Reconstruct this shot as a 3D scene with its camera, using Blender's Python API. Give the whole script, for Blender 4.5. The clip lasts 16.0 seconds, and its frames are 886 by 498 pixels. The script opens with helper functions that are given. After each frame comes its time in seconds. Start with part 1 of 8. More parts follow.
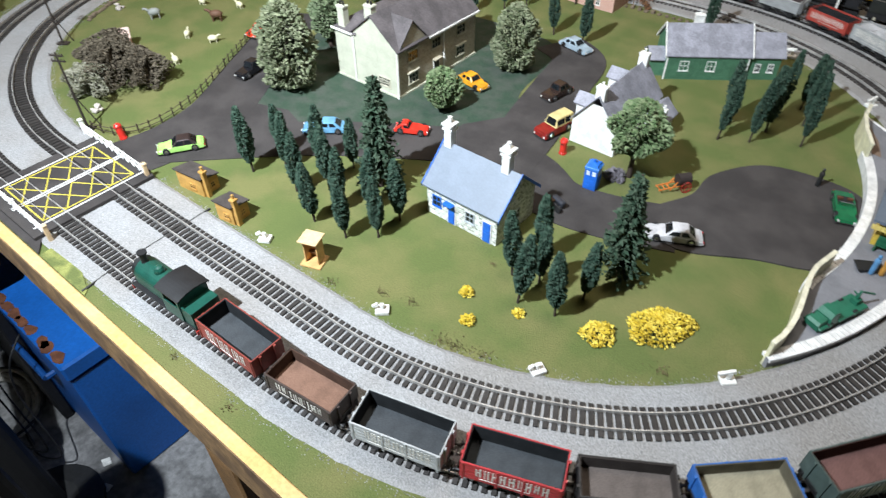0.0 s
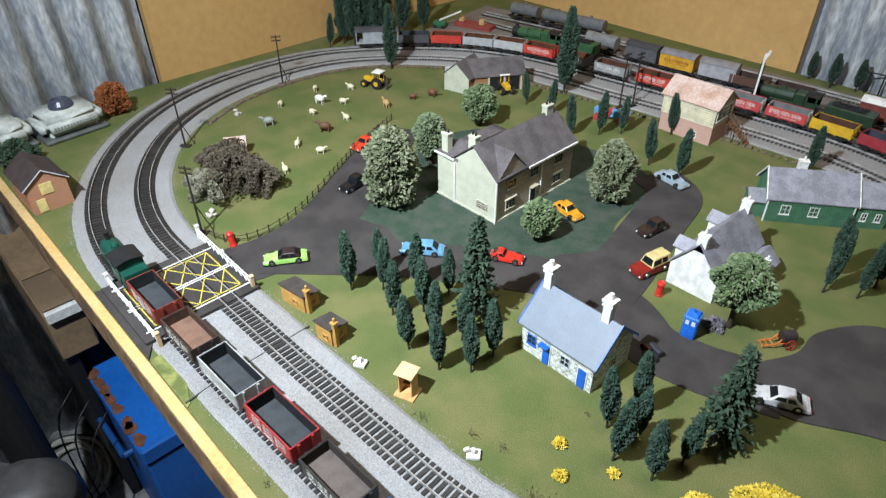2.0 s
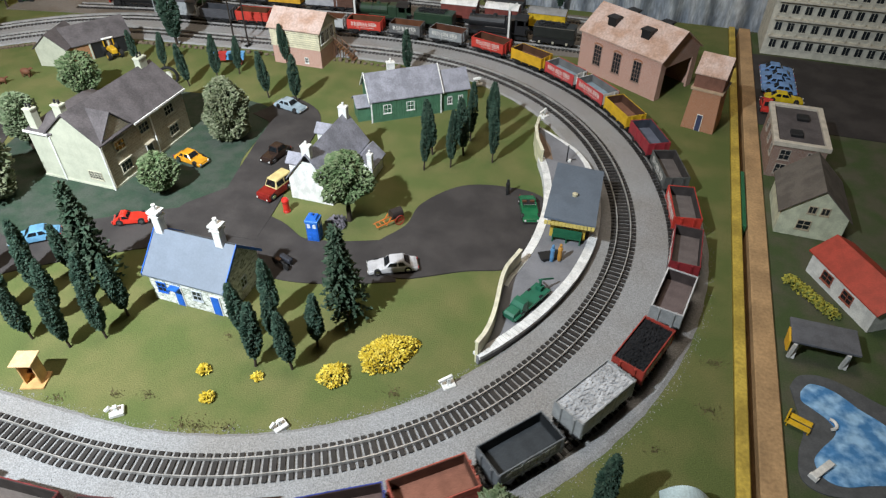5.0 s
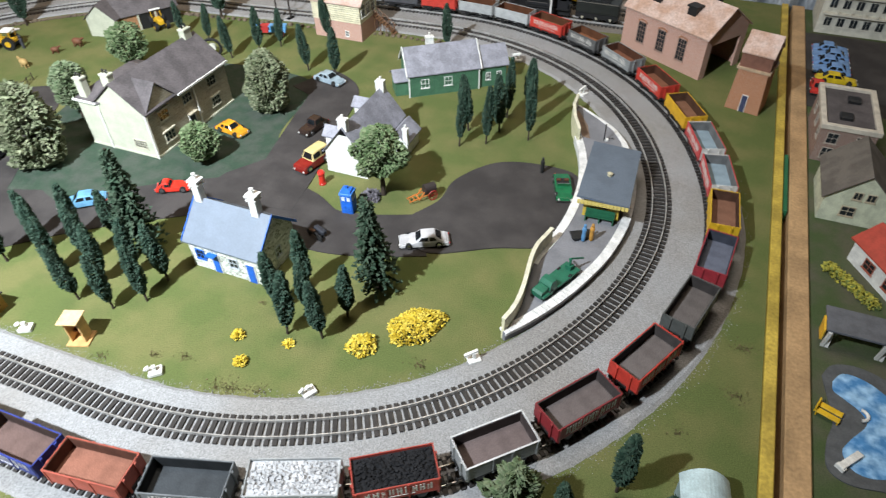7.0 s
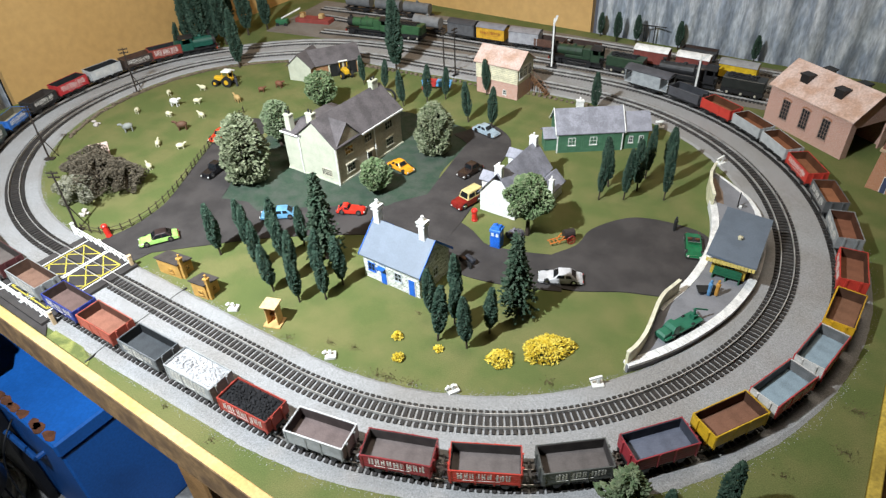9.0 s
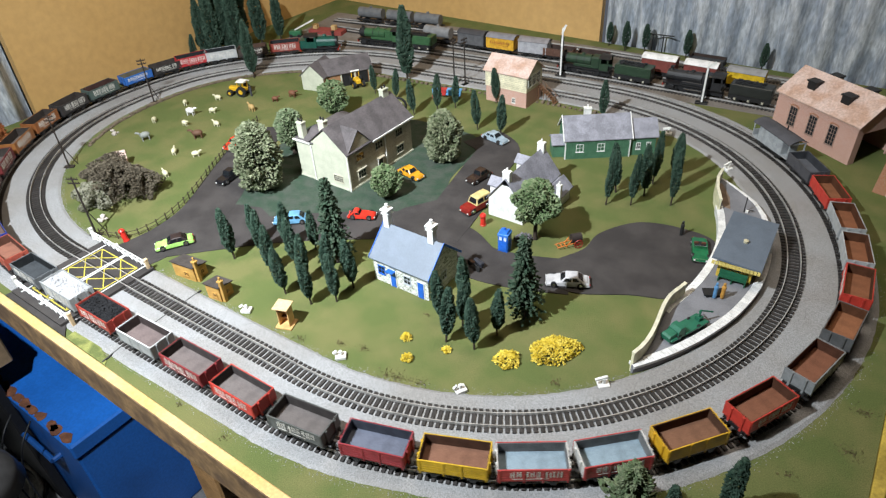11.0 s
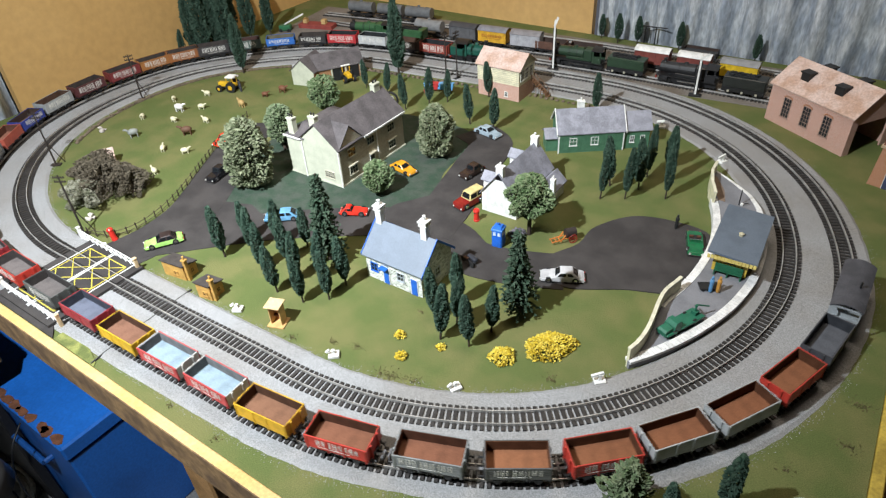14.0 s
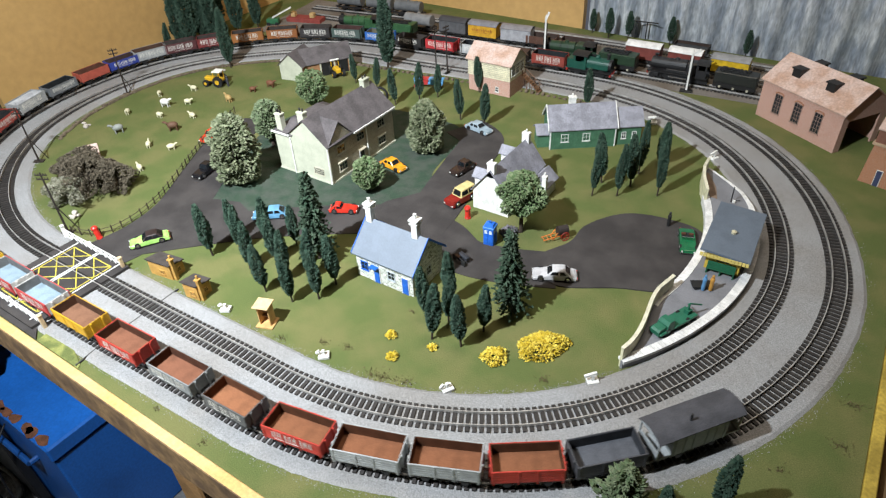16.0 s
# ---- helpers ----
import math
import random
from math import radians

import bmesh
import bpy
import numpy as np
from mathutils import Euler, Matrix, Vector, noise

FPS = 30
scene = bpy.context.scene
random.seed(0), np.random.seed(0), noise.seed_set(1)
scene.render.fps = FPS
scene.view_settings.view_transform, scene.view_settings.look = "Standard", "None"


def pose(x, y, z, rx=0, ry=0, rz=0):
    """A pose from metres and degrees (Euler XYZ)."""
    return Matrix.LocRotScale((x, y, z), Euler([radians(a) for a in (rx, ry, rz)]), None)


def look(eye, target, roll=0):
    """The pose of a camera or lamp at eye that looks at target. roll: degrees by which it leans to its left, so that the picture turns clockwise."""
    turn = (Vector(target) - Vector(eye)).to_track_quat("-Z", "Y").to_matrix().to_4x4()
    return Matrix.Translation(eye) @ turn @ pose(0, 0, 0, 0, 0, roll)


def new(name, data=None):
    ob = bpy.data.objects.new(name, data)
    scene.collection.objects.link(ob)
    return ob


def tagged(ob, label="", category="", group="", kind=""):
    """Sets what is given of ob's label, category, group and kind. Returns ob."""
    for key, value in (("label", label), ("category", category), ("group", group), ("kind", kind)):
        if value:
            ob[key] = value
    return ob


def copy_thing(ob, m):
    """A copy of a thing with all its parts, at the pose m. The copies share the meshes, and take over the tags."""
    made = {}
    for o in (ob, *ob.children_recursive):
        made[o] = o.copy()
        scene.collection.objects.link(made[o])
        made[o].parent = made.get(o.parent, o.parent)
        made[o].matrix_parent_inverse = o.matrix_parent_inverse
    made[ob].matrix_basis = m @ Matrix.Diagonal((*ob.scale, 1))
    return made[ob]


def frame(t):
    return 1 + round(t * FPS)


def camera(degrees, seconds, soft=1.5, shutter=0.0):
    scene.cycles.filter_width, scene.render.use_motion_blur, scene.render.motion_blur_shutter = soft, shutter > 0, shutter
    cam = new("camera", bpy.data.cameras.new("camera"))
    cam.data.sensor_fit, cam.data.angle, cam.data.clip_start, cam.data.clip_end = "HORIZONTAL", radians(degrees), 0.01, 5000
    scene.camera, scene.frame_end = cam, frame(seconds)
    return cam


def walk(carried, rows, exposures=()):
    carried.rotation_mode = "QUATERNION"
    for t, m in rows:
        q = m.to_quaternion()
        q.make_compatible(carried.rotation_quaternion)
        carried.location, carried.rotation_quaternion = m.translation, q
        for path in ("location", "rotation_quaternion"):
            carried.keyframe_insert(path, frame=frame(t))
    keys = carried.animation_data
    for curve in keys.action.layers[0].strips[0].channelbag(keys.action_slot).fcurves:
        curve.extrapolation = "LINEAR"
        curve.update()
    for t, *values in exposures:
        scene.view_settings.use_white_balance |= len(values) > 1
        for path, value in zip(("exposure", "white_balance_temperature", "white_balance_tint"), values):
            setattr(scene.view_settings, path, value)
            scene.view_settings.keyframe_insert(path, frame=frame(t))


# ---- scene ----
cam = camera(68.9, 16.0, soft=1.28, shutter=0.4)
PATH = [
    (0, (0.5641, 0.1714, 0.4582), (0.1024, 0.7326, -0.2288), -0.32),
    (0.5, (0.5471, 0.1754, 0.4703), (0.0418, 0.7112, -0.2062), -0.28),
    (1, (0.5354, 0.1682, 0.4868), (-0.0062, 0.6978, -0.1661), -0.42),
    (1.5, (0.5246, 0.1648, 0.5000), (-0.0426, 0.7020, -0.1244), -0.80),
    (2, (0.5127, 0.1710, 0.5109), (-0.0691, 0.7250, -0.0845), -0.18),
    (2.5, (0.5098, 0.1725, 0.5185), (-0.0755, 0.7397, -0.0608), 0.17),
    (3, (0.5104, 0.1719, 0.5204), (-0.0813, 0.7442, -0.0473), -0.35),
    (3.5, (0.5310, 0.1779, 0.5162), (-0.0194, 0.7789, -0.0633), 0.08),
    (4, (0.5821, 0.1892, 0.5128), (0.1227, 0.8513, -0.0791), -0.72),
    (4.5, (0.6405, 0.1946, 0.5069), (0.3477, 0.9146, -0.1223), 0.11),
    (4.7, (0.6573, 0.1977, 0.5016), (0.4167, 0.9280, -0.1377), 0.24),
    (6.8, (0.6726, 0.2006, 0.4996), (0.4027, 0.8944, -0.1681), -0.94),
    (7, (0.6728, 0.1975, 0.5031), (0.3848, 0.8802, -0.1684), -1.10),
    (7.5, (0.6658, 0.1752, 0.5142), (0.3551, 0.8495, -0.1557), -0.64),
    (8, (0.6675, 0.1433, 0.5321), (0.3213, 0.8099, -0.1280), -0.61),
    (8.5, (0.6791, 0.1119, 0.5579), (0.2651, 0.7845, -0.0555), -1.87),
    (9, (0.6880, 0.0937, 0.5583), (0.2238, 0.7382, -0.0493), -2.62),
    (9.5, (0.6970, 0.0825, 0.5601), (0.2160, 0.7253, -0.0360), -3.35),
    (9.7, (0.7011, 0.0793, 0.5620), (0.2219, 0.7273, -0.0299), -2.95),
    (12, (0.7027, 0.0834, 0.5572), (0.2135, 0.7222, -0.0366), -3.73),
    (12.5, (0.6997, 0.0815, 0.5577), (0.2167, 0.7236, -0.0376), -3.45),
    (13, (0.7012, 0.0849, 0.5565), (0.2204, 0.7262, -0.0415), -3.83),
    (13.5, (0.6980, 0.0877, 0.5555), (0.2173, 0.7291, -0.0424), -3.83),
    (14, (0.6974, 0.0892, 0.5549), (0.2228, 0.7329, -0.0454), -3.54),
    (14.5, (0.6985, 0.0922, 0.5560), (0.2347, 0.7430, -0.0450), -3.28),
    (15, (0.6948, 0.0928, 0.5558), (0.2285, 0.7408, -0.0464), -3.45),
    (15.5, (0.6899, 0.0954, 0.5551), (0.2260, 0.7403, -0.0524), -3.30),
    (16, (0.6892, 0.0976, 0.5541), (0.2309, 0.7452, -0.0547), -3.00),
]
walk(cam, [(t, look(eye, target, roll)) for t, eye, target, roll in PATH],
     exposures=[(0, -0.04, 6230, 10), (1, -0.2, 6150, 10), (2, -0.3, 6200, 10), (3.5, -0.3, 6250, 10), (4.7, -0.27, 6400, 10), (6.8, 0.06, 6350, 10), (8.2, 0.03, 6430, 10), (9.3, -0.02, 6450, 10), (16, -0.08, 6450, 10)])

# ---- light ----
world = bpy.data.worlds.new("room")
scene.world = world
world.use_nodes = True
world.node_tree.nodes["Background"].inputs["Color"].default_value = (0.8, 0.85, 1.0, 1)
world.node_tree.nodes["Background"].inputs["Strength"].default_value = 0.12


def lamp(name, eye, target, power, size, colour, spread=180):
    data = bpy.data.lights.new(name, "AREA")
    data.energy, data.color, data.shape, data.size, data.spread = power, colour, "DISK", size, math.radians(spread)
    ob = new(name, data)
    ob.matrix_world = look(eye, target)
    return ob


# the clamp lamp beside the camera, and an unseen warm fill lamp added overhead
lamp("work_lamp", (0.12, -0.12, 1.02), (-0.08, 0.8, 0), 16.8, 0.035, (0.88, 0.95, 1.0), 100)
lamp("ceiling_lamp", (0.4, 0.85, 1.6), (0.2, 0.8, 0), 11.6, 0.7, (1.0, 0.87, 0.71))

# ---- materials ----
def mat(name, colour, rough=0.6, vary=0.25, scale=120.0, bump=0.0, metal=0.0, fine=900.0, rand=0.0, second=None, spec=0.4):
    """A surface with variation at two sizes, a fine relief and, if given, a second colour in patches."""
    m = bpy.data.materials.new(name)
    m.use_nodes = True
    n, l = m.node_tree.nodes, m.node_tree.links
    b = n["Principled BSDF"]
    b.inputs["Roughness"].default_value, b.inputs["Metallic"].default_value = rough, metal
    b.inputs["Specular IOR Level"].default_value = spec
    co = n.new("ShaderNodeTexCoord")
    big, small = n.new("ShaderNodeTexNoise"), n.new("ShaderNodeTexNoise")
    big.inputs["Scale"].default_value, small.inputs["Scale"].default_value = scale, fine
    big.inputs["Detail"].default_value, small.inputs["Detail"].default_value = 4, 3
    for t in (big, small):
        l.new(co.outputs["Object"], t.inputs["Vector"])
    mix = n.new("ShaderNodeMix")
    mix.data_type = "RGBA"
    two = second or [c * (1 - vary) for c in colour]
    mix.inputs[6].default_value, mix.inputs[7].default_value = (*colour, 1), (*two, 1)
    ramp = n.new("ShaderNodeMapRange")
    ramp.inputs[1].default_value, ramp.inputs[2].default_value = 0.4, 0.62
    l.new(big.outputs[0], ramp.inputs[0])
    l.new(ramp.outputs[0], mix.inputs[0])
    hs = n.new("ShaderNodeHueSaturation")
    val = n.new("ShaderNodeMapRange")
    val.inputs[1].default_value, val.inputs[2].default_value = 0.3, 0.7
    val.inputs[3].default_value, val.inputs[4].default_value = 1 - vary * 0.6, 1 + vary * 0.6
    l.new(small.outputs[0], val.inputs[0])
    if rand:
        info, r, mul = n.new("ShaderNodeObjectInfo"), n.new("ShaderNodeMapRange"), n.new("ShaderNodeMath")
        r.inputs[3].default_value, r.inputs[4].default_value = 1 - rand, 1 + rand
        mul.operation = "MULTIPLY"
        l.new(info.outputs["Random"], r.inputs[0])
        l.new(r.outputs[0], mul.inputs[0])
        l.new(val.outputs[0], mul.inputs[1])
        l.new(mul.outputs[0], hs.inputs["Value"])
    else:
        l.new(val.outputs[0], hs.inputs["Value"])
    l.new(mix.outputs[2], hs.inputs["Color"])
    l.new(hs.outputs[0], b.inputs["Base Color"])
    if bump:
        bp = n.new("ShaderNodeBump")
        bp.inputs["Strength"].default_value, bp.inputs["Distance"].default_value = bump, 0.001
        l.new(small.outputs[0], bp.inputs["Height"])
        l.new(bp.outputs[0], b.inputs["Normal"])
    return m


PAINT = {}


def paint(colour, rough=0.45):
    """Plastic paint of a colour, slightly weathered."""
    key = (*colour, rough)
    if key not in PAINT:
        PAINT[key] = mat("paint", colour, rough, 0.22, 90, 0.12, fine=700)
    return PAINT[key]


GRASS = mat("grass_mat", (0.10, 0.124, 0.041), 0.9, 0.42, 16, 0.8, fine=800, second=(0.145, 0.145, 0.056), spec=0.1)
GRASS_OLD = mat("grass_old", (0.24, 0.25, 0.08), 0.9, 0.4, 55, 0.7, fine=800, second=(0.11, 0.13, 0.045), spec=0.1)
LAWN = mat("lawn", (0.038, 0.062, 0.042), 0.95, 0.4, 40, 0.7, fine=1100, second=(0.062, 0.075, 0.06), spec=0.1)
ASPHALT = mat("asphalt", (0.038, 0.034, 0.033), 0.85, 0.3, 22, 0.3, fine=1100, second=(0.056, 0.05, 0.048), spec=0.2)
BALLAST = mat("ballast", (0.29, 0.29, 0.292), 0.9, 0.5, 9, 0.9, fine=760, second=(0.25, 0.24, 0.23), spec=0.15)
BALLAST_OLD = mat("old_ballast", (0.2, 0.18, 0.16), 0.9, 0.45, 12, 0.9, fine=850, second=(0.15, 0.125, 0.1), spec=0.15)
SLEEPER = mat("sleeper_plastic", (0.032, 0.028, 0.026), 0.6, 0.3, 200, 0.2, rand=0.25)
RAIL = mat("rail_metal", (0.62, 0.6, 0.57), 0.36, 0.3, 60, metal=0.55, spec=0.6)
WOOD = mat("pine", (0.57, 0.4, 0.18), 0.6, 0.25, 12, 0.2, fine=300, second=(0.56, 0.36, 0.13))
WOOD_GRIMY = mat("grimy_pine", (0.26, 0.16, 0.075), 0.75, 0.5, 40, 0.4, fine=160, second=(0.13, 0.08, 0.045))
WOOD_YELLOW = mat("yellow_wood", (0.5, 0.36, 0.06), 0.6, 0.35, 30, 0.2, fine=300)
WOOD_DARK = mat("brown_wood", (0.36, 0.2, 0.08), 0.6, 0.3, 25, 0.2, fine=300)
BOARD = mat("wall_board", (0.5, 0.31, 0.12), 0.55, 0.12, 3.5, 0.05, fine=60, second=(0.47, 0.285, 0.105), spec=0.3)
ZINC = mat("galvanised_sheet", (0.64, 0.66, 0.68), 0.5, 0.5, 55, 0.15, 0.1, fine=190, second=(0.38, 0.42, 0.48))
for node in ZINC.node_tree.nodes:
    # streaks run down the sheet
    if node.type == "TEX_NOISE":
        link = node.inputs["Vector"].links[0]
        stretch = ZINC.node_tree.nodes.new("ShaderNodeMapping")
        stretch.inputs["Scale"].default_value = (1.0, 1.0, 0.3)
        source = link.from_socket
        ZINC.node_tree.links.new(source, stretch.inputs["Vector"])
        ZINC.node_tree.links.new(stretch.outputs[0], node.inputs["Vector"])
CONCRETE = mat("concrete", (0.27, 0.265, 0.26), 0.9, 0.5, 14, 0.5, fine=90)
WHITE = paint((0.78, 0.77, 0.73), 0.5)
CREAM = paint((0.72, 0.68, 0.46), 0.6)
BLACK = paint((0.015, 0.015, 0.016), 0.5)
GREY = paint((0.2, 0.2, 0.21), 0.6)
GLASS = mat("dark_pane", (0.02, 0.024, 0.028), 0.08, 0.1, 50, spec=0.6)
BARK = mat("bark", (0.05, 0.035, 0.025), 0.9, 0.4, 200, 0.5)
TYRE = paint((0.012, 0.012, 0.012), 0.8)
CHROME = mat("chrome", (0.6, 0.6, 0.6), 0.2, 0.1, 100, metal=1.0)
BLUE = paint((0.02, 0.13, 0.55), 0.4)
SLATE = mat("slate_card", (0.095, 0.083, 0.085), 0.75, 0.35, 45, 0.25, fine=420)
SLATE_BLUE = mat("blue_slate", (0.155, 0.185, 0.23), 0.5, 0.09, 60, 0.1, fine=500)
SLATE_GREY = mat("grey_slate", (0.26, 0.26, 0.3), 0.6, 0.3, 60, 0.2, fine=500)


def masonry(name, a, b, joint, w, h, bump=0.5):
    """Courses of small stones or bricks, in three tones."""
    m = mat(name, a, 0.8, 0.3, 80, fine=500)
    n, l = m.node_tree.nodes, m.node_tree.links
    bs, co = n["Principled BSDF"], n.new("ShaderNodeTexCoord")
    br, mp, sep, add, comb = n.new("ShaderNodeTexBrick"), n.new("ShaderNodeMapping"), n.new("ShaderNodeSeparateXYZ"), n.new("ShaderNodeMath"), n.new("ShaderNodeCombineXYZ")
    l.new(co.outputs["Object"], sep.inputs[0])
    l.new(sep.outputs[0], add.inputs[0])
    l.new(sep.outputs[1], add.inputs[1])
    l.new(add.outputs[0], comb.inputs[0])
    l.new(sep.outputs[2], comb.inputs[1])
    l.new(comb.outputs[0], br.inputs["Vector"])
    br.inputs["Color1"].default_value, br.inputs["Color2"].default_value, br.inputs["Mortar"].default_value = (*a, 1), (*b, 1), (*joint, 1)
    br.inputs["Scale"].default_value, br.inputs["Brick Width"].default_value, br.inputs["Row Height"].default_value = 1.0, w, h
    br.inputs["Mortar Size"].default_value = h * 0.12
    hs = next(x for x in n if x.type == "HUE_SAT")
    l.new(br.outputs["Color"], hs.inputs["Color"])
    bp = n.new("ShaderNodeBump")
    bp.inputs["Strength"].default_value, bp.inputs["Distance"].default_value = bump, 0.0006
    bp.invert = True
    l.new(br.outputs["Fac"], bp.inputs["Height"])
    l.new(bp.outputs[0], bs.inputs["Normal"])
    return m


RUBBLE = masonry("painted_rubble", (0.74, 0.75, 0.69), (0.2, 0.22, 0.16), (0.72, 0.73, 0.7), 0.0046, 0.0028)
DRESSED = mat("dressed_stone", (0.5, 0.47, 0.36), 0.8, 0.2, 90, 0.2)
STONE = masonry("grey_stone", (0.42, 0.37, 0.27), (0.33, 0.29, 0.21), (0.45, 0.41, 0.32), 0.006, 0.0035)
BRICK = masonry("pink_brick", (0.46, 0.25, 0.19), (0.5, 0.3, 0.24), (0.5, 0.36, 0.3), 0.0035, 0.0013, 0.3)
BRICK_RED = masonry("red_brick", (0.36, 0.15, 0.07), (0.42, 0.19, 0.1), (0.42, 0.26, 0.18), 0.0035, 0.0013, 0.3)
CREAM_WALL = mat("cream_render", (0.46, 0.465, 0.36), 0.75, 0.12, 60, 0.2, fine=400)
ROOF_PINK = mat("faded_roof", (0.54, 0.41, 0.36), 0.75, 0.3, 30, 0.2, fine=300, second=(0.42, 0.27, 0.2))


# ---- mesh helpers ----
def part(name, bm, material, parent=None, label="", smooth=False):
    """Links a bmesh as one mesh object under a thing or a part."""
    me = bpy.data.meshes.new(name)
    bmesh.ops.recalc_face_normals(bm, faces=bm.faces[:])
    bm.to_mesh(me)
    bm.free()
    for m in material if isinstance(material, (list, tuple)) else [material]:
        me.materials.append(m)
    if smooth:
        me.polygons.foreach_set("use_smooth", [True] * len(me.polygons))
    ob = new(name, me)
    ob.parent = parent
    if label:
        ob["label"] = label
    return ob


def again(ob, m, parent=None):
    """Another object on the same mesh, at the pose m."""
    o = new(ob.name.split(".")[0], ob.data)
    o.parent, o.matrix_basis = parent or ob.parent, m
    return o


def thing(name, label, category, m=None, group="", kind=""):
    ob = new(name)
    ob.empty_display_size = 0.01
    if m is not None:
        ob.matrix_basis = m
    return tagged(ob, label, category, group, kind)


def B():
    return bmesh.new()


def box(bm, x0, y0, z0, x1, y1, z1, bevel=0.0):
    v = [bm.verts.new((x, y, z)) for z in (z0, z1) for x, y in ((x0, y0), (x1, y0), (x1, y1), (x0, y1))]
    fs = [bm.faces.new([v[i] for i in q]) for q in ((3, 2, 1, 0), (4, 5, 6, 7), (0, 1, 5, 4), (1, 2, 6, 5), (2, 3, 7, 6), (3, 0, 4, 7))]
    if bevel:
        es = list({e for f in fs for e in f.edges})
        bmesh.ops.bevel(bm, geom=es, offset=bevel, segments=1, affect="EDGES")
    return bm


def prism(bm, poly, z0, z1):
    a, b = [bm.verts.new((x, y, z0)) for x, y in poly], [bm.verts.new((x, y, z1)) for x, y in poly]
    bm.faces.new(a[::-1])
    bm.faces.new(b)
    for i in range(len(poly)):
        j = (i + 1) % len(poly)
        bm.faces.new((a[i], a[j], b[j], b[i]))
    return bm


def sweep(bm, poly, axis, t0, t1):
    """A prism of the outline poly along x or y; poly in (other, z)."""
    put = (lambda u, z, t: (t, u, z)) if axis == "x" else (lambda u, z, t: (u, t, z))
    a, b = [bm.verts.new(put(u, z, t0)) for u, z in poly], [bm.verts.new(put(u, z, t1)) for u, z in poly]
    bm.faces.new(a[::-1])
    bm.faces.new(b)
    for i in range(len(poly)):
        j = (i + 1) % len(poly)
        bm.faces.new((a[i], a[j], b[j], b[i]))
    return bm


def tube(bm, p, q, r0, r1=None, n=10, caps=True):
    p, q, r1 = Vector(p), Vector(q), r0 if r1 is None else r1
    d = (q - p).normalized()
    u = d.orthogonal().normalized()
    w = d.cross(u)
    rings = [[bm.verts.new(c + (u * math.cos(a) + w * math.sin(a)) * r) for a in (2 * math.pi * k / n for k in range(n))] for c, r in ((p, r0), (q, r1))]
    for k in range(n):
        bm.faces.new((rings[0][k], rings[0][(k + 1) % n], rings[1][(k + 1) % n], rings[1][k]))
    if caps:
        bm.faces.new(rings[0][::-1])
        bm.faces.new(rings[1])
    return bm


def lathe(bm, profile, n=14, at=(0, 0, 0)):
    """A turned shape round z; profile rows of (radius, z)."""
    rings = [[bm.verts.new((at[0] + r * math.cos(a), at[1] + r * math.sin(a), at[2] + z)) for a in (2 * math.pi * k / n for k in range(n))] for r, z in profile]
    for lo, hi in zip(rings, rings[1:]):
        for k in range(n):
            bm.faces.new((lo[k], lo[(k + 1) % n], hi[(k + 1) % n], hi[k]))
    bm.faces.new(rings[0][::-1])
    bm.faces.new(rings[-1])
    return bm


def blob(bm, c, r, squash=(1, 1, 1), sub=1, rough=0.0, rng=None):
    made = bmesh.ops.create_icosphere(bm, subdivisions=sub, radius=1.0)["verts"]
    for v in made:
        k = 1 + (rng.uniform(-rough, rough) if rng else 0)
        v.co = Vector((v.co.x * squash[0], v.co.y * squash[1], v.co.z * squash[2])) * r * k + Vector(c)
    return bm


def ribbon(bm, pts, half, z0, z1, closed=False):
    """A strip of rectangular section along a line of points."""
    n = len(pts)
    rows = []
    for i, p in enumerate(pts):
        a, b = pts[(i - 1) % n if closed else max(i - 1, 0)], pts[(i + 1) % n if closed else min(i + 1, n - 1)]
        d = Vector((b[0] - a[0], b[1] - a[1])).normalized()
        lo, hi = half if isinstance(half, tuple) else (-half, half)
        rows.append([bm.verts.new((p[0] - d.y * o, p[1] + d.x * o, z)) for o, z in ((lo, z0), (hi, z0), (hi, z1), (lo, z1))])
    for i in range(n if closed else n - 1):
        a, b = rows[i], rows[(i + 1) % n]
        for k in range(4):
            bm.faces.new((a[k], b[k], b[(k + 1) % 4], a[(k + 1) % 4]))
    if not closed:
        bm.faces.new(rows[0])
        bm.faces.new(rows[-1][::-1])
    return bm


def hose(bm, pts, r, n=6):
    """A round lead along a line of points, in one piece."""
    rings = []
    for i, p in enumerate(pts):
        d = (Vector(pts[min(i + 1, len(pts) - 1)]) - Vector(pts[max(i - 1, 0)])).normalized()
        u = d.cross(Vector((0.3, 0.2, 1))).normalized()
        w = d.cross(u)
        rings.append([bm.verts.new(Vector(p) + (u * math.cos(6.2832 * k / n) + w * math.sin(6.2832 * k / n)) * r) for k in range(n)])
    for a, b in zip(rings, rings[1:]):
        for k in range(n):
            bm.faces.new((a[k], a[(k + 1) % n], b[(k + 1) % n], b[k]))
    bm.faces.new(rings[0])
    bm.faces.new(rings[-1][::-1])
    return bm


def smooth_line(pts, steps=8):
    """A smooth line through a few points."""
    out = []
    for i in range(len(pts) - 1):
        p0, p1, p2, p3 = (Vector(pts[min(max(k, 0), len(pts) - 1)]) for k in (i - 1, i, i + 1, i + 2))
        for k in range(steps):
            t = k / steps
            out.append(0.5 * (2 * p1 + (p2 - p0) * t + (2 * p0 - 5 * p1 + 4 * p2 - p3) * t * t + (3 * p1 - p0 - 3 * p2 + p3) * t ** 3))
    out.append(Vector(pts[-1]))
    return out

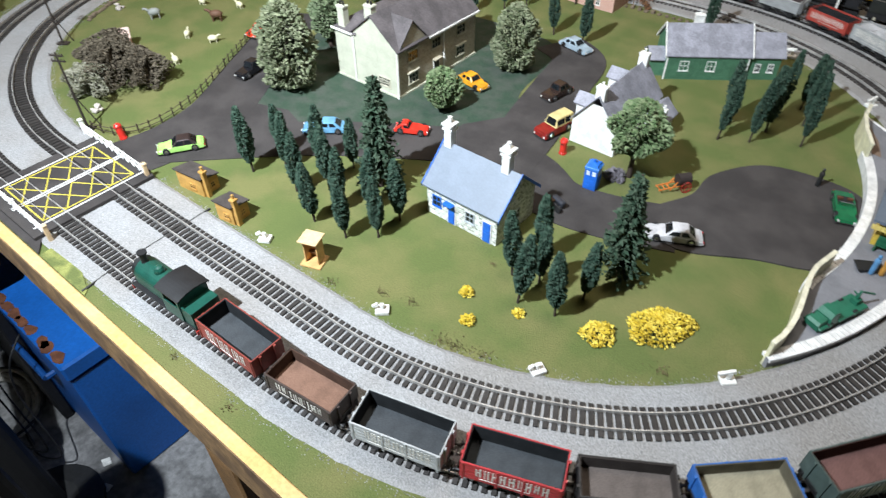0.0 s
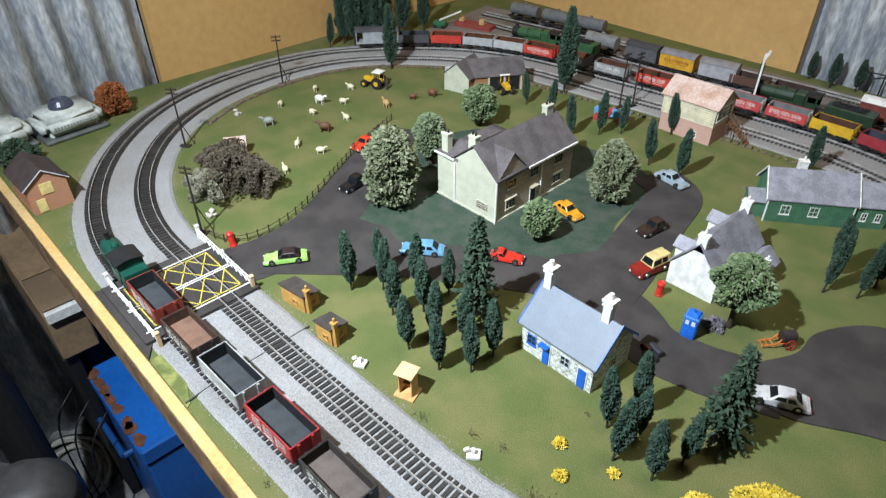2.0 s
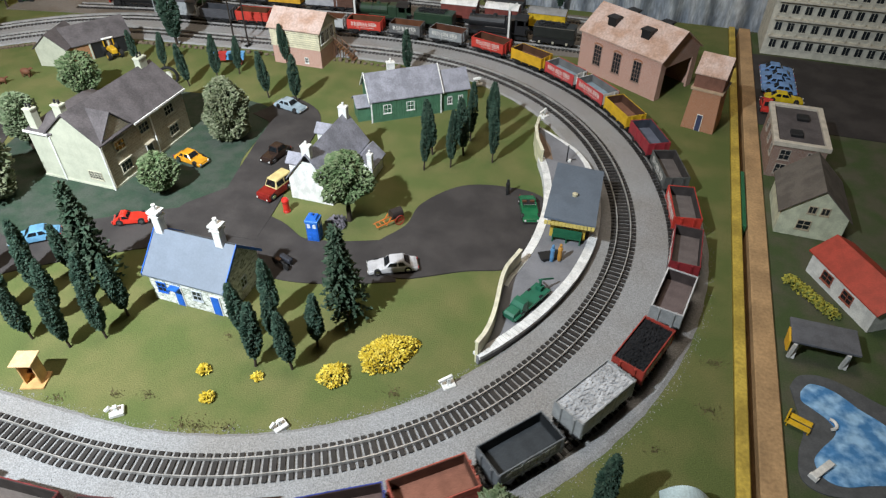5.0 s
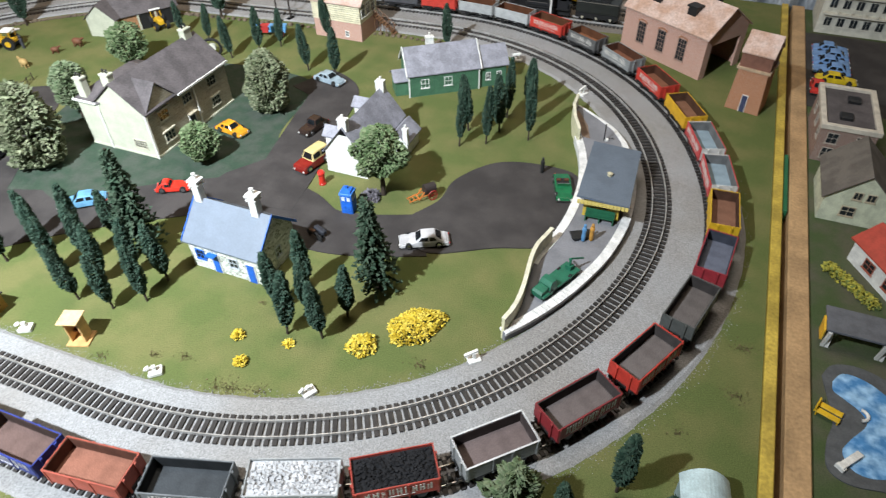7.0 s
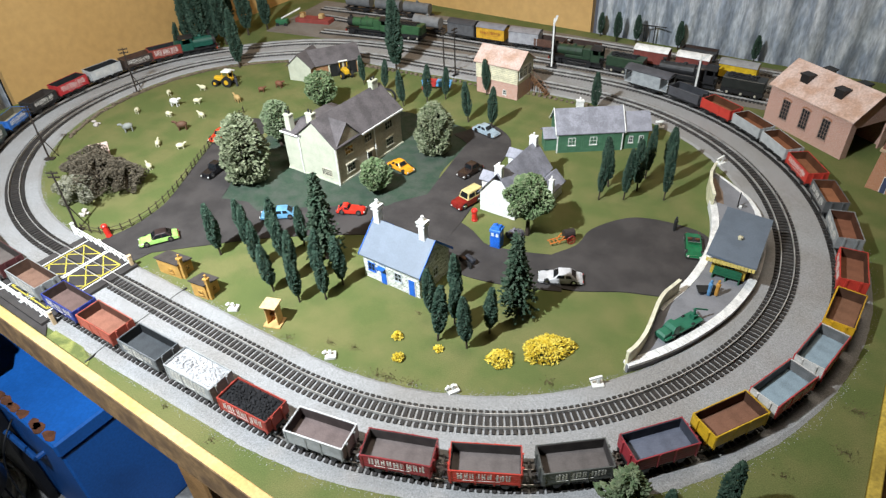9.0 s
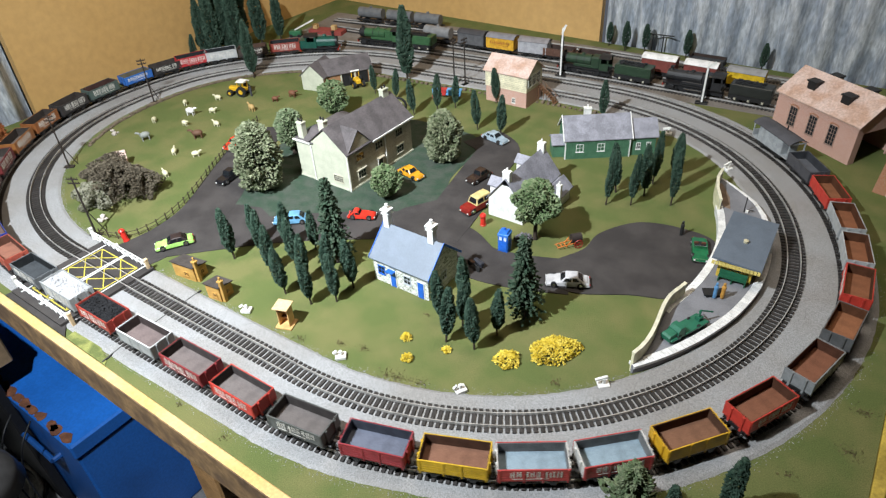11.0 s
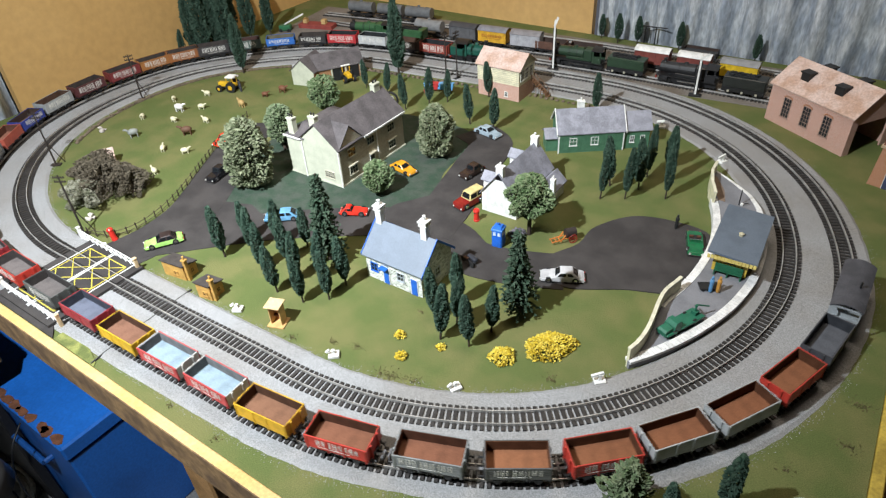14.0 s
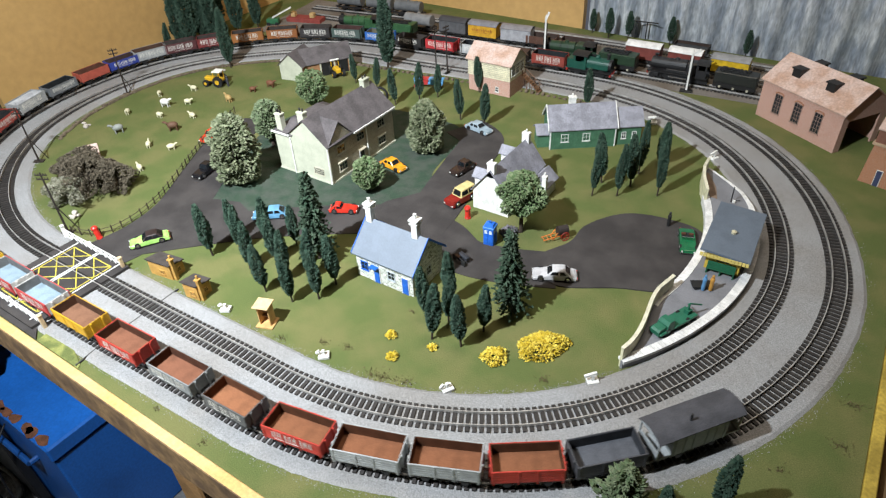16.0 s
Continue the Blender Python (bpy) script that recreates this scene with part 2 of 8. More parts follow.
# ---- the board, the shed and the floor ----
CX, CY, R_IN, R_OUT = 0.2375, 0.83, 0.44, 0.507


def ease(t):
    t = min(max(t, 0.0), 1.0)
    return t * t * (3 - 2 * t)


# the front run is laid slightly askew to the board
FRONT_X = (-0.5, -0.2, -0.1, 0.05, 0.2, 0.29, 0.37, 0.45, 0.53, 0.6)
FRONT_DY = (0.0, -0.004, -0.003, 0.0005, 0.007, 0.009, 0.0095, 0.011, 0.005, 0.0)


def laid(x, y):
    """The loops as laid: drawn in towards the middle at the far left."""
    dy = 0.055 * ease((0.25 - x) / 0.6) * ease((y - CY) / 0.35)
    dx = 0.016 * ease((-x - 0.3) / 0.4) * ease((y - 0.55) / 0.35)
    front = min(max((CY - 0.3 - y) / 0.2, 0.0), 1.0)
    dy -= front * float(np.interp(x, FRONT_X, FRONT_DY))
    dx += 0.0045 * ease((x - 0.62) / 0.1) * ease((1.02 - y) / 0.2)
    return x + dx, y - dy


def oval(r, n=72):
    """The centre line of a loop of track: two straights and two half circles."""
    return [laid(*p) for p in oval_plain(r, n)]


def oval_plain(r, n):
    pts = []
    for k in range(n + 1):
        a = math.pi * k / n
        pts.append((-CX - r * math.sin(a), CY - r * math.cos(a)))
    for k in range(1, 8):
        pts.append((-CX + 2 * CX * k / 8, CY + r))
    for k in range(n + 1):
        a = math.pi * k / n
        pts.append((CX + r * math.sin(a), CY + r * math.cos(a)))
    for k in range(1, 8):
        pts.append((CX - 2 * CX * k / 8, CY - r))
    return pts


def along(s, r=R_OUT):
    """The place and heading at s metres along a loop, clockwise from its front middle."""
    a, b, m = (laid(*along_plain(s + d, r)) for d in (-0.004, 0.004, 0.0))
    return m[0], m[1], math.atan2(b[1] - a[1], b[0] - a[0])


def along_plain(s, r):
    total = 4 * CX + 2 * math.pi * r
    s %= total
    if s < CX:
        return -s, CY - r
    s -= CX
    if s < math.pi * r:
        a = s / r
        return -CX - r * math.sin(a), CY - r * math.cos(a)
    s -= math.pi * r
    if s < 2 * CX:
        return -CX + s, CY + r
    s -= 2 * CX
    if s < math.pi * r:
        a = s / r
        return CX + r * math.sin(a), CY + r * math.cos(a)
    return CX - (s - math.pi * r), CY - r


WALL_X, WALL_Y, EDGE_Y, EDGE_X = -0.80, 1.605, 0.2775, 0.806

ground = part("ground", box(B(), WALL_X, EDGE_Y, -0.012, EDGE_X, WALL_Y, 0.0), GRASS)
tagged(ground, "olive green flocked grass baseboard of a model railway", "baseboard", kind="structure")

bm = B()
box(bm, -0.9, EDGE_Y - 0.0135, -0.05, EDGE_X + 0.016, EDGE_Y - 0.0005, 0.002, 0.001)
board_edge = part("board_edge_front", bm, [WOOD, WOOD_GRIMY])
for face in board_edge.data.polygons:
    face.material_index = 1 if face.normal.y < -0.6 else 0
tagged(board_edge, "bare pine edging strip along the baseboard", "wood edging", kind="structure")
bm = B()
box(bm, EDGE_X + 0.0005, EDGE_Y, -0.05, EDGE_X + 0.012, WALL_Y, 0.004, 0.001)
tagged(part("board_edge_right", bm, WOOD_YELLOW), "yellowish pine strip along the baseboard side", "wood edging", kind="structure")
bm = B()
box(bm, 0.8255, 0.1, -0.05, 0.847, WALL_Y, 0.003, 0.001)
tagged(part("town_board_edge", bm, mat("tan_timber", (0.44, 0.28, 0.14), 0.6, 0.3, 25, 0.2, fine=300)), "brown timber edge of the neighbouring town board", "wood edging", kind="structure")
town = part("town_ground", box(B(), 0.8485, 0.1, -0.03, 1.7, WALL_Y, -0.002), mat("town_grass", (0.06, 0.085, 0.035), 0.95, 0.3, 25, 0.5, second=(0.09, 0.09, 0.06), spec=0.1))
tagged(town, "dark green ground of the neighbouring model town", "baseboard", kind="structure")

bm = B()
box(bm, -3, -2.5, -0.85, 3.5, 3, -0.75)
tagged(part("floor", bm, CONCRETE), "worn grey concrete shed floor with pale stains", "floor", kind="structure")


def corrugated(name, x0, x1, y, axis, z0, z1, pitch=0.064, deep=0.012):
    """A galvanised sheet with rounded ridges along x or y."""
    bm = B()
    n = int((x1 - x0) / pitch * 10)
    cols = []
    for k in range(n + 1):
        u = x0 + (x1 - x0) * k / n
        w = y + deep * math.sin(2 * math.pi * u / pitch)
        put = (lambda o, z: (u, w + o, z)) if axis == "x" else (lambda o, z: (w - o, u, z))
        cols.append([bm.verts.new(put(o, z)) for o, z in ((0, z0), (0, z1), (0.0015, z1), (0.0015, z0))])
    for a, b in zip(cols, cols[1:]):
        for k in range(4):
            bm.faces.new((a[k], b[k], b[(k + 1) % 4], a[(k + 1) % 4]))
    ob = part(name, bm, ZINC, smooth=True)
    return tagged(ob, "weathered galvanised corrugated sheet wall with whitish stains", "wall", kind="structure")


corrugated("wall_left_sheet", -0.6, 0.63, WALL_X - 0.02, "y", -0.75, 1.7)
corrugated("wall_back_sheet", 0.078, 3.2, WALL_Y + 0.025, "x", -0.75, 1.7)
tagged(part("wall_left_board", box(B(), WALL_X - 0.02, 0.63, -0.3, WALL_X - 0.0005, WALL_Y + 0.02, 1.7), BOARD), "orange-tan hardboard sheet on the wall", "wall", kind="structure")
tagged(part("wall_back_board", box(B(), WALL_X - 0.0005, WALL_Y + 0.0005, -0.3, 0.077, WALL_Y + 0.02, 1.7), BOARD), "orange-tan hardboard sheet on the wall", "wall", kind="structure")
SHED = mat("shed_wall", (0.3, 0.29, 0.27), 0.8, 0.3, 5)
tagged(part("wall_front", box(B(), -3, -2.6, -0.75, 3.5, -2.5, 1.7), SHED), "plain grey shed wall", "wall", kind="structure")
tagged(part("wall_right", box(B(), 3.4, -2.5, -0.9, 3.5, 3, 1.7), SHED), "plain grey shed wall", "wall", kind="structure")
tagged(part("wall_left", box(B(), -3.1, -2.5, -0.9, -3.0, 3, 1.7), SHED), "plain grey shed wall", "wall", kind="structure")
tagged(part("ceiling", box(B(), -3.1, -2.6, 1.7, 3.5, 3, 1.8), SHED), "plain grey shed ceiling", "ceiling", kind="structure")


# ballast bed under both loops
def ring(name, r0, r1, z0, z1, material, jag=0.0):
    rng = random.Random(3)
    bm = B()
    a, b = oval(r0, 160), oval(r1, 160)
    rows = []
    for k, (p, q) in enumerate(zip(a, b)):
        d = (Vector(q) - Vector(p)).normalized()
        p, q = Vector(p) - d * rng.uniform(0, jag), Vector(q) + d * rng.uniform(0, jag)
        rows.append([bm.verts.new((*c, z)) for c, z in ((p, z0), (q, z0), (q - d * 0.004, z1), (p + d * 0.004, z1))])
    for i in range(len(rows)):
        u, v = rows[i], rows[(i + 1) % len(rows)]
        for k in range(4):
            bm.faces.new((u[k], v[k], v[(k + 1) % 4], u[(k + 1) % 4]))
    return part(name, bm, material)


tagged(ring("ballast_bed", 0.402, 0.538, 0.0002, 0.0022, BALLAST, 0.0015), "grey granite chip ballast under the oval tracks", "ballast", kind="structure")


def chips():
    """Loose granite chips over the ballast and spilt past its ragged edges, closest at the front."""
    rng = np.random.default_rng(9)
    n = 34000
    edge = rng.random(n)
    r = np.where(edge < 0.2, 0.401 + rng.normal(0, 0.0035, n), np.where(edge < 0.45, 0.539 + rng.normal(0, 0.0045, n), rng.uniform(0.402, 0.538, n)))
    run, f = 0.475, rng.random(n)
    per = 2 * run + 2 * math.pi * r
    s = f * per
    arc = math.pi * r
    x, y = np.zeros(n), np.zeros(n)
    a = s < run
    b = (s >= run) & (s < run + arc)
    c = (s >= run + arc) & (s < 2 * run + arc)
    d = s >= 2 * run + arc
    x[a], y[a] = -0.2375 + s[a], 0.83 - r[a]
    t = (s[b] - run) / r[b] - math.pi / 2
    x[b], y[b] = 0.2375 + r[b] * np.cos(t), 0.83 + r[b] * np.sin(t)
    x[c], y[c] = 0.2375 - (s[c] - run - arc[c]), 0.83 + r[c]
    t = (s[d] - 2 * run - arc[d]) / r[d] + math.pi / 2
    x[d], y[d] = -0.2375 + r[d] * np.cos(t), 0.83 + r[d] * np.sin(t)
    x, y = np.array([laid(u, v) for u, v in zip(x.tolist(), y.tolist())]).T
    keep = ((y < 0.75) | (rng.random(n) < 0.35)) & (y > 0.289) & (x < 0.8) & ~((np.abs(x + 0.15) < 0.075) & (y < 0.46))
    x, y, r = x[keep], y[keep], r[keep]
    z = np.where((r > 0.405) & (r < 0.535), 0.0022, 0.0003)
    size = rng.uniform(0.00035, 0.00075, len(x))
    turn = rng.uniform(0, 6.28, len(x))
    base = np.array([(1, 0, 0), (0, 0.8, 0), (-0.9, 0, 0), (0, -1, 0), (0.1, 0.1, 0.9), (0, 0, -0.5)])
    co = np.empty((len(x), 6, 3))
    for k, (u, v, w) in enumerate(base):
        co[:, k, 0] = x + size * (u * np.cos(turn) - v * np.sin(turn))
        co[:, k, 1] = y + size * (u * np.sin(turn) + v * np.cos(turn))
        co[:, k, 2] = z + size * w
    tri = np.array([(0, 1, 4), (1, 2, 4), (2, 3, 4), (3, 0, 4), (1, 0, 5), (2, 1, 5), (3, 2, 5), (0, 3, 5)])
    faces = (np.arange(len(x))[:, None, None] * 6 + tri[None]).reshape(-1, 3)
    me = bpy.data.meshes.new("ballast_chips")
    me.from_pydata(co.reshape(-1, 3).tolist(), [], faces.tolist())
    m = mat("granite_chip", (0.37, 0.37, 0.375), 0.9, 0.4, 300, fine=900)
    nodes, links = m.node_tree.nodes, m.node_tree.links
    hs = [k for k in nodes if k.type == "HUE_SAT"][0]
    geo, span = nodes.new("ShaderNodeNewGeometry"), nodes.new("ShaderNodeMapRange")
    span.inputs[3].default_value, span.inputs[4].default_value = 0.6, 1.15
    links.new(geo.outputs["Random Per Island"], span.inputs[0])
    links.new(span.outputs[0], hs.inputs["Value"])
    me.materials.append(m)
    tagged(new("ballast_chips", me), "loose pale grey granite chips on the ballast", "gravel", kind="stuff")


chips()
bm = B()
prism(bm, [(-0.66, 1.22), (-0.4, 1.27), (0.1, 1.345), (0.3, 1.345), (0.56, 1.365), (0.62, 1.42), (0.62, 1.575), (-0.1, 1.56), (-0.7, 1.49)], 0.0002, 0.0018)
tagged(part("yard_ballast", bm, BALLAST_OLD), "grey ballast of the siding yard", "ballast", kind="structure")


def strip(name, pts, half, z, material, label, category="road"):
    bm = B()
    ribbon(bm, smooth_line(pts), half, 0.0001, z)
    return tagged(part(name, bm, material), label, category, kind="structure")


bm = B()
prism(bm, [tuple(v) for v in smooth_line([(-0.03, 0.60), (-0.13, 0.60), (-0.2, 0.74), (-0.22, 0.9), (-0.12, 1.0), (0.06, 1.02), (0.12, 0.98), (0.14, 0.86), (0.17, 0.79), (0.1, 0.71), (-0.03, 0.60)])][:-1], 0.0001, 0.0005)
tagged(part("house_lawn", bm, LAWN), "dark green lawn round the big house", "lawn", kind="structure")
bm = B()
prism(bm, [(0.115, 0.69), (0.2, 0.70), (0.2, 0.82), (0.165, 0.80), (0.128, 0.745)], 0.0001, 0.0006)
tagged(part("road_corner", bm, ASPHALT), "dark asphalt corner of the village street", "road", kind="structure")
bm = B()
prism(bm, [(-0.125, 0.50), (-0.06, 0.54), (-0.03, 0.61), (-0.075, 0.625), (-0.12, 0.61), (-0.14, 0.56)], 0.0001, 0.00065)
tagged(part("road_fork", bm, ASPHALT), "dark asphalt fork of the lanes", "road", kind="structure")
strip("road_to_farm", [(-0.145, 0.425), (-0.135, 0.49), (-0.15, 0.57), (-0.2, 0.66), (-0.25, 0.75), (-0.30, 0.84)], 0.043, 0.0008, ASPHALT, "dark asphalt lane to the farm")
strip("road_village", [(-0.135, 0.47), (-0.075, 0.53), (0.0, 0.60), (0.09, 0.665), (0.18, 0.715), (0.245, 0.715), (0.30, 0.69), (0.36, 0.698), (0.43, 0.725)], 0.038, 0.0011, ASPHALT, "dark asphalt village street")
strip("road_green", [(0.215, 0.70), (0.205, 0.77), (0.19, 0.84), (0.175, 0.91), (0.155, 0.99), (0.10, 1.02)], 0.04, 0.0014, ASPHALT, "dark asphalt lane past the cottage")
bm = B()
prism(bm, [tuple(v) for v in smooth_line([(0.414, 0.70), (0.45, 0.697), (0.51, 0.73), (0.57, 0.76), (0.585, 0.83), (0.572, 0.9), (0.52, 0.912), (0.46, 0.895), (0.422, 0.84), (0.418, 0.79), (0.395, 0.74), (0.414, 0.70)])][:-1], 0.0001, 0.0017)
tagged(part("road_turning_circle", bm, ASPHALT), "dark asphalt turning circle beside the platform", "road", kind="structure")

bm = B()
ribbon(bm, [(0.024, 0.279), (0.020, 0.311), (0.018, 0.362), (0.017, 0.407), (0.016, 0.433)], 0.0007, 0.0005, 0.0026)
tagged(part("board_joint", bm, paint((0.06, 0.058, 0.055), 0.9)), "dark joint between two baseboards under the ballast", "board joint", kind="structure")

# ---- track ----
PITCH = 0.0073
rail_z, sleeper_top = 0.0072, 0.0042


def rail(pts, closed, parent):
    for side in (-0.00825, 0.00825):
        bm = B()
        ribbon(bm, pts, (side - 0.0005, side + 0.0005), sleeper_top - 0.0005, rail_z, closed)
        part("rail", bm, RAIL, parent, "dull steel rail")


sleeper_first = None


def sleepers(places, parent, near):
    """Those near the front are pieces of their own; the rest is one mesh."""
    global sleeper_first
    rest = B()
    count = 0
    for x, y, a in places:
        m = pose(x, y, 0, 0, 0, math.degrees(a))
        if count < 300 and near(x, y):
            count += 1
            if sleeper_first is None:
                sleeper_first = part("sleeper", box(B(), -0.002, -0.015, 0.0015, 0.002, 0.015, sleeper_top), SLEEPER, parent)
                sleeper_first.matrix_basis = m
            else:
                again(sleeper_first, m, parent)
        else:
            n = len(rest.verts)
            box(rest, -0.002, -0.015, 0.0015, 0.002, 0.015, sleeper_top)
            rest.verts.ensure_lookup_table()
            for v in rest.verts[n:]:
                v.co = m @ v.co
    if len(rest.verts):
        tagged(part("sleepers", rest, SLEEPER, parent, "dark brown plastic sleepers"), kind="stuff")
    else:
        rest.free()


def loop_track(name, r, label):
    track = thing(name, label, "railway track", kind="structure")
    rail(oval(r), True, track)
    total = 4 * CX + 2 * math.pi * r
    n = int(total / PITCH)
    sleepers([along(total * k / n, r) for k in range(n)], track, lambda x, y: y < 0.70 or x > 0.55)


loop_track("track_inner", R_IN, "inner oval of model railway track on dark sleepers")
loop_track("track_outer", R_OUT, "outer oval of model railway track on dark sleepers")


def line_track(name, pts, label):
    track = thing(name, label, "railway track", kind="structure")
    line = smooth_line(pts, 6)
    rail([tuple(v) for v in line], False, track)
    places, left = [], 0.0
    for a, b in zip(line, line[1:]):
        d = b - a
        s = left
        while s < d.length:
            p = a + d * (s / d.length)
            places.append((p.x, p.y, math.atan2(d.y, d.x)))
            s += PITCH
        left = s - d.length
    sleepers(places, track, lambda x, y: False)


SIDING_1 = [(-0.52, 1.285), (-0.35, 1.322), (-0.2, 1.35), (0.1, 1.38), (0.3, 1.39), (0.56, 1.395)]
SIDING_2 = [(-0.6, 1.375), (-0.35, 1.395), (-0.1, 1.412), (0.05, 1.43), (0.3, 1.45), (0.6, 1.455)]
SIDING_3 = [(-0.65, 1.43), (-0.4, 1.47), (-0.1, 1.51), (0.2, 1.535), (0.6, 1.54)]
line_track("siding_near", SIDING_1, "siding of model track beside the main line")
line_track("siding_middle", SIDING_2, "siding of model track in the yard")
line_track("siding_back", SIDING_3, "siding of model track by the wall")

# ---- buildings ----
def face_pose(face, u, z, L, D):
    """A pose on a wall: x along it, z up, -y outwards."""
    return {"front": pose(u, 0, z), "back": pose(L - u, D, z, 0, 0, 180), "left": pose(0, D - u, z, 0, 0, -90), "right": pose(L, u, z, 0, 0, 90)}[face]


def window(parent, m, w, h, frame_mat=None, bars=(2, 2)):
    """A window: a frame with glazing bars and a sill round a dark pane."""
    bm = B()
    t = 0.0009
    loops = []
    for y, g in ((-0.0011, t), (0.0004, t), (0.0004, 0), (-0.0011, 0)):
        loops.append([bm.verts.new((sx * (w / 2 + g), y, sz * (h / 2 + g))) for sx, sz in ((-1, -1), (1, -1), (1, 1), (-1, 1))])
    for a, b in zip(loops, loops[1:] + loops[:1]):
        for k in range(4):
            bm.faces.new((a[k], a[(k + 1) % 4], b[(k + 1) % 4], b[k]))
    ob = part("window", bm, frame_mat or WHITE, parent)
    ob.matrix_basis = m
    part("sill", box(B(), -w / 2 - 2 * t, -0.0016, -h / 2 - 2 * t, w / 2 + 2 * t, 0.0003, -h / 2 - t), frame_mat or WHITE, ob)
    for k in range(1, bars[0]):
        x = -w / 2 + w * k / bars[0]
        part("glazing_bar", box(B(), x - 0.0003, -0.0008, -h / 2, x + 0.0003, 0.0002, h / 2), frame_mat or WHITE, ob)
    for k in range(1, bars[1]):
        z = -h / 2 + h * k / bars[1]
        part("glazing_bar", box(B(), -w / 2, -0.0007, z - 0.0003, w / 2, 0.0002, z + 0.0003), frame_mat or WHITE, ob)
    part("pane", box(B(), -w / 2, -0.0003, -h / 2, w / 2, 0.0003, h / 2), GLASS, ob, "dark window pane")
    return ob


def door(parent, m, w, h, material, label="painted door"):
    bm = B()
    box(bm, -w / 2, -0.0012, 0, w / 2, 0.0004, h, 0.0003)
    box(bm, -w / 2 + 0.001, -0.0015, h * 0.55, w / 2 - 0.001, -0.001, h - 0.001)
    box(bm, -w / 2 + 0.001, -0.0015, 0.001, w / 2 - 0.001, -0.001, h * 0.48)
    ob = part("door", bm, material, parent, label)
    ob.matrix_basis = m
    bm = B()
    for x0, x1 in ((-w / 2 - 0.001, -w / 2), (w / 2, w / 2 + 0.001)):
        box(bm, x0, -0.001, 0, x1, 0.0004, h + 0.001)
    box(bm, -w / 2, -0.001, h, w / 2, 0.0004, h + 0.001)
    part("frame", bm, WHITE, ob)
    return ob


def chimney(parent, x, y, z0, z1, w, d, material, pots=1, cap=0.0008, pot_mat=None):
    bm = B()
    box(bm, x - w / 2, y - d / 2, z0, x + w / 2, y + d / 2, z1, 0.0003)
    box(bm, x - w / 2 - cap, y - d / 2 - cap, z1 - 0.003, x + w / 2 + cap, y + d / 2 + cap, z1 - 0.0005, 0.0003)
    ob = part("chimney", bm, material, parent)
    for k in range(pots):
        o = (k - (pots - 1) / 2) * max(w, d) / max(pots, 1) * 0.9
        px, py = (x + o, y) if w >= d else (x, y + o)
        part("chimney_pot", lathe(B(), [(0.0016, z1 - 0.0004), (0.0013, z1 + 0.004), (0.0017, z1 + 0.0045), (0.0012, z1 + 0.005)], 8, (px, py, 0)), pot_mat or BLACK, ob)
    return ob


def gable_slopes(parent, L, D, e, r, over, thick, material, label="", name="roof"):
    """Two roof slabs over a gabled body of length L along x."""
    for k, (y0, y1, ye) in enumerate(((D / 2, 0, -over), (D / 2, D, D + over))):
        s = (r - e) / (D / 2)
        z_edge = e - s * over
        bm = B()
        sweep(bm, [(ye, z_edge), (D / 2, r), (D / 2, r + thick), (ye, z_edge + thick)], "x", -over, L + over)
        part(name, bm, material, parent, label)


def gabled(name, label, category, m, L, D, e, r, wall, roof, over=0.004, thick=0.0015, plinth=None):
    h = thing(name, label, category, m)
    bm = B()
    sweep(bm, [(0, 0.0), (D, 0.0), (D, e), (D / 2, r), (0, e)], "x", 0, L)
    part("wall", bm, wall, h)
    gable_slopes(h, L, D, e, r, over, thick, roof)
    if plinth:
        bm = B()
        box(bm, -0.0012, -0.0012, 0, L + 0.0012, D + 0.0012, 0.0035)
        part("plinth", bm, plinth, h)
    return h


def barge(h, x, y0, z0, y1, z1, deep, material, thick=0.001):
    """A board along the sloping edge of a gable."""
    bm = B()
    v = [bm.verts.new(c) for c in ((x, y0, z0), (x, y1, z1), (x, y1, z1 + deep), (x, y0, z0 + deep), (x + thick, y0, z0), (x + thick, y1, z1), (x + thick, y1, z1 + deep), (x + thick, y0, z0 + deep))]
    for q in ((0, 1, 2, 3), (7, 6, 5, 4), (0, 4, 5, 1), (3, 2, 6, 7), (1, 5, 6, 2), (0, 3, 7, 4)):
        bm.faces.new([v[i] for i in q])
    part("bargeboard", bm, material, h)


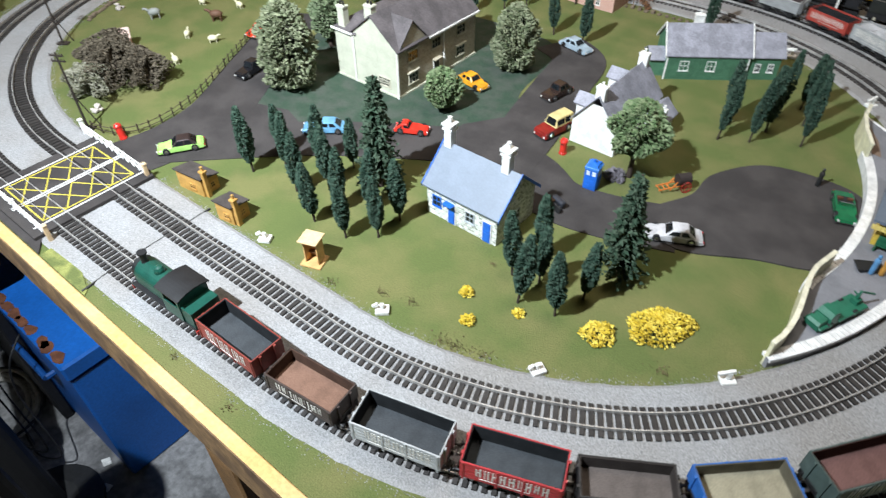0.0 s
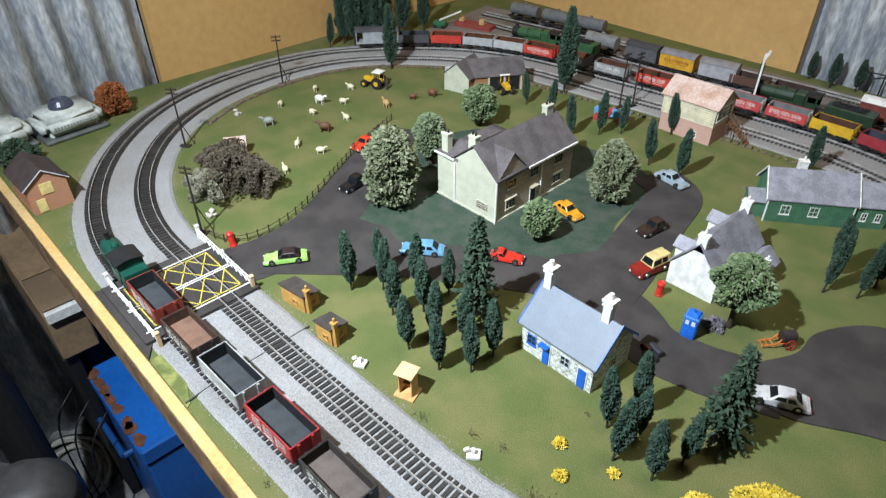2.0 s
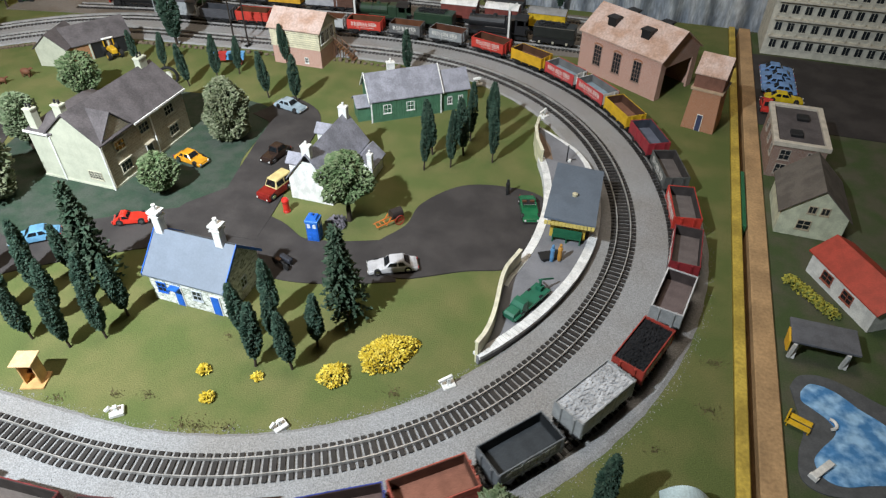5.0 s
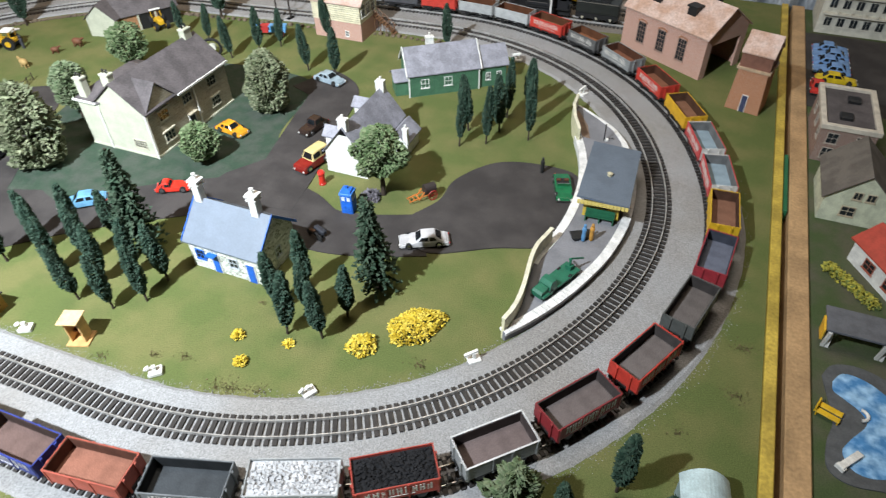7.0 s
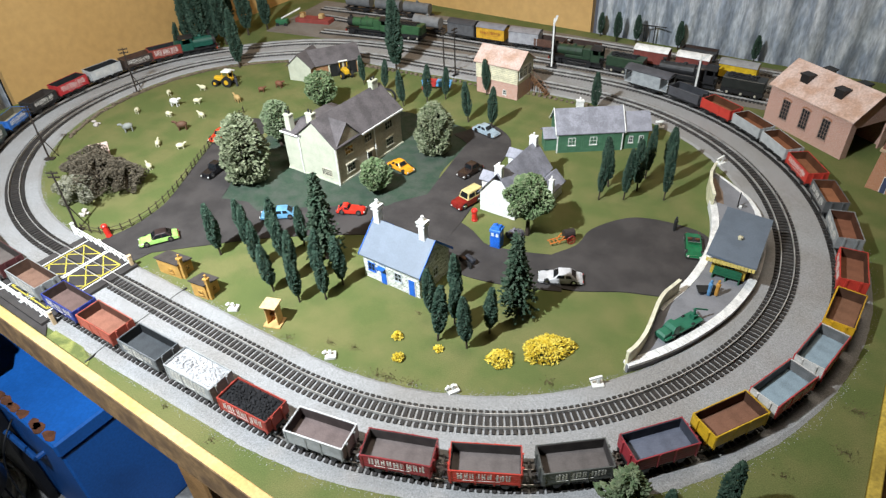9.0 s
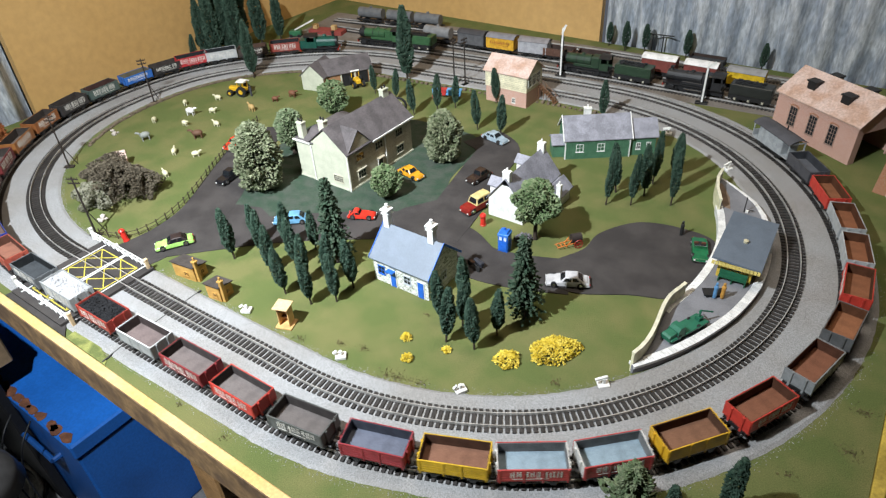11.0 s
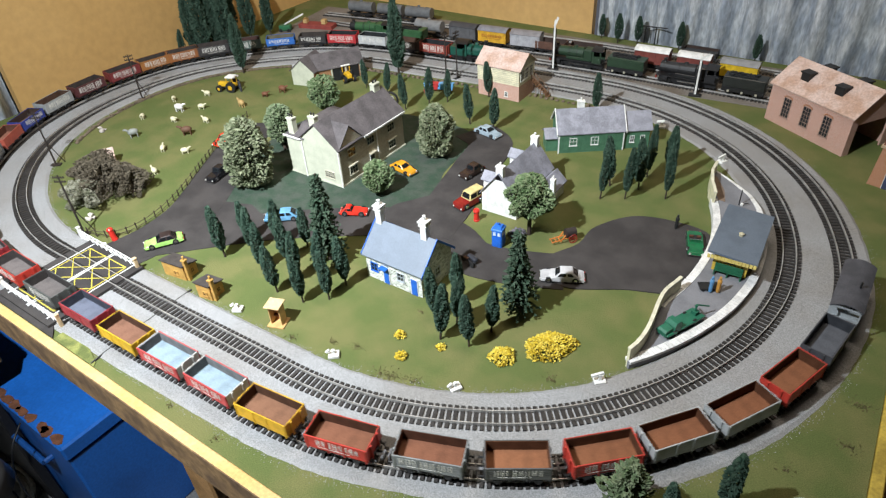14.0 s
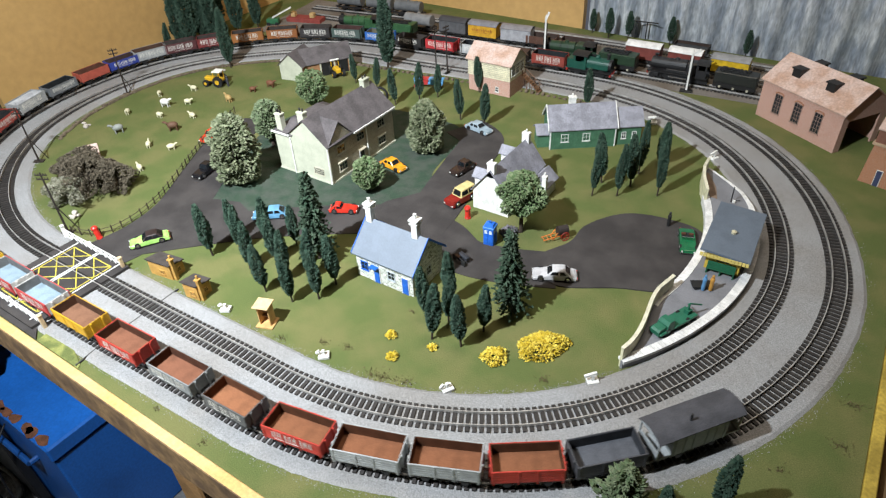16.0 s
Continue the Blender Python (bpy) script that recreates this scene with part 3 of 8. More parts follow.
def station():
    h = gabled("station_house", "white rubble station house with blue slate roof and blue doors", "building", pose(0.204, 0.583, 0), 0.092, 0.068, 0.040, 0.072, [RUBBLE], SLATE_BLUE, 0.004)
    L, D = 0.092, 0.068
    for face, u, w in (("front", 0.014, 0.010), ("front", 0.058, 0.010), ("right", 0.035, 0.009), ("back", 0.025, 0.009), ("back", 0.06, 0.009)):
        window(h, face_pose(face, u, 0.021, L, D), w, 0.012, BLUE if u == 0.014 else paint((0.5, 0.54, 0.58)))
    door(h, face_pose("front", 0.034, 0, L, D), 0.009, 0.026, BLUE, "bright blue panelled door")
    door(h, face_pose("front", 0.080, 0, L, D), 0.010, 0.026, BLUE, "bright blue panelled door")
    bm = B()
    box(bm, 0.026, -0.007, 0.026, 0.038, 0, 0.0275)
    box(bm, 0.0265, -0.006, 0.022, 0.0275, 0, 0.026)
    part("door_canopy", bm, BLUE, h)
    for x in (-0.0045, 0.0955):
        for y0 in (-0.004, 0.072):
            barge(h, x, y0, 0.0352, 0.034, 0.071, 0.004, BLUE)
    for x in (0.004, 0.0775):
        bm = B()
        box(bm, x - 0.0045, 0.0295, 0.055, x + 0.0045, 0.0385, 0.094, 0.0003)
        box(bm, x - 0.006, 0.028, 0.090, x + 0.006, 0.040, 0.092)
        box(bm, x - 0.0065, 0.0275, 0.095, x + 0.0065, 0.0405, 0.0975)
        for dx in (-0.004, 0.004):
            for y in (0.0305, 0.0375):
                box(bm, x + dx - 0.001, y - 0.001, 0.0915, x + dx + 0.001, y + 0.001, 0.0955)
        c = part("chimney", bm, WHITE, h, "tall white chimney with a capped stack")
        part("chimney_pot", lathe(B(), [(0.002, 0.0972), (0.0022, 0.099), (0.0018, 0.103), (0.0024, 0.1045), (0.001, 0.105)], 10, (x, 0.034, 0)), WHITE, c)


def big_house():
    h = thing("manor_house", "cream and grey stone two-storey house with dark slate roofs", "house", pose(-0.095, 0.74, 0))
    # main range along y, its gable to the front
    L, D = 0.115, 0.17
    bm = B()
    sweep(bm, [(0.035, 0), (L, 0), (L, 0.07), (0.072, 0.104), (0.035, 0.074)], "y", 0.0025, D)
    part("wall", bm, STONE, h, "grey stone wall")
    bm = B()
    sweep(bm, [(0.035, 0), (L - 0.001, 0), (L - 0.001, 0.0695), (0.072, 0.1035), (0.035, 0.0735)], "y", 0, 0.002)
    part("gable_wall", bm, CREAM_WALL, h, "cream rendered gable wall")
    bm = B()
    box(bm, 0, 0, 0, 0.0345, 0.12, 0.071)
    part("side_wing", bm, CREAM_WALL, h, "cream rendered wing")
    bm = B()
    v = [bm.verts.new(c) for c in ((-0.003, -0.003, 0.071), (0.042, -0.003, 0.071), (0.042, 0.123, 0.071), (-0.003, 0.123, 0.071), (0.017, 0.03, 0.086), (0.042, 0.03, 0.086), (0.042, 0.09, 0.086), (0.017, 0.09, 0.086))]
    for q in ((3, 2, 1, 0), (4, 5, 6, 7), (0, 1, 5, 4), (1, 2, 6, 5), (2, 3, 7, 6), (3, 0, 4, 7)):
        bm.faces.new([v[i] for i in q])
    part("wing_roof", bm, SLATE, h)
    for pts in ([(0.119, 0.0665), (0.072, 0.1045), (0.072, 0.1065), (0.119, 0.0685)], [(0.030, 0.0700), (0.072, 0.1045), (0.072, 0.1065), (0.030, 0.0720)]):
        part("roof", sweep(B(), pts, "y", -0.003, D + 0.003), SLATE, h)
    # cross gable on the long front
    bm = B()
    sweep(bm, [(0.004, 0.069), (0.058, 0.069), (0.031, 0.098)], "x", 0.08, L + 0.0015)
    part("cross_gable", bm, STONE, h)
    for pts in ([(0.0005, 0.066), (0.031, 0.099), (0.031, 0.101), (0.0005, 0.068)], [(0.0615, 0.066), (0.031, 0.099), (0.031, 0.101), (0.0615, 0.068)]):
        part("cross_roof", sweep(B(), pts, "x", 0.072, L + 0.0028), SLATE, h)
    part("gutter", box(B(), L + 0.003, 0.062, 0.0655, L + 0.006, D + 0.003, 0.068), WHITE, h, "white gutter")
    part("gutter", box(B(), -0.004, -0.004, 0.069, 0.036, -0.002, 0.0715), WHITE, h, "white gutter")
    for x, y in ((L + 0.002, 0.095), (L + 0.0015, -0.0015), (0.036, -0.0015)):
        part("downpipe", tube(B(), (x, y, 0), (x, y, 0.067), 0.0011, n=8), WHITE, h, "white downpipe")
    for y in (0.031, 0.08, 0.135):
        for z in (0.02, 0.052):
            if (y, z) == (0.08, 0.02):
                continue
            w = window(h, pose(L, y, z, 0, 0, 90), 0.018, 0.013, DRESSED, (3, 2))
            bm = B()
            box(bm, -0.012, -0.0025, 0.008, 0.012, 0.0003, 0.010)
            part("lintel", bm, DRESSED, w)
    door(h, pose(L, 0.08, 0, 0, 0, 90), 0.011, 0.026, BLACK, "dark front door")
    bm = B()
    box(bm, L, 0.072, 0.0285, L + 0.006, 0.088, 0.030)
    part("porch_hood", bm, STONE, h)
    window(h, pose(0.09, 0, 0.018), 0.02, 0.011, DRESSED, (8, 3))
    bm = B()
    box(bm, -0.001, -0.0015, 0, L + 0.002, D + 0.0015, 0.003)
    part("plinth", bm, CREAM_WALL, h)
    chimney(h, 0.012, 0.007, 0.06, 0.102, 0.012, 0.010, CREAM_WALL, 2)
    chimney(h, 0.066, 0.006, 0.085, 0.117, 0.013, 0.010, CREAM_WALL, 2)
    chimney(h, 0.072, 0.155, 0.095, 0.118, 0.010, 0.015, CREAM_WALL, 2)


def cottage():
    h = gabled("white_cottage", "whitewashed cottage with a weathered grey slate roof", "house", pose(0.3135, 0.80, 0, 0, 0, 90), 0.115, 0.06, 0.034, 0.072, WHITE, SLATE_GREY, 0.003)
    L, D = 0.115, 0.06
    bm = B()
    sweep(bm, [(-0.026, 0), (0.001, 0), (0.001, 0.024), (-0.012, 0.036), (-0.026, 0.024)], "x", 0.066, 0.106)
    part("rear_wing", bm, WHITE, h)
    for pts in ([(-0.030, 0.020), (-0.012, 0.037), (-0.012, 0.0385), (-0.030, 0.0215)], [(0.004, 0.022), (-0.012, 0.037), (-0.012, 0.0385), (0.004, 0.0235)]):
        part("wing_roof", sweep(B(), pts, "x", 0.063, 0.109), SLATE_GREY, h)
    for x in (0.004, 0.111):
        chimney(h, x, 0.03, 0.06, 0.084, 0.008, 0.012, WHITE, 1, 0.0005, WHITE)
    chimney(h, 0.066, -0.026, 0.0, 0.046, 0.006, 0.007, WHITE, 1, 0.0005, WHITE)
    for x0 in (0.006, 0.086):
        d = part("dormer", sweep(B(), [(x0, 0.034), (x0 + 0.018, 0.034), (x0 + 0.018, 0.052), (x0 + 0.009, 0.060), (x0, 0.052)], "y", 0.036, 0.0605), WHITE, h)
        for pts in ([(x0 - 0.003, 0.0505), (x0 + 0.009, 0.0612), (x0 + 0.009, 0.0625), (x0 - 0.003, 0.0518)], [(x0 + 0.021, 0.0505), (x0 + 0.009, 0.0612), (x0 + 0.009, 0.0625), (x0 + 0.021, 0.0518)]):
            part("dormer_roof", sweep(B(), pts, "y", 0.034, 0.064), SLATE_GREY, d)
    for face, u in (("back", 0.02), ("back", 0.06), ("front", 0.022)):
        window(h, face_pose(face, u, 0.016, L, D), 0.006, 0.008, GREY)
    door(h, face_pose("back", 0.042, 0, L, D), 0.008, 0.022, paint((0.2, 0.02, 0.02)), "dark red door")


def green_hall():
    G = paint((0.07, 0.17, 0.1), 0.6)
    h = gabled("green_hall", "green planked village hall with grey roof and white windows", "building", pose(0.276, 1.017, 0, 0, 0, 36), 0.112, 0.062, 0.038, 0.068, G, SLATE_GREY, 0.003)
    L, D = 0.112, 0.062
    for k in range(28):
        bm = B()
        box(bm, L * (k + 0.15) / 28, -0.0006, 0.003, L * (k + 0.85) / 28, 0.0002, 0.037)
        part("plank", bm, G, h)
    for u in (0.025, 0.062):
        window(h, face_pose("front", u, 0.021, L, D), 0.011, 0.013)
    bm = B()
    sweep(bm, [(0.004, 0), (0.050, 0), (0.050, 0.036), (0.027, 0.058), (0.004, 0.036)], "x", L, L + 0.046)
    part("annexe", bm, G, h)
    for pts in ([(0.0005, 0.0335), (0.027, 0.0585), (0.027, 0.060), (0.0005, 0.035)], [(0.0535, 0.0335), (0.027, 0.0585), (0.027, 0.060), (0.0535, 0.035)]):
        part("annexe_roof", sweep(B(), pts, "x", L + 0.004, L + 0.05), SLATE_GREY, h)
    window(h, pose(L + 0.016, 0.004, 0.018), 0.006, 0.011)
    window(h, pose(L + 0.034, 0.004, 0.018), 0.006, 0.011)
    bm = B()
    sweep(bm, [(0.01, 0), (0.04, 0), (0.04, 0.026), (0.025, 0.036), (0.01, 0.026)], "x", -0.02, 0)
    part("porch", bm, G, h)
    for pts in ([(0.006, 0.0245), (0.025, 0.0365), (0.025, 0.038), (0.006, 0.026)], [(0.044, 0.0245), (0.025, 0.0365), (0.025, 0.038), (0.044, 0.026)]):
        part("porch_roof", sweep(B(), pts, "x", -0.023, 0.001), SLATE_GREY, h)
    for x in (-0.0042, L + 0.0028):
        for y0 in (-0.003, 0.065):
            barge(h, x, y0, 0.034, 0.031, 0.0675, 0.0035, WHITE, 0.0014)
    for x in (0, L):
        part("corner_board", box(B(), x - 0.001, -0.001, 0, x + 0.001, 0.0005, 0.036), WHITE, h)
    chimney(h, 0.042, 0.038, 0.058, 0.08, 0.012, 0.008, WHITE, 1, pot_mat=WHITE)


def signal_box():
    h = thing("signal_box", "pink brick and cream boarded signal box with a faded roof", "building", pose(0.018, 1.17, 0))
    L, D, e, r = 0.095, 0.063, 0.068, 0.09
    part("lower_wall", box(B(), 0, 0, 0, L, D, 0.032), BRICK, h, "pink brick lower wall")
    part("upper_wall", sweep(B(), [(0, 0.032), (D, 0.032), (D, e), (D / 2, r), (0, e)], "x", 0, L), paint((0.45, 0.42, 0.3), 0.7), h)
    for k in range(9):
        z = 0.033 + k * 0.0038
        part("weatherboard", box(B(), -0.0012, -0.0012, z, L + 0.0003, D + 0.001, z + 0.0026), paint((0.72, 0.66, 0.47), 0.7), h)
    gable_slopes(h, L, D, e, r, 0.005, 0.0015, ROOF_PINK)
    for u in (0.012, 0.03, 0.048):
        window(h, face_pose("right", u, 0.052, L, D), 0.012, 0.02, WHITE, (2, 3))
    window(h, face_pose("front", 0.066, 0.012, L, D), 0.006, 0.009)
    bm = B()
    for k in range(9):
        box(bm, L + 0.002 + k * 0.0045, 0.045, 0.030 - k * 0.0035, L + 0.0075 + k * 0.0045, 0.058, 0.0312 - k * 0.0035)
    for y in (0.045, 0.058):
        tube(bm, (L, y, 0.045), (L + 0.042, y, 0.013), 0.0007, n=6)
        for k in range(4):
            tube(bm, (L + 0.004 + k * 0.011, y, 0), (L + 0.004 + k * 0.011, y, 0.042 - k * 0.0083), 0.0008, n=6)
    part("stairs", bm, paint((0.16, 0.08, 0.04)), h, "brown outside stairs")


def engine_shed():
    h = thing("engine_shed", "pink brick engine shed with a faded roof and dark vents", "building", pose(0.546, 1.323, 0, 0, 0, -33))
    L, D, e, r = 0.168, 0.10, 0.07, 0.105
    bm = B()
    sweep(bm, [(0, 0.0), (D, 0.0), (D, e), (D / 2, r), (0, e)], "x", 0, 0.003)
    sweep(bm, [(0, e - 0.016), (D, e - 0.016), (D, e), (D / 2, r), (0, e)], "x", L - 0.003, L)
    box(bm, L - 0.003, 0, 0, L, 0.014, e - 0.016)
    box(bm, L - 0.003, D - 0.014, 0, L, D, e - 0.016)
    box(bm, 0.003, 0, 0, L - 0.003, 0.003, e)
    box(bm, 0.003, D - 0.003, 0, L - 0.003, D, e)
    part("wall", bm, BRICK, h)
    gable_slopes(h, L, D, e, r, 0.004, 0.002, ROOF_PINK)
    for u in (0.04, 0.082, 0.124):
        w = window(h, face_pose("front", u, 0.036, L, D), 0.015, 0.034, paint((0.3, 0.2, 0.16)), (3, 5))
        bm = B()
        for k in range(9):
            a = math.pi * (k + 0.5) / 9
            x, z = 0.0085 * math.cos(a), 0.017 + 0.0035 * math.sin(a)
            box(bm, x - 0.001, -0.0012, z - 0.0005, x + 0.001, 0.0003, z + 0.0015)
        part("arch", bm, BRICK_RED, w)
    for x in (0.045, 0.115):
        for y in (0.025, 0.075):
            bm = B()
            zz = e + (r - e) * (min(y, D - y) / (D / 2))
            prism(bm, [(x - 0.008, y - 0.007), (x + 0.008, y - 0.007), (x + 0.008, y + 0.007), (x - 0.008, y + 0.007)], zz - 0.006, zz + 0.010)
            box(bm, x - 0.010, y - 0.009, zz + 0.010, x + 0.010, y + 0.009, zz + 0.0125)
            part("roof_vent", bm, BLACK, h, "dark square smoke vent")


def water_tower():
    h = thing("water_tower", "red brick water tower with a rusty brown tank", "building", pose(0.735, 1.160, 0, 0, 0, -14))
    h.scale = (0.74, 0.85, 1.0)
    part("base", sweep(B(), [(-0.003, 0), (0.063, 0), (0.058, 0.064), (0.002, 0.064)], "y", 0, 0.05), BRICK_RED, h, "red brick base")
    part("cornice", box(B(), -0.002, -0.003, 0.0642, 0.062, 0.053, 0.068), paint((0.5, 0.36, 0.24)), h)
    RUST = paint((0.2, 0.09, 0.06), 0.7)
    part("tank", sweep(B(), [(0.001, 0.0682), (0.059, 0.0682), (0.059, 0.094), (0.001, 0.094)], "y", 0, 0.05), RUST, h, "brown tank")
    part("roof", sweep(B(), [(-0.004, 0.089), (0.025, 0.112), (0.054, 0.089), (0.054, 0.091), (0.025, 0.1145), (-0.004, 0.091)], "x", -0.001, 0.061), ROOF_PINK, h)
    door(h, pose(0.03, 0, 0), 0.010, 0.026, paint((0.05, 0.06, 0.12)), "dark blue arched door")


def barn():
    TIMBER = paint((0.3, 0.15, 0.07), 0.7)
    base = pose(-0.322, 1.045, 0, 0, 0, 57)
    h = gabled("barn", "cream and timber barn with a dark slate roof and open bays", "barn", base, 0.105, 0.06, 0.033, 0.056, TIMBER, SLATE, 0.004)
    # the cream wing stands across the end of the long range
    wing = base.inverted() @ pose(-0.318, 1.033, 0, 0, 0, 103)
    L, D, e, r = 0.06, 0.056, 0.034, 0.058
    o = part("wing", sweep(B(), [(0, 0), (D, 0), (D, e), (D / 2, r), (0, e)], "x", 0, L), TIMBER, h)
    o.matrix_basis = wing
    part("gable_wall", sweep(B(), [(0, 0), (D, 0), (D, e), (D / 2, r - 0.001), (0, e)], "x", -0.0015, -0.0003), CREAM_WALL, o, "cream end wall")
    gable_slopes(o, L, D, e, r, 0.004, 0.0015, SLATE)
    for x in (0.034, 0.066, 0.1):
        part("bay_post", box(B(), x - 0.0015, -0.002, 0, x + 0.0015, 0.001, 0.030), CREAM_WALL, h)
    part("bay_beam", box(B(), 0.032, -0.002, 0.0302, 0.102, 0.001, 0.033), CREAM_WALL, h)
    # the wall is solid: black panels stand for the shade inside the bays
    for x in (0.05, 0.083):
        part("open_bay", box(B(), x - 0.013, -0.0006, 0, x + 0.013, 0.0005, 0.0298), BLACK, h, "black panel for the shade inside an open bay")


def small_huts():
    OCHRE, FELT = paint((0.5, 0.28, 0.07), 0.7), mat("roofing_felt", (0.06, 0.05, 0.045), 0.9, 0.3, 80, 0.4)
    for m, L in ((pose(-0.046, 0.437, 0, 0, 0, 8), 0.040), (pose(0.036, 0.430, 0, 0, 0, 8), 0.024)):
        h = thing("lamp_hut", "ochre platelayers hut with a brown felt roof and chimney", "hut", m, "huts beside the line")
        part("wall", sweep(B(), [(0, 0), (0.023, 0), (0.023, 0.019), (0, 0.024)], "x", 0, L), OCHRE, h)
        part("roof", sweep(B(), [(-0.002, 0.0246), (0.025, 0.0187), (0.025, 0.0202), (-0.002, 0.026)], "x", -0.002, L + 0.002), FELT, h)
        chimney(h, L + 0.003, 0.004, 0, 0.036, 0.005, 0.005, OCHRE, 1, 0.001, OCHRE)
        window(h, pose(L, 0.014, 0.010, 0, 0, 90), 0.005, 0.006, OCHRE)
        window(h, pose(L * 0.6, 0, 0.010), 0.006, 0.005, OCHRE)
    h = thing("watchman_hut", "tan wooden watchman hut with a flat roof, open fronted", "hut", pose(0.167, 0.45, 0, 0, 0, 20))
    h.scale = (0.86, 0.86, 0.95)
    TAN = paint((0.6, 0.36, 0.14), 0.7)
    part("base", box(B(), -0.013, -0.012, 0.0003, 0.013, 0.012, 0.002), TAN, h)
    bm = B()
    box(bm, -0.009, 0.007, 0.002, 0.009, 0.009, 0.032)
    box(bm, -0.009, -0.006, 0.002, -0.0075, 0.007, 0.032)
    box(bm, 0.0075, -0.006, 0.002, 0.009, 0.007, 0.032)
    part("wall", bm, TAN, h)
    part("roof", box(B(), -0.012, -0.011, 0.0325, 0.012, 0.012, 0.0345, 0.0004), paint((0.72, 0.5, 0.26), 0.7), h)
    part("seat", box(B(), -0.0075, 0.002, 0.010, 0.0075, 0.007, 0.0115), paint((0.2, 0.1, 0.06)), h)


station(), big_house(), cottage(), green_hall(), signal_box(), engine_shed(), water_tower(), barn(), small_huts()

# ---- trees and bushes ----
def leaf_mat(name, a, b):
    return mat(name, a, 0.85, 0.35, 160, 0.3, fine=700, second=b, spec=0.15)


POPLAR = leaf_mat("poplar_green", (0.024, 0.05, 0.034), (0.055, 0.088, 0.062))
FIR = leaf_mat("fir_green", (0.026, 0.05, 0.03), (0.06, 0.085, 0.056))
CHESTNUT = leaf_mat("chestnut_leaves", (0.095, 0.115, 0.06), (0.215, 0.23, 0.145))
LIGHT_GREEN = leaf_mat("light_leaves", (0.09, 0.14, 0.06), (0.18, 0.22, 0.12))
PALE = leaf_mat("pale_leaves", (0.10, 0.14, 0.07), (0.17, 0.2, 0.12))
PURPLE = leaf_mat("dull_purple_leaves", (0.062, 0.052, 0.036), (0.15, 0.125, 0.09))
DRAB = leaf_mat("drab_leaves", (0.12, 0.12, 0.075), (0.27, 0.26, 0.2))
AUTUMN = leaf_mat("autumn_leaves", (0.22, 0.07, 0.025), (0.3, 0.11, 0.04))
GORSE = leaf_mat("gorse_flowers", (0.5, 0.36, 0.03), (0.72, 0.57, 0.1))


def leaf(bm, c, out, size, rng):
    """One leaf clump: a small folded tuft that points outwards."""
    out = out.normalized()
    u = out.orthogonal().normalized()
    u = Matrix.Rotation(rng.uniform(0, 6.28), 3, out) @ u
    w = out.cross(u)
    s = size * rng.uniform(0.7, 1.3)
    tip = bm.verts.new(c + out * s)
    ring = [bm.verts.new(c + (u * math.cos(a) + w * math.sin(a)) * s * 0.55) for a in (0.2, 2.3, 4.4)]
    for i in range(3):
        bm.faces.new((ring[i], ring[(i + 1) % 3], tip))


def crown(profile, n, size, seed, droop=0.3, squash=1.0, lumps=0.12):
    """Leaf tufts over an uneven turned outline; profile rows of (height, radius)."""
    rng = random.Random(seed)
    bm = B()
    zs, rs = [p[0] for p in profile], [p[1] for p in profile]
    weights = [max(0.05, float(np.interp(z, zs, rs))) for z in np.linspace(zs[0], zs[-1], 60)]
    ph = [rng.uniform(0, 6.28) for _ in range(6)]
    for k in range(n):
        z = rng.choices(np.linspace(zs[0], zs[-1], 60), weights)[0] + rng.uniform(-1, 1) * (zs[-1] - zs[0]) / 120
        a = rng.uniform(0, 2 * math.pi)
        r = float(np.interp(z, zs, rs)) * (1 + lumps * math.sin(3 * a + ph[0] + z * 90) + lumps * math.sin(5 * a + ph[1] - z * 150)) * rng.choice((1, 1, 0.93, 0.82, 0.6))
        out = Vector((math.cos(a), math.sin(a) * squash, rng.uniform(-droop, 0.9)))
        leaf(bm, Vector((r * math.cos(a), r * math.sin(a) * squash, z)), out, size, rng)
    return bm


def trunk(h, r, limbs=0, spread=0.02, seed=1):
    rng = random.Random(seed)
    bm = B()
    tube(bm, (0, 0, 0), (0, 0, h * 0.6), r, r * 0.7, 8)
    tube(bm, (0, 0, h * 0.6), (0.001, 0, h), r * 0.7, r * 0.25, 8)
    for k in range(limbs):
        a, z = 6.28 * k / limbs + rng.uniform(-0.3, 0.3), h * rng.uniform(0.35, 0.7)
        tube(bm, (0, 0, z), (spread * math.cos(a), spread * math.sin(a), z + spread * 0.8), r * 0.4, r * 0.12, 6)
    return bm


def make_tree(name, label, category, m, crown_bm, material, trunk_bm, group=""):
    t = thing(name, label, category, m, group)
    part("trunk", trunk_bm, BARK, t)
    part("crown", crown_bm, material, t)
    return t


def poplar_kind(seed):
    H = 0.078
    prof = [(0.014, 0.0026), (0.025, 0.0062), (0.037, 0.0074), (0.052, 0.0066), (0.066, 0.0046), (0.075, 0.0022), (0.079, 0.001)]
    return make_tree("poplar", "dark green conical poplar tree on a thin trunk", "tree", pose(0, 0, 0), crown(prof, 1500, 0.0025, seed), POPLAR, trunk(0.07, 0.0014, 5, 0.006, seed), "poplars in the village")


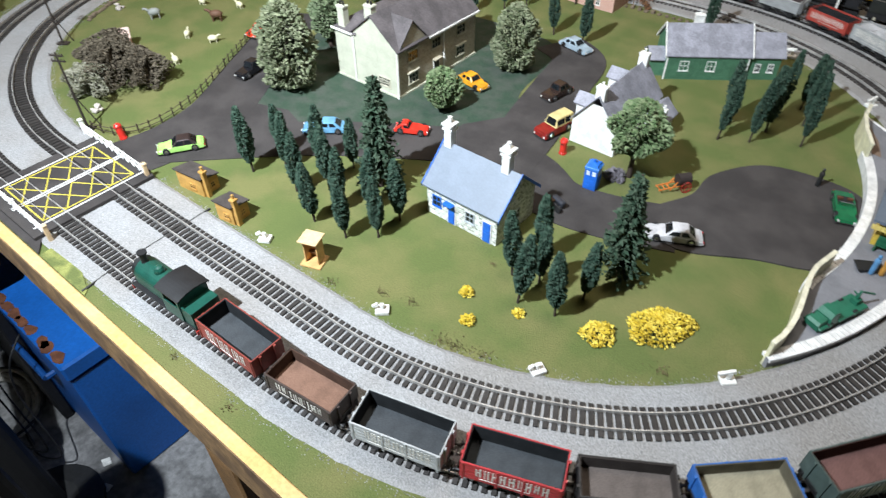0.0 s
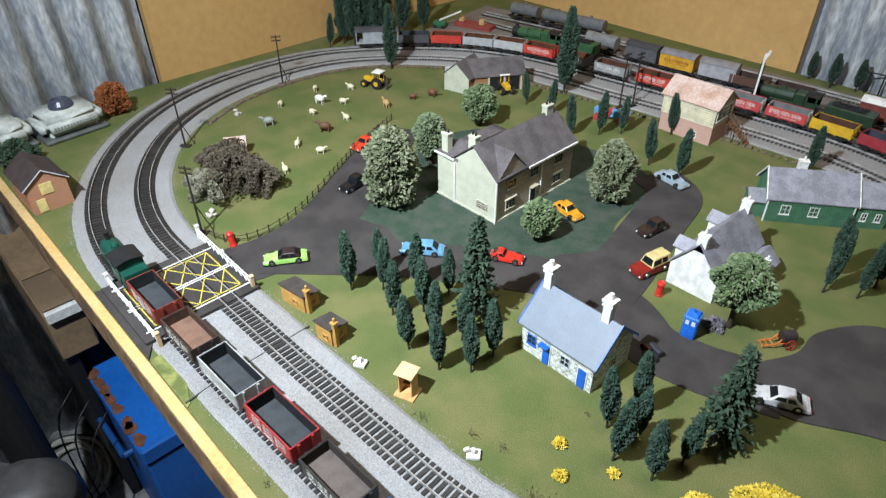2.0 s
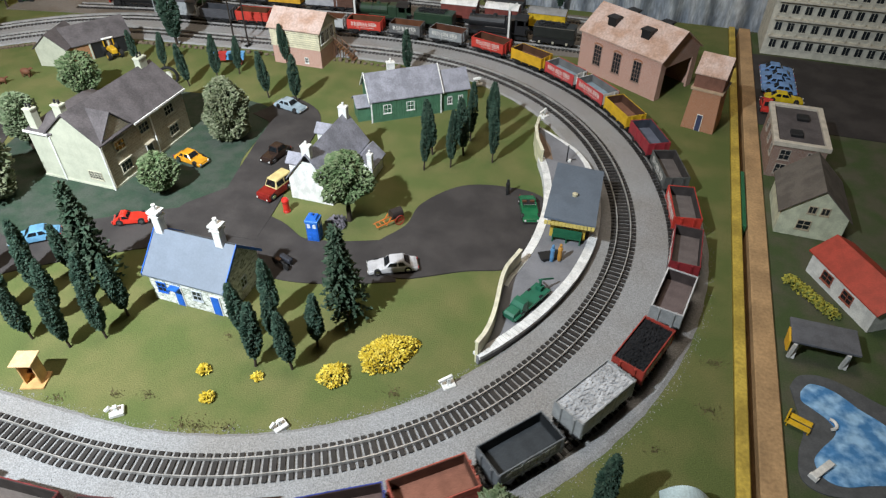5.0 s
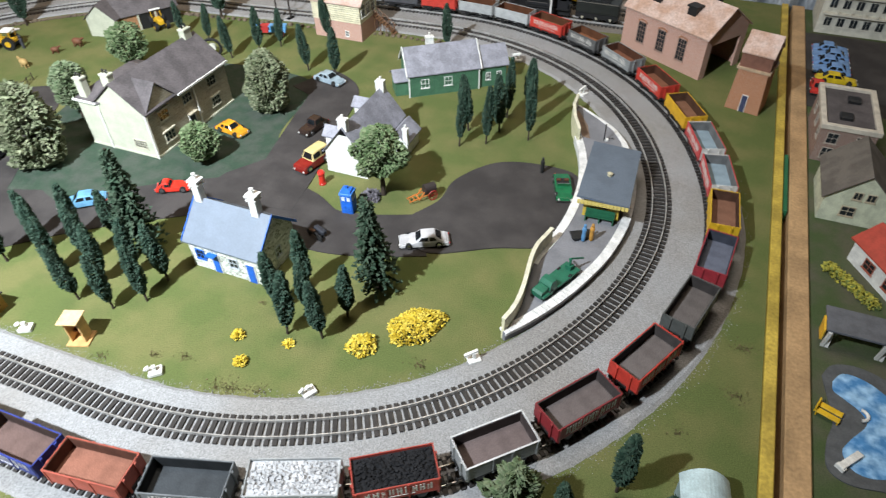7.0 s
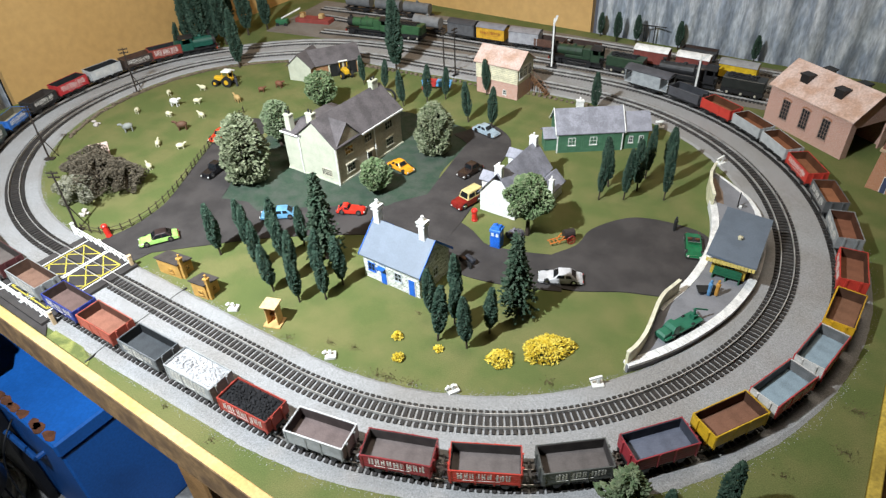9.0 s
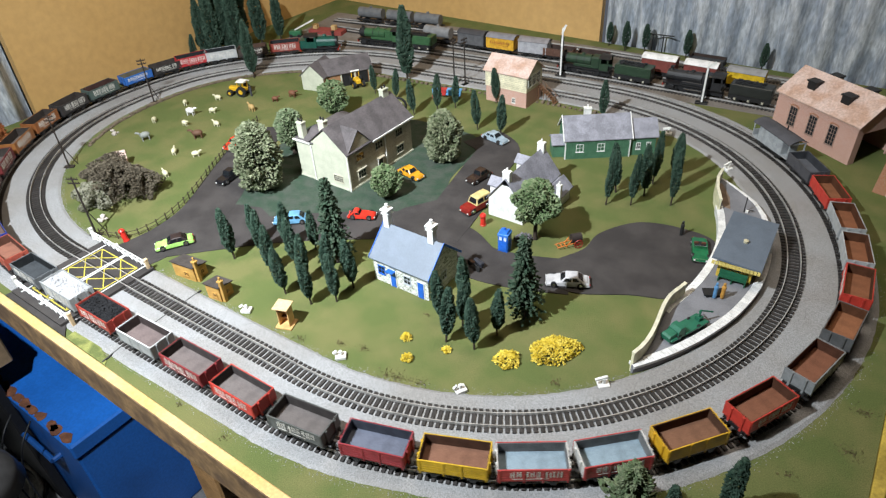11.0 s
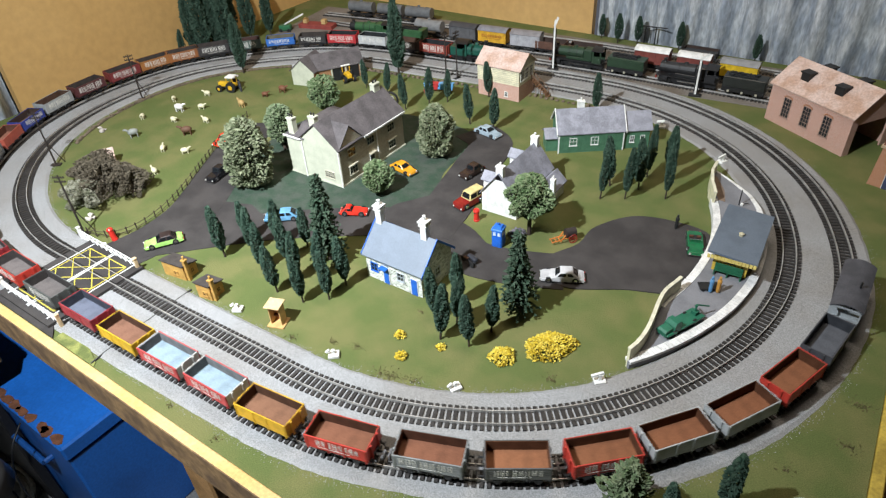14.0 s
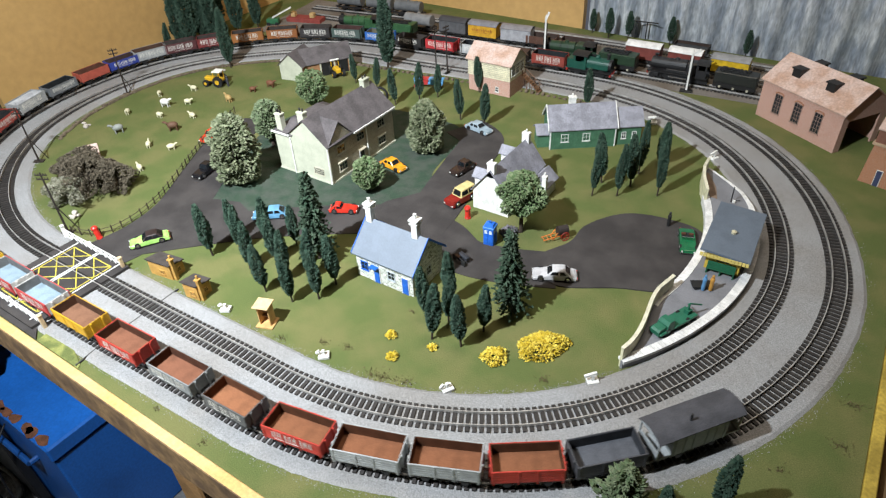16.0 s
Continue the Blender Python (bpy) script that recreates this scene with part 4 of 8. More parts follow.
POPLARS = [(-0.003, 0.508, 1.1), (-0.002, 0.555, 0.9), (0.023, 0.536, 0.95), (0.066, 0.515, 1.0), (0.045, 0.57, 1.0), (0.121, 0.492, 1.0), (0.087, 0.545, 1.05), (0.128, 0.522, 1.0),
           (0.166, 0.495, 0.95), (0.085, 0.588, 0.9), (0.152, 0.543, 1.0), (0.192, 0.517, 0.95), (0.192, 0.551, 1.05), (0.358, 0.533, 1.05), (0.394, 0.541, 1.0), (0.404, 0.576, 0.95),
           (0.333, 0.56, 1.0), (0.343, 0.60, 1.0), (0.359, 0.568, 0.9), (0.397, 0.917, 1.15), (0.43, 0.936, 1.15), (0.483, 0.966, 1.2), (0.395, 0.960, 1.1), (0.438, 0.972, 1.1), (0.436, 1.014, 1.15), (0.470, 1.015, 1.15), (0.455, 1.055, 1.0),
           (0.079, 1.041, 1.0), (0.131, 1.04, 1.05), (0.046, 1.164, 0.95), (0.265, 1.20, 1.0), (-0.211, 1.08, 0.8), (-0.152, 1.077, 0.85), (-0.071, 1.035, 0.95), (-0.04, 1.073, 1.0), (-0.016, 1.104, 0.85),
           (-0.729, 0.998, 0.95), (0.700, 0.487, 1.0), (0.667, 0.437, 0.95), (0.730, 0.452, 0.95)]


def plant_poplars():
    kinds = [poplar_kind(s) for s in (11, 12, 13)]
    rng = random.Random(5)
    for k, (x, y, s) in enumerate(POPLARS):
        m = pose(x, y, 0, rng.uniform(-4, 4), rng.uniform(-4, 4), rng.uniform(0, 360))
        t = kinds[k] if k < 3 else copy_thing(kinds[k % 3], m)
        w = s if s < 1.15 else 0.85
        t.matrix_basis = m @ Matrix.Diagonal((w, w, s, 1))
    big = crown([(0.022, 0.006), (0.05, 0.015), (0.10, 0.014), (0.145, 0.0075), (0.165, 0.002)], 2600, 0.0046, 21)
    first = make_tree("tall_poplar", "tall dark green poplar tree behind the farm", "tree", pose(-0.192, 1.17, 0), big, POPLAR, trunk(0.14, 0.0025, 6, 0.012, 2), "tall poplars by the line")
    for x, y, s in ((-0.528, 1.012, 0.8), (-0.727, 1.036, 0.9), (-0.702, 1.049, 1.05), (-0.698, 1.085, 0.95), (-0.676, 1.10, 1.1), (-0.735, 1.10, 1.1), (-0.68, 1.177, 1.0), (-0.72, 1.15, 1.15), (-0.666, 1.23, 0.8)):
        t = copy_thing(first, pose(x, y, 0, 0, 0, 70 * x * 100))
        t.scale = (s, s, s)


def fir(m, H, seed):
    rng = random.Random(seed)
    bm = B()
    for tier in range(13):
        z = H * (0.16 + 0.82 * tier / 13)
        rad = H * 0.2 * (1 - tier / 13.5) ** 0.8
        for k in range(11):
            a = 6.28 * k / 11 + rng.uniform(-0.25, 0.25)
            tip = rad * rng.uniform(0.75, 1.12)
            for j in range(7):
                f = (j + 0.5) / 7
                c = Vector((tip * f * math.cos(a), tip * f * math.sin(a), z - 0.012 * f + rng.uniform(-0.0015, 0.0015)))
                leaf(bm, c, Vector((math.cos(a + rng.uniform(-0.9, 0.9)), math.sin(a + rng.uniform(-0.9, 0.9)), rng.uniform(-0.3, 0.7))), 0.0058 * (1.25 - f * 0.5), rng)
    return make_tree("fir_tree", "dark green fir tree with drooping branches", "tree", m, bm, FIR, trunk(H * 0.95, 0.003, 0), "fir trees")


def round_trees():
    make_tree("chestnut_tree", "grey-green chestnut tree with pale blossom", "tree", pose(-0.12, 0.672, 0), crown([(0.004, 0.014), (0.014, 0.030), (0.045, 0.034), (0.085, 0.031), (0.108, 0.019), (0.12, 0.006)], 3400, 0.005, 31), CHESTNUT, trunk(0.09, 0.004, 6, 0.025), "chestnut trees")
    make_tree("chestnut_tree", "grey-green chestnut tree with pale blossom", "tree", pose(0.094, 0.907, 0), crown([(0.004, 0.012), (0.016, 0.025), (0.045, 0.028), (0.072, 0.024), (0.088, 0.013), (0.095, 0.004)], 2900, 0.0048, 32), CHESTNUT, trunk(0.07, 0.004, 6, 0.02), "chestnut trees")
    make_tree("pale_tree", "pale green tree beside the house", "tree", pose(-0.165, 0.79, 0), crown([(0.02, 0.010), (0.035, 0.020), (0.055, 0.023), (0.078, 0.017), (0.086, 0.005)], 1700, 0.0045, 33), PALE, trunk(0.06, 0.004, 5, 0.02))
    make_tree("small_tree", "small round light green tree", "tree", pose(0.083, 0.757, 0), crown([(0.008, 0.010), (0.018, 0.020), (0.036, 0.022), (0.050, 0.016), (0.058, 0.005)], 2000, 0.0036, 34), LIGHT_GREEN, trunk(0.04, 0.003, 5, 0.012))
    make_tree("small_tree", "round light green tree behind the house", "tree", pose(-0.21, 0.95, 0), crown([(0.012, 0.012), (0.025, 0.024), (0.05, 0.027), (0.066, 0.019), (0.074, 0.006)], 2000, 0.0042, 35), LIGHT_GREEN, trunk(0.05, 0.003, 5, 0.015))
    make_tree("broadleaf_tree", "spreading light green tree beside the cottage", "tree", pose(0.347, 0.778, 0), crown([(0.036, 0.008), (0.044, 0.022), (0.058, 0.029), (0.078, 0.025), (0.092, 0.014), (0.099, 0.004)], 2600, 0.0042, 36, lumps=0.2), LIGHT_GREEN, trunk(0.075, 0.0035, 8, 0.025))
    make_tree("autumn_tree", "rusty brown autumn bush on a small base", "bush", pose(-0.715, 0.503, 0), crown([(0.004, 0.014), (0.015, 0.025), (0.034, 0.025), (0.05, 0.016), (0.057, 0.004)], 1700, 0.0042, 37), AUTUMN, trunk(0.04, 0.004, 4, 0.015))
    for x, y, r, h, m, s in ((-0.325, 0.53, 0.038, 0.062, PURPLE, 41), (-0.287, 0.55, 0.026, 0.052, PURPLE, 44), (-0.365, 0.55, 0.033, 0.054, PURPLE, 42), (-0.322, 0.486, 0.026, 0.038, DRAB, 43), (-0.352, 0.492, 0.02, 0.03, DRAB, 45), (-0.395, 0.535, 0.022, 0.034, PURPLE, 46)):
        make_tree("hedge_bush", "tangled purplish brown bush in the field" if m is PURPLE else "drab grey-green lichen bush", "bush", pose(x, y, 0), crown([(0.003, r * 0.7), (h * 0.35, r), (h * 0.75, r * 0.75), (h, r * 0.2)], 4200, 0.0026, s, 0.3, 0.85, 0.42), m, trunk(h * 0.5, 0.004, 7, r * 0.6, s), "field bushes")
    for x, y, r, h, n, s in ((0.477, 0.587, 0.031, 0.016, 1300, 51), (0.437, 0.545, 0.015, 0.011, 420, 52), (0.314, 0.511, 0.006, 0.008, 130, 53), (0.336, 0.484, 0.006, 0.008, 150, 54), (0.367, 0.521, 0.005, 0.005, 90, 55)):
        t = thing("gorse_bush", "yellow flowering gorse clump in the grass", "bush", pose(x, y, 0, 0, 0, 50), "gorse")
        part("blossom", crown([(0.0005, r), (h * 0.6, r * 0.8), (h * 0.85, r * 0.5), (h, r * 0.06)], n, 0.0026, s, 0.1, 0.66 if r > 0.02 else 0.9, 0.07), GORSE, t)
    t = thing("heather_bush", "greyish mauve bush under the tree", "bush", pose(0.335, 0.765, 0))
    part("blossom", crown([(0.0005, 0.010), (0.005, 0.010), (0.010, 0.004)], 260, 0.0035, 61), leaf_mat("mauve_leaves", (0.12, 0.11, 0.12), (0.2, 0.18, 0.2)), t)


def weeds():
    """Dry tufts along the edge of the ballast and in the grass."""
    rng = random.Random(77)
    t = thing("weed_tufts", "dry brownish weed tufts along the ballast edge", "weeds", kind="stuff")
    bm = B()
    spots = [(0.33, 0.452, 0.012), (0.345, 0.455, 0.012), (0.37, 0.462, 0.010), (0.28, 0.47, 0.007), (0.25, 0.462, 0.006), (0.5, 0.545, 0.009), (0.2, 0.44, 0.006), (0.31, 0.56, 0.004), (0.24, 0.288, 0.005), (0.42, 0.292, 0.006), (0.16, 0.29, 0.004), (0.785, 0.62, 0.01), (0.79, 0.68, 0.012), (0.76, 0.52, 0.012), (0.74, 0.56, 0.006)]
    for x, y, r in spots:
        for k in range(int(r * 9000)):
            a, d = rng.uniform(0, 6.28), abs(rng.gauss(0, r * 0.7))
            leaf(bm, Vector((x + d * math.cos(a) * 1.2, y + d * math.sin(a) * 0.8, 0.0003)), Vector((rng.uniform(-0.5, 0.5), rng.uniform(-0.5, 0.5), 1)), 0.0012, rng)
    tagged(part("tufts", bm, leaf_mat("dry_tufts", (0.105, 0.095, 0.04), (0.17, 0.14, 0.07)), t), kind="stuff")


weeds()
plant_poplars()
fir(pose(0.134, 0.583, 0), 0.148, 71)
fir(pose(0.415, 0.625, 0, 3, 0, 0), 0.135, 72)
make_tree("conifer_bush", "pale grey-green feathery conifer at the board edge", "tree", pose(0.627, 0.436, 0), crown([(0.004, 0.012), (0.02, 0.019), (0.04, 0.014), (0.06, 0.008), (0.076, 0.002)], 1300, 0.0045, 73, 0.1, 1.0, 0.3), PALE, trunk(0.06, 0.002, 6, 0.012))
round_trees()

# ---- level crossing ----
ROAD_X0, ROAD_X1 = -0.197, -0.092
bm = B()
for y0, y1 in ((0.285, 0.3108), (0.3130, 0.3270), (0.3292, 0.3808), (0.3830, 0.3970), (0.3992, 0.426)):
    box(bm, ROAD_X0 - 0.012, y0, 0.0001, ROAD_X1 + 0.012, y1, 0.0066)
crossing = part("crossing_deck", bm, ASPHALT)
tagged(crossing, "dark level crossing deck with yellow hatching and white lines", "level crossing", kind="structure")
YLINE, WLINE = mat("yellow_line", (0.62, 0.52, 0.07), 0.7, 0.3, 200), mat("white_line", (0.7, 0.7, 0.68), 0.7, 0.25, 200)


def painted(pts, half, material, label):
    bm = B()
    ribbon(bm, pts, half, 0.0066, 0.0069)
    part("line", bm, material, crossing, label)


cx0, cx1, cy0, cy1 = ROAD_X0 + 0.008, ROAD_X1 - 0.008, 0.305, 0.412
xm = (cx0 + cx1) / 2
for pts in ([(cx0, cy0), (cx0, cy1)], [(cx1, cy0), (cx1, cy1)], [(cx0, cy0), (cx1, cy0)], [(cx0, cy1), (cx1, cy1)]):
    painted(pts, 0.0008, YLINE, "yellow line")
for k in range(4):
    y0, y1 = cy0 + (cy1 - cy0) * k / 4, cy0 + (cy1 - cy0) * (k + 1) / 4
    for a, b in (((cx0, y0), (xm - 0.004, y1)), ((xm - 0.004, y0), (cx0, y1)), ((cx1, y0), (xm + 0.004, y1)), ((xm + 0.004, y0), (cx1, y1))):
        painted([a, b], 0.0007, YLINE, "yellow line")
for x in (xm - 0.002, xm + 0.002, ROAD_X0 + 0.003, ROAD_X1 - 0.003):
    painted([(x, 0.292), (x, 0.422)], 0.0011, WLINE, "white line")


def gate(m, L):
    g = thing("crossing_gate", "white lattice level crossing gate between cream posts", "gate", m, "crossing gates")
    for x in (0.0, L):
        bm = B()
        box(bm, x - 0.0022, -0.0022, 0, x + 0.0022, 0.0022, 0.021, 0.0004)
        box(bm, x - 0.0028, -0.0028, 0.021, x + 0.0028, 0.0028, 0.023, 0.0006)
        part("post", bm, paint((0.68, 0.5, 0.3)) if x else WHITE, g)
    for z in (0.0035, 0.010, 0.0165):
        part("rail", box(B(), 0.002, -0.0006, z - 0.0009, L - 0.002, 0.0006, z + 0.0009), WHITE, g)
    n = 12
    for k in range(n):
        x0, x1 = L * k / n, L * (k + 1) / n
        for a, b in ((0.0035, 0.0165), (0.0165, 0.0035)):
            part("lattice", tube(B(), (x0, 0.0009 if a < b else -0.0009, a), (x1, 0.0009 if a < b else -0.0009, b), 0.0007, n=4), WHITE, g)
    part("lamp", box(B(), L / 2 - 0.0022, -0.003, 0.0165, L / 2 + 0.0022, 0.001, 0.021), WHITE, g)
    return g


gate(pose(-0.232, 0.424, 0.0, 0, 0, -1), 0.146)
gate(pose(-0.212, 0.2965, 0.0, 0, 0, 0), 0.142)
bm = B()
prism(bm, [(-0.215, 0.278), (-0.06, 0.278), (-0.085, 0.2945), (-0.21, 0.2945)], 0.0001, 0.0025)
tagged(part("crossing_apron", bm, ASPHALT), "dark asphalt apron before the crossing gate", "road", kind="structure")
bm = B()
prism(bm, [(-0.058, 0.278), (0.03, 0.278), (0.026, 0.283), (0.0, 0.2925), (-0.06, 0.297)], 0.0001, 0.0012)
tagged(part("pale_grass_patch", bm, GRASS_OLD), "pale worn grass by the crossing", "grass", kind="structure")

# ---- platform ----
PCX, PCY = CX, CY


def lens_inner(a):
    """The inner radius of the leaf-shaped platform at the angle a."""
    if a > 0:
        return float(np.interp(math.degrees(a), (0, 25, 30, 35, 38, 39), (0.342, 0.345, 0.347, 0.356, 0.369, 0.374)))
    t = abs(a / math.radians(37))
    return 0.342 + 0.055 * ease((t - 0.45) / 0.55)


def lens_outer(a):
    """The outer radius of the platform, drawn in to a point at the far end."""
    return float(np.interp(math.degrees(a), (-35, -25, -17, -11, -2, 13, 23, 28, 33, 39), (0.400, 0.404, 0.407, 0.410, 0.4125, 0.4125, 0.410, 0.404, 0.391, 0.377)))


def edging(a):
    """The width of the edging stones, narrow towards the far end."""
    return float(np.interp(math.degrees(a), (15, 26, 39), (0.0105, 0.006, 0.0025)))


angles = [math.radians(-34.5 + 73.5 * k / 40) for k in range(41)]
outer = [(PCX + (lens_outer(a) - 0.0015) * math.cos(a), PCY + (lens_outer(a) - 0.0015) * math.sin(a)) for a in angles]
inner = [(PCX + lens_inner(a) * math.cos(a), PCY + lens_inner(a) * math.sin(a)) for a in angles]
PTOP = 0.0115
plat = thing("station_platform", "leaf-shaped grey station platform with white edging stones", "platform")
bm = B()
rows = [[bm.verts.new((*p, z)) for p, z in ((i, 0.0), (o, 0.0), (o, PTOP), (i, PTOP))] for i, o in zip(inner, outer)]
for a, b in zip(rows, rows[1:]):
    for k in range(4):
        bm.faces.new((a[k], b[k], b[(k + 1) % 4], a[(k + 1) % 4]))
bm.faces.new(rows[0])
bm.faces.new(rows[-1][::-1])
part("deck", bm, mat("platform_grey", (0.2, 0.2, 0.215), 0.85, 0.2, 40, 0.2, fine=900), plat, "smooth grey platform surface")
STONES = paint((0.75, 0.74, 0.72), 0.7)
for k in range(96):
    a0, a1 = math.radians(-34.5 + 73.5 * (k + 0.04) / 96), math.radians(-34.5 + 73.5 * (k + 0.96) / 96)
    bm = B()
    prism(bm, [(PCX + r * math.cos(a), PCY + r * math.sin(a)) for r, a in ((lens_outer(a0) - edging(a0), a0), (lens_outer(a0), a0), (lens_outer(a1), a1), (lens_outer(a1) - edging(a1), a1))], PTOP - 0.003, PTOP + 0.0009)
    part("edging_stone", bm, STONES, plat)
for k in range(16, 66):
    a0, a1 = math.radians(-34.5 + 73.5 * (k + 0.04) / 80), math.radians(-34.5 + 73.5 * (k + 0.96) / 80)
    bm = B()
    r0, r1 = lens_inner(a0), lens_inner(a1)
    prism(bm, [(PCX + r * math.cos(a), PCY + r * math.sin(a)) for r, a in ((r0 - 0.003, a0), (r0 + 0.007, a0), (r1 + 0.007, a1), (r1 - 0.003, a1))], 0.0002, PTOP + 0.0009)
    part("edging_stone", bm, STONES, plat)


def platform_wall(k0, k1, label):
    w = thing("platform_wall", label, "wall", None, "platform walls")
    pts = [((inner[k][0]), (inner[k][1])) for k in range(k0, k1 + 1)]
    bm = B()
    ribbon(bm, pts, (-0.0016, 0.0016), 0.0, 0.029)
    part("wall", bm, CREAM, w)
    bm = B()
    ribbon(bm, pts, (-0.0022, 0.0022), 0.029, 0.0305)
    part("coping", bm, paint((0.7, 0.66, 0.5)), w)


platform_wall(0, 12, "cream rendered curved platform wall")
platform_wall(32, 40, "cream rendered curved platform wall")


part("ramp", prism(B(), [(0.527, 1.053), (0.536, 1.049), (0.556, 1.015), (0.566, 0.983), (0.556, 0.984), (0.537, 1.02)], PTOP - 0.001, PTOP + 0.0007), paint((0.2, 0.14, 0.1), 0.85), plat, "bare brown ramp")
post = thing("platform_lamp", "thin dark lamp post on a white foot on the platform", "lamp post", pose(0.585, 0.985, PTOP))
part("post", tube(B(), (0, 0, 0), (0, 0, 0.026), 0.0008, n=8), BLACK, post)
part("arm", tube(B(), (0, 0, 0.003), (0.012, 0.004, 0.004), 0.0007, n=6), BLACK, post)
part("foot", box(B(), 0.002, -0.002, 0, 0.006, 0.002, 0.004, 0.0005), WHITE, post)


def waiting_room():
    h = thing("waiting_room", "yellow platform shelter with a sloping grey roof and green benches", "building", pose(0.594, 0.814, PTOP, 0, 0, 3))
    Y = paint((0.6, 0.42, 0.06), 0.6)
    L, D = 0.042, 0.095
    part("wall", box(B(), 0, 0, 0, L, D, 0.031), Y, h)
    for k in range(9):
        part("plank", box(B(), 0.0006 + k * 0.0046, -0.0007, 0.002, 0.0046 + k * 0.0046, 0.0002, 0.030), Y, h)
    part("roof", sweep(B(), [(-0.008, 0.034), (0.052, 0.030), (0.052, 0.033), (-0.008, 0.037)], "y", -0.012, D + 0.012), mat("shelter_roof", (0.115, 0.14, 0.175), 0.6, 0.15, 40, 0.1, fine=500), h, "smooth blue-grey roof")
    for k in range(14):
        part("valance", box(B(), -0.007 + k * 0.0042, -0.0125, 0.026, -0.0035 + k * 0.0042, -0.0118, 0.0315), paint((0.7, 0.55, 0.16)), h)
    window(h, pose(L * 0.5, 0, 0.021), 0.012, 0.006, BLACK, (3, 1))
    bench = B()
    box(bench, 0.004, -0.010, 0.007, 0.038, -0.003, 0.0085)
    box(bench, 0.004, -0.0035, 0.0085, 0.038, -0.0025, 0.015)
    for x in (0.005, 0.021, 0.037):
        box(bench, x - 0.0007, -0.010, 0, x + 0.0007, -0.0025, 0.007)
    part("bench", bench, paint((0.02, 0.12, 0.06)), h, "dark green bench")
    part("roof_vent", lathe(B(), [(0.003, 0.033), (0.003, 0.038), (0.0035, 0.0385), (0.001, 0.040)], 10, (0.022, 0.04, 0)), paint((0.5, 0.45, 0.3)), h)


waiting_room()


# ---- vehicles ----
def wheel_set(car, L, r, W, hub):
    first = None
    for x in (-L * 0.29, L * 0.31):
        for s in (-1, 1):
            m = pose(x, s * (W / 2 - 0.001), r + 0.0017, 0, 0, 0 if s < 0 else 180)
            if first is None:
                first = part("wheel", tube(B(), (0, -0.0012, 0), (0, 0.0015, 0), r, n=16), TYRE, car)
                first.matrix_basis = m
                part("hub", lathe(B(), [(r * 0.62, 0), (r * 0.6, 0.0004), (r * 0.2, 0.0007)], 12), hub, first, "bright hub").matrix_basis = pose(0, -0.0012, 0, 90)
            else:
                w = again(first, m, car)
                o = new("hub", first.children[0].data)
                o.parent, o.matrix_basis = w, pose(0, -0.0012, 0, 90)


def tapered(bm, side, w0, w1, z0, z1):
    """A body from a side outline, narrower towards the top."""
    half = lambda z: (w0 + (w1 - w0) * (z - z0) / (z1 - z0)) / 2  # noqa: E731
    a, b = [bm.verts.new((x, -half(z), z)) for x, z in side], [bm.verts.new((x, half(z), z)) for x, z in side]
    bm.faces.new(a)
    bm.faces.new(b[::-1])
    for i in range(len(side)):
        j = (i + 1) % len(side)
        bm.faces.new((a[i], b[i], b[j], a[j]))
    return bm


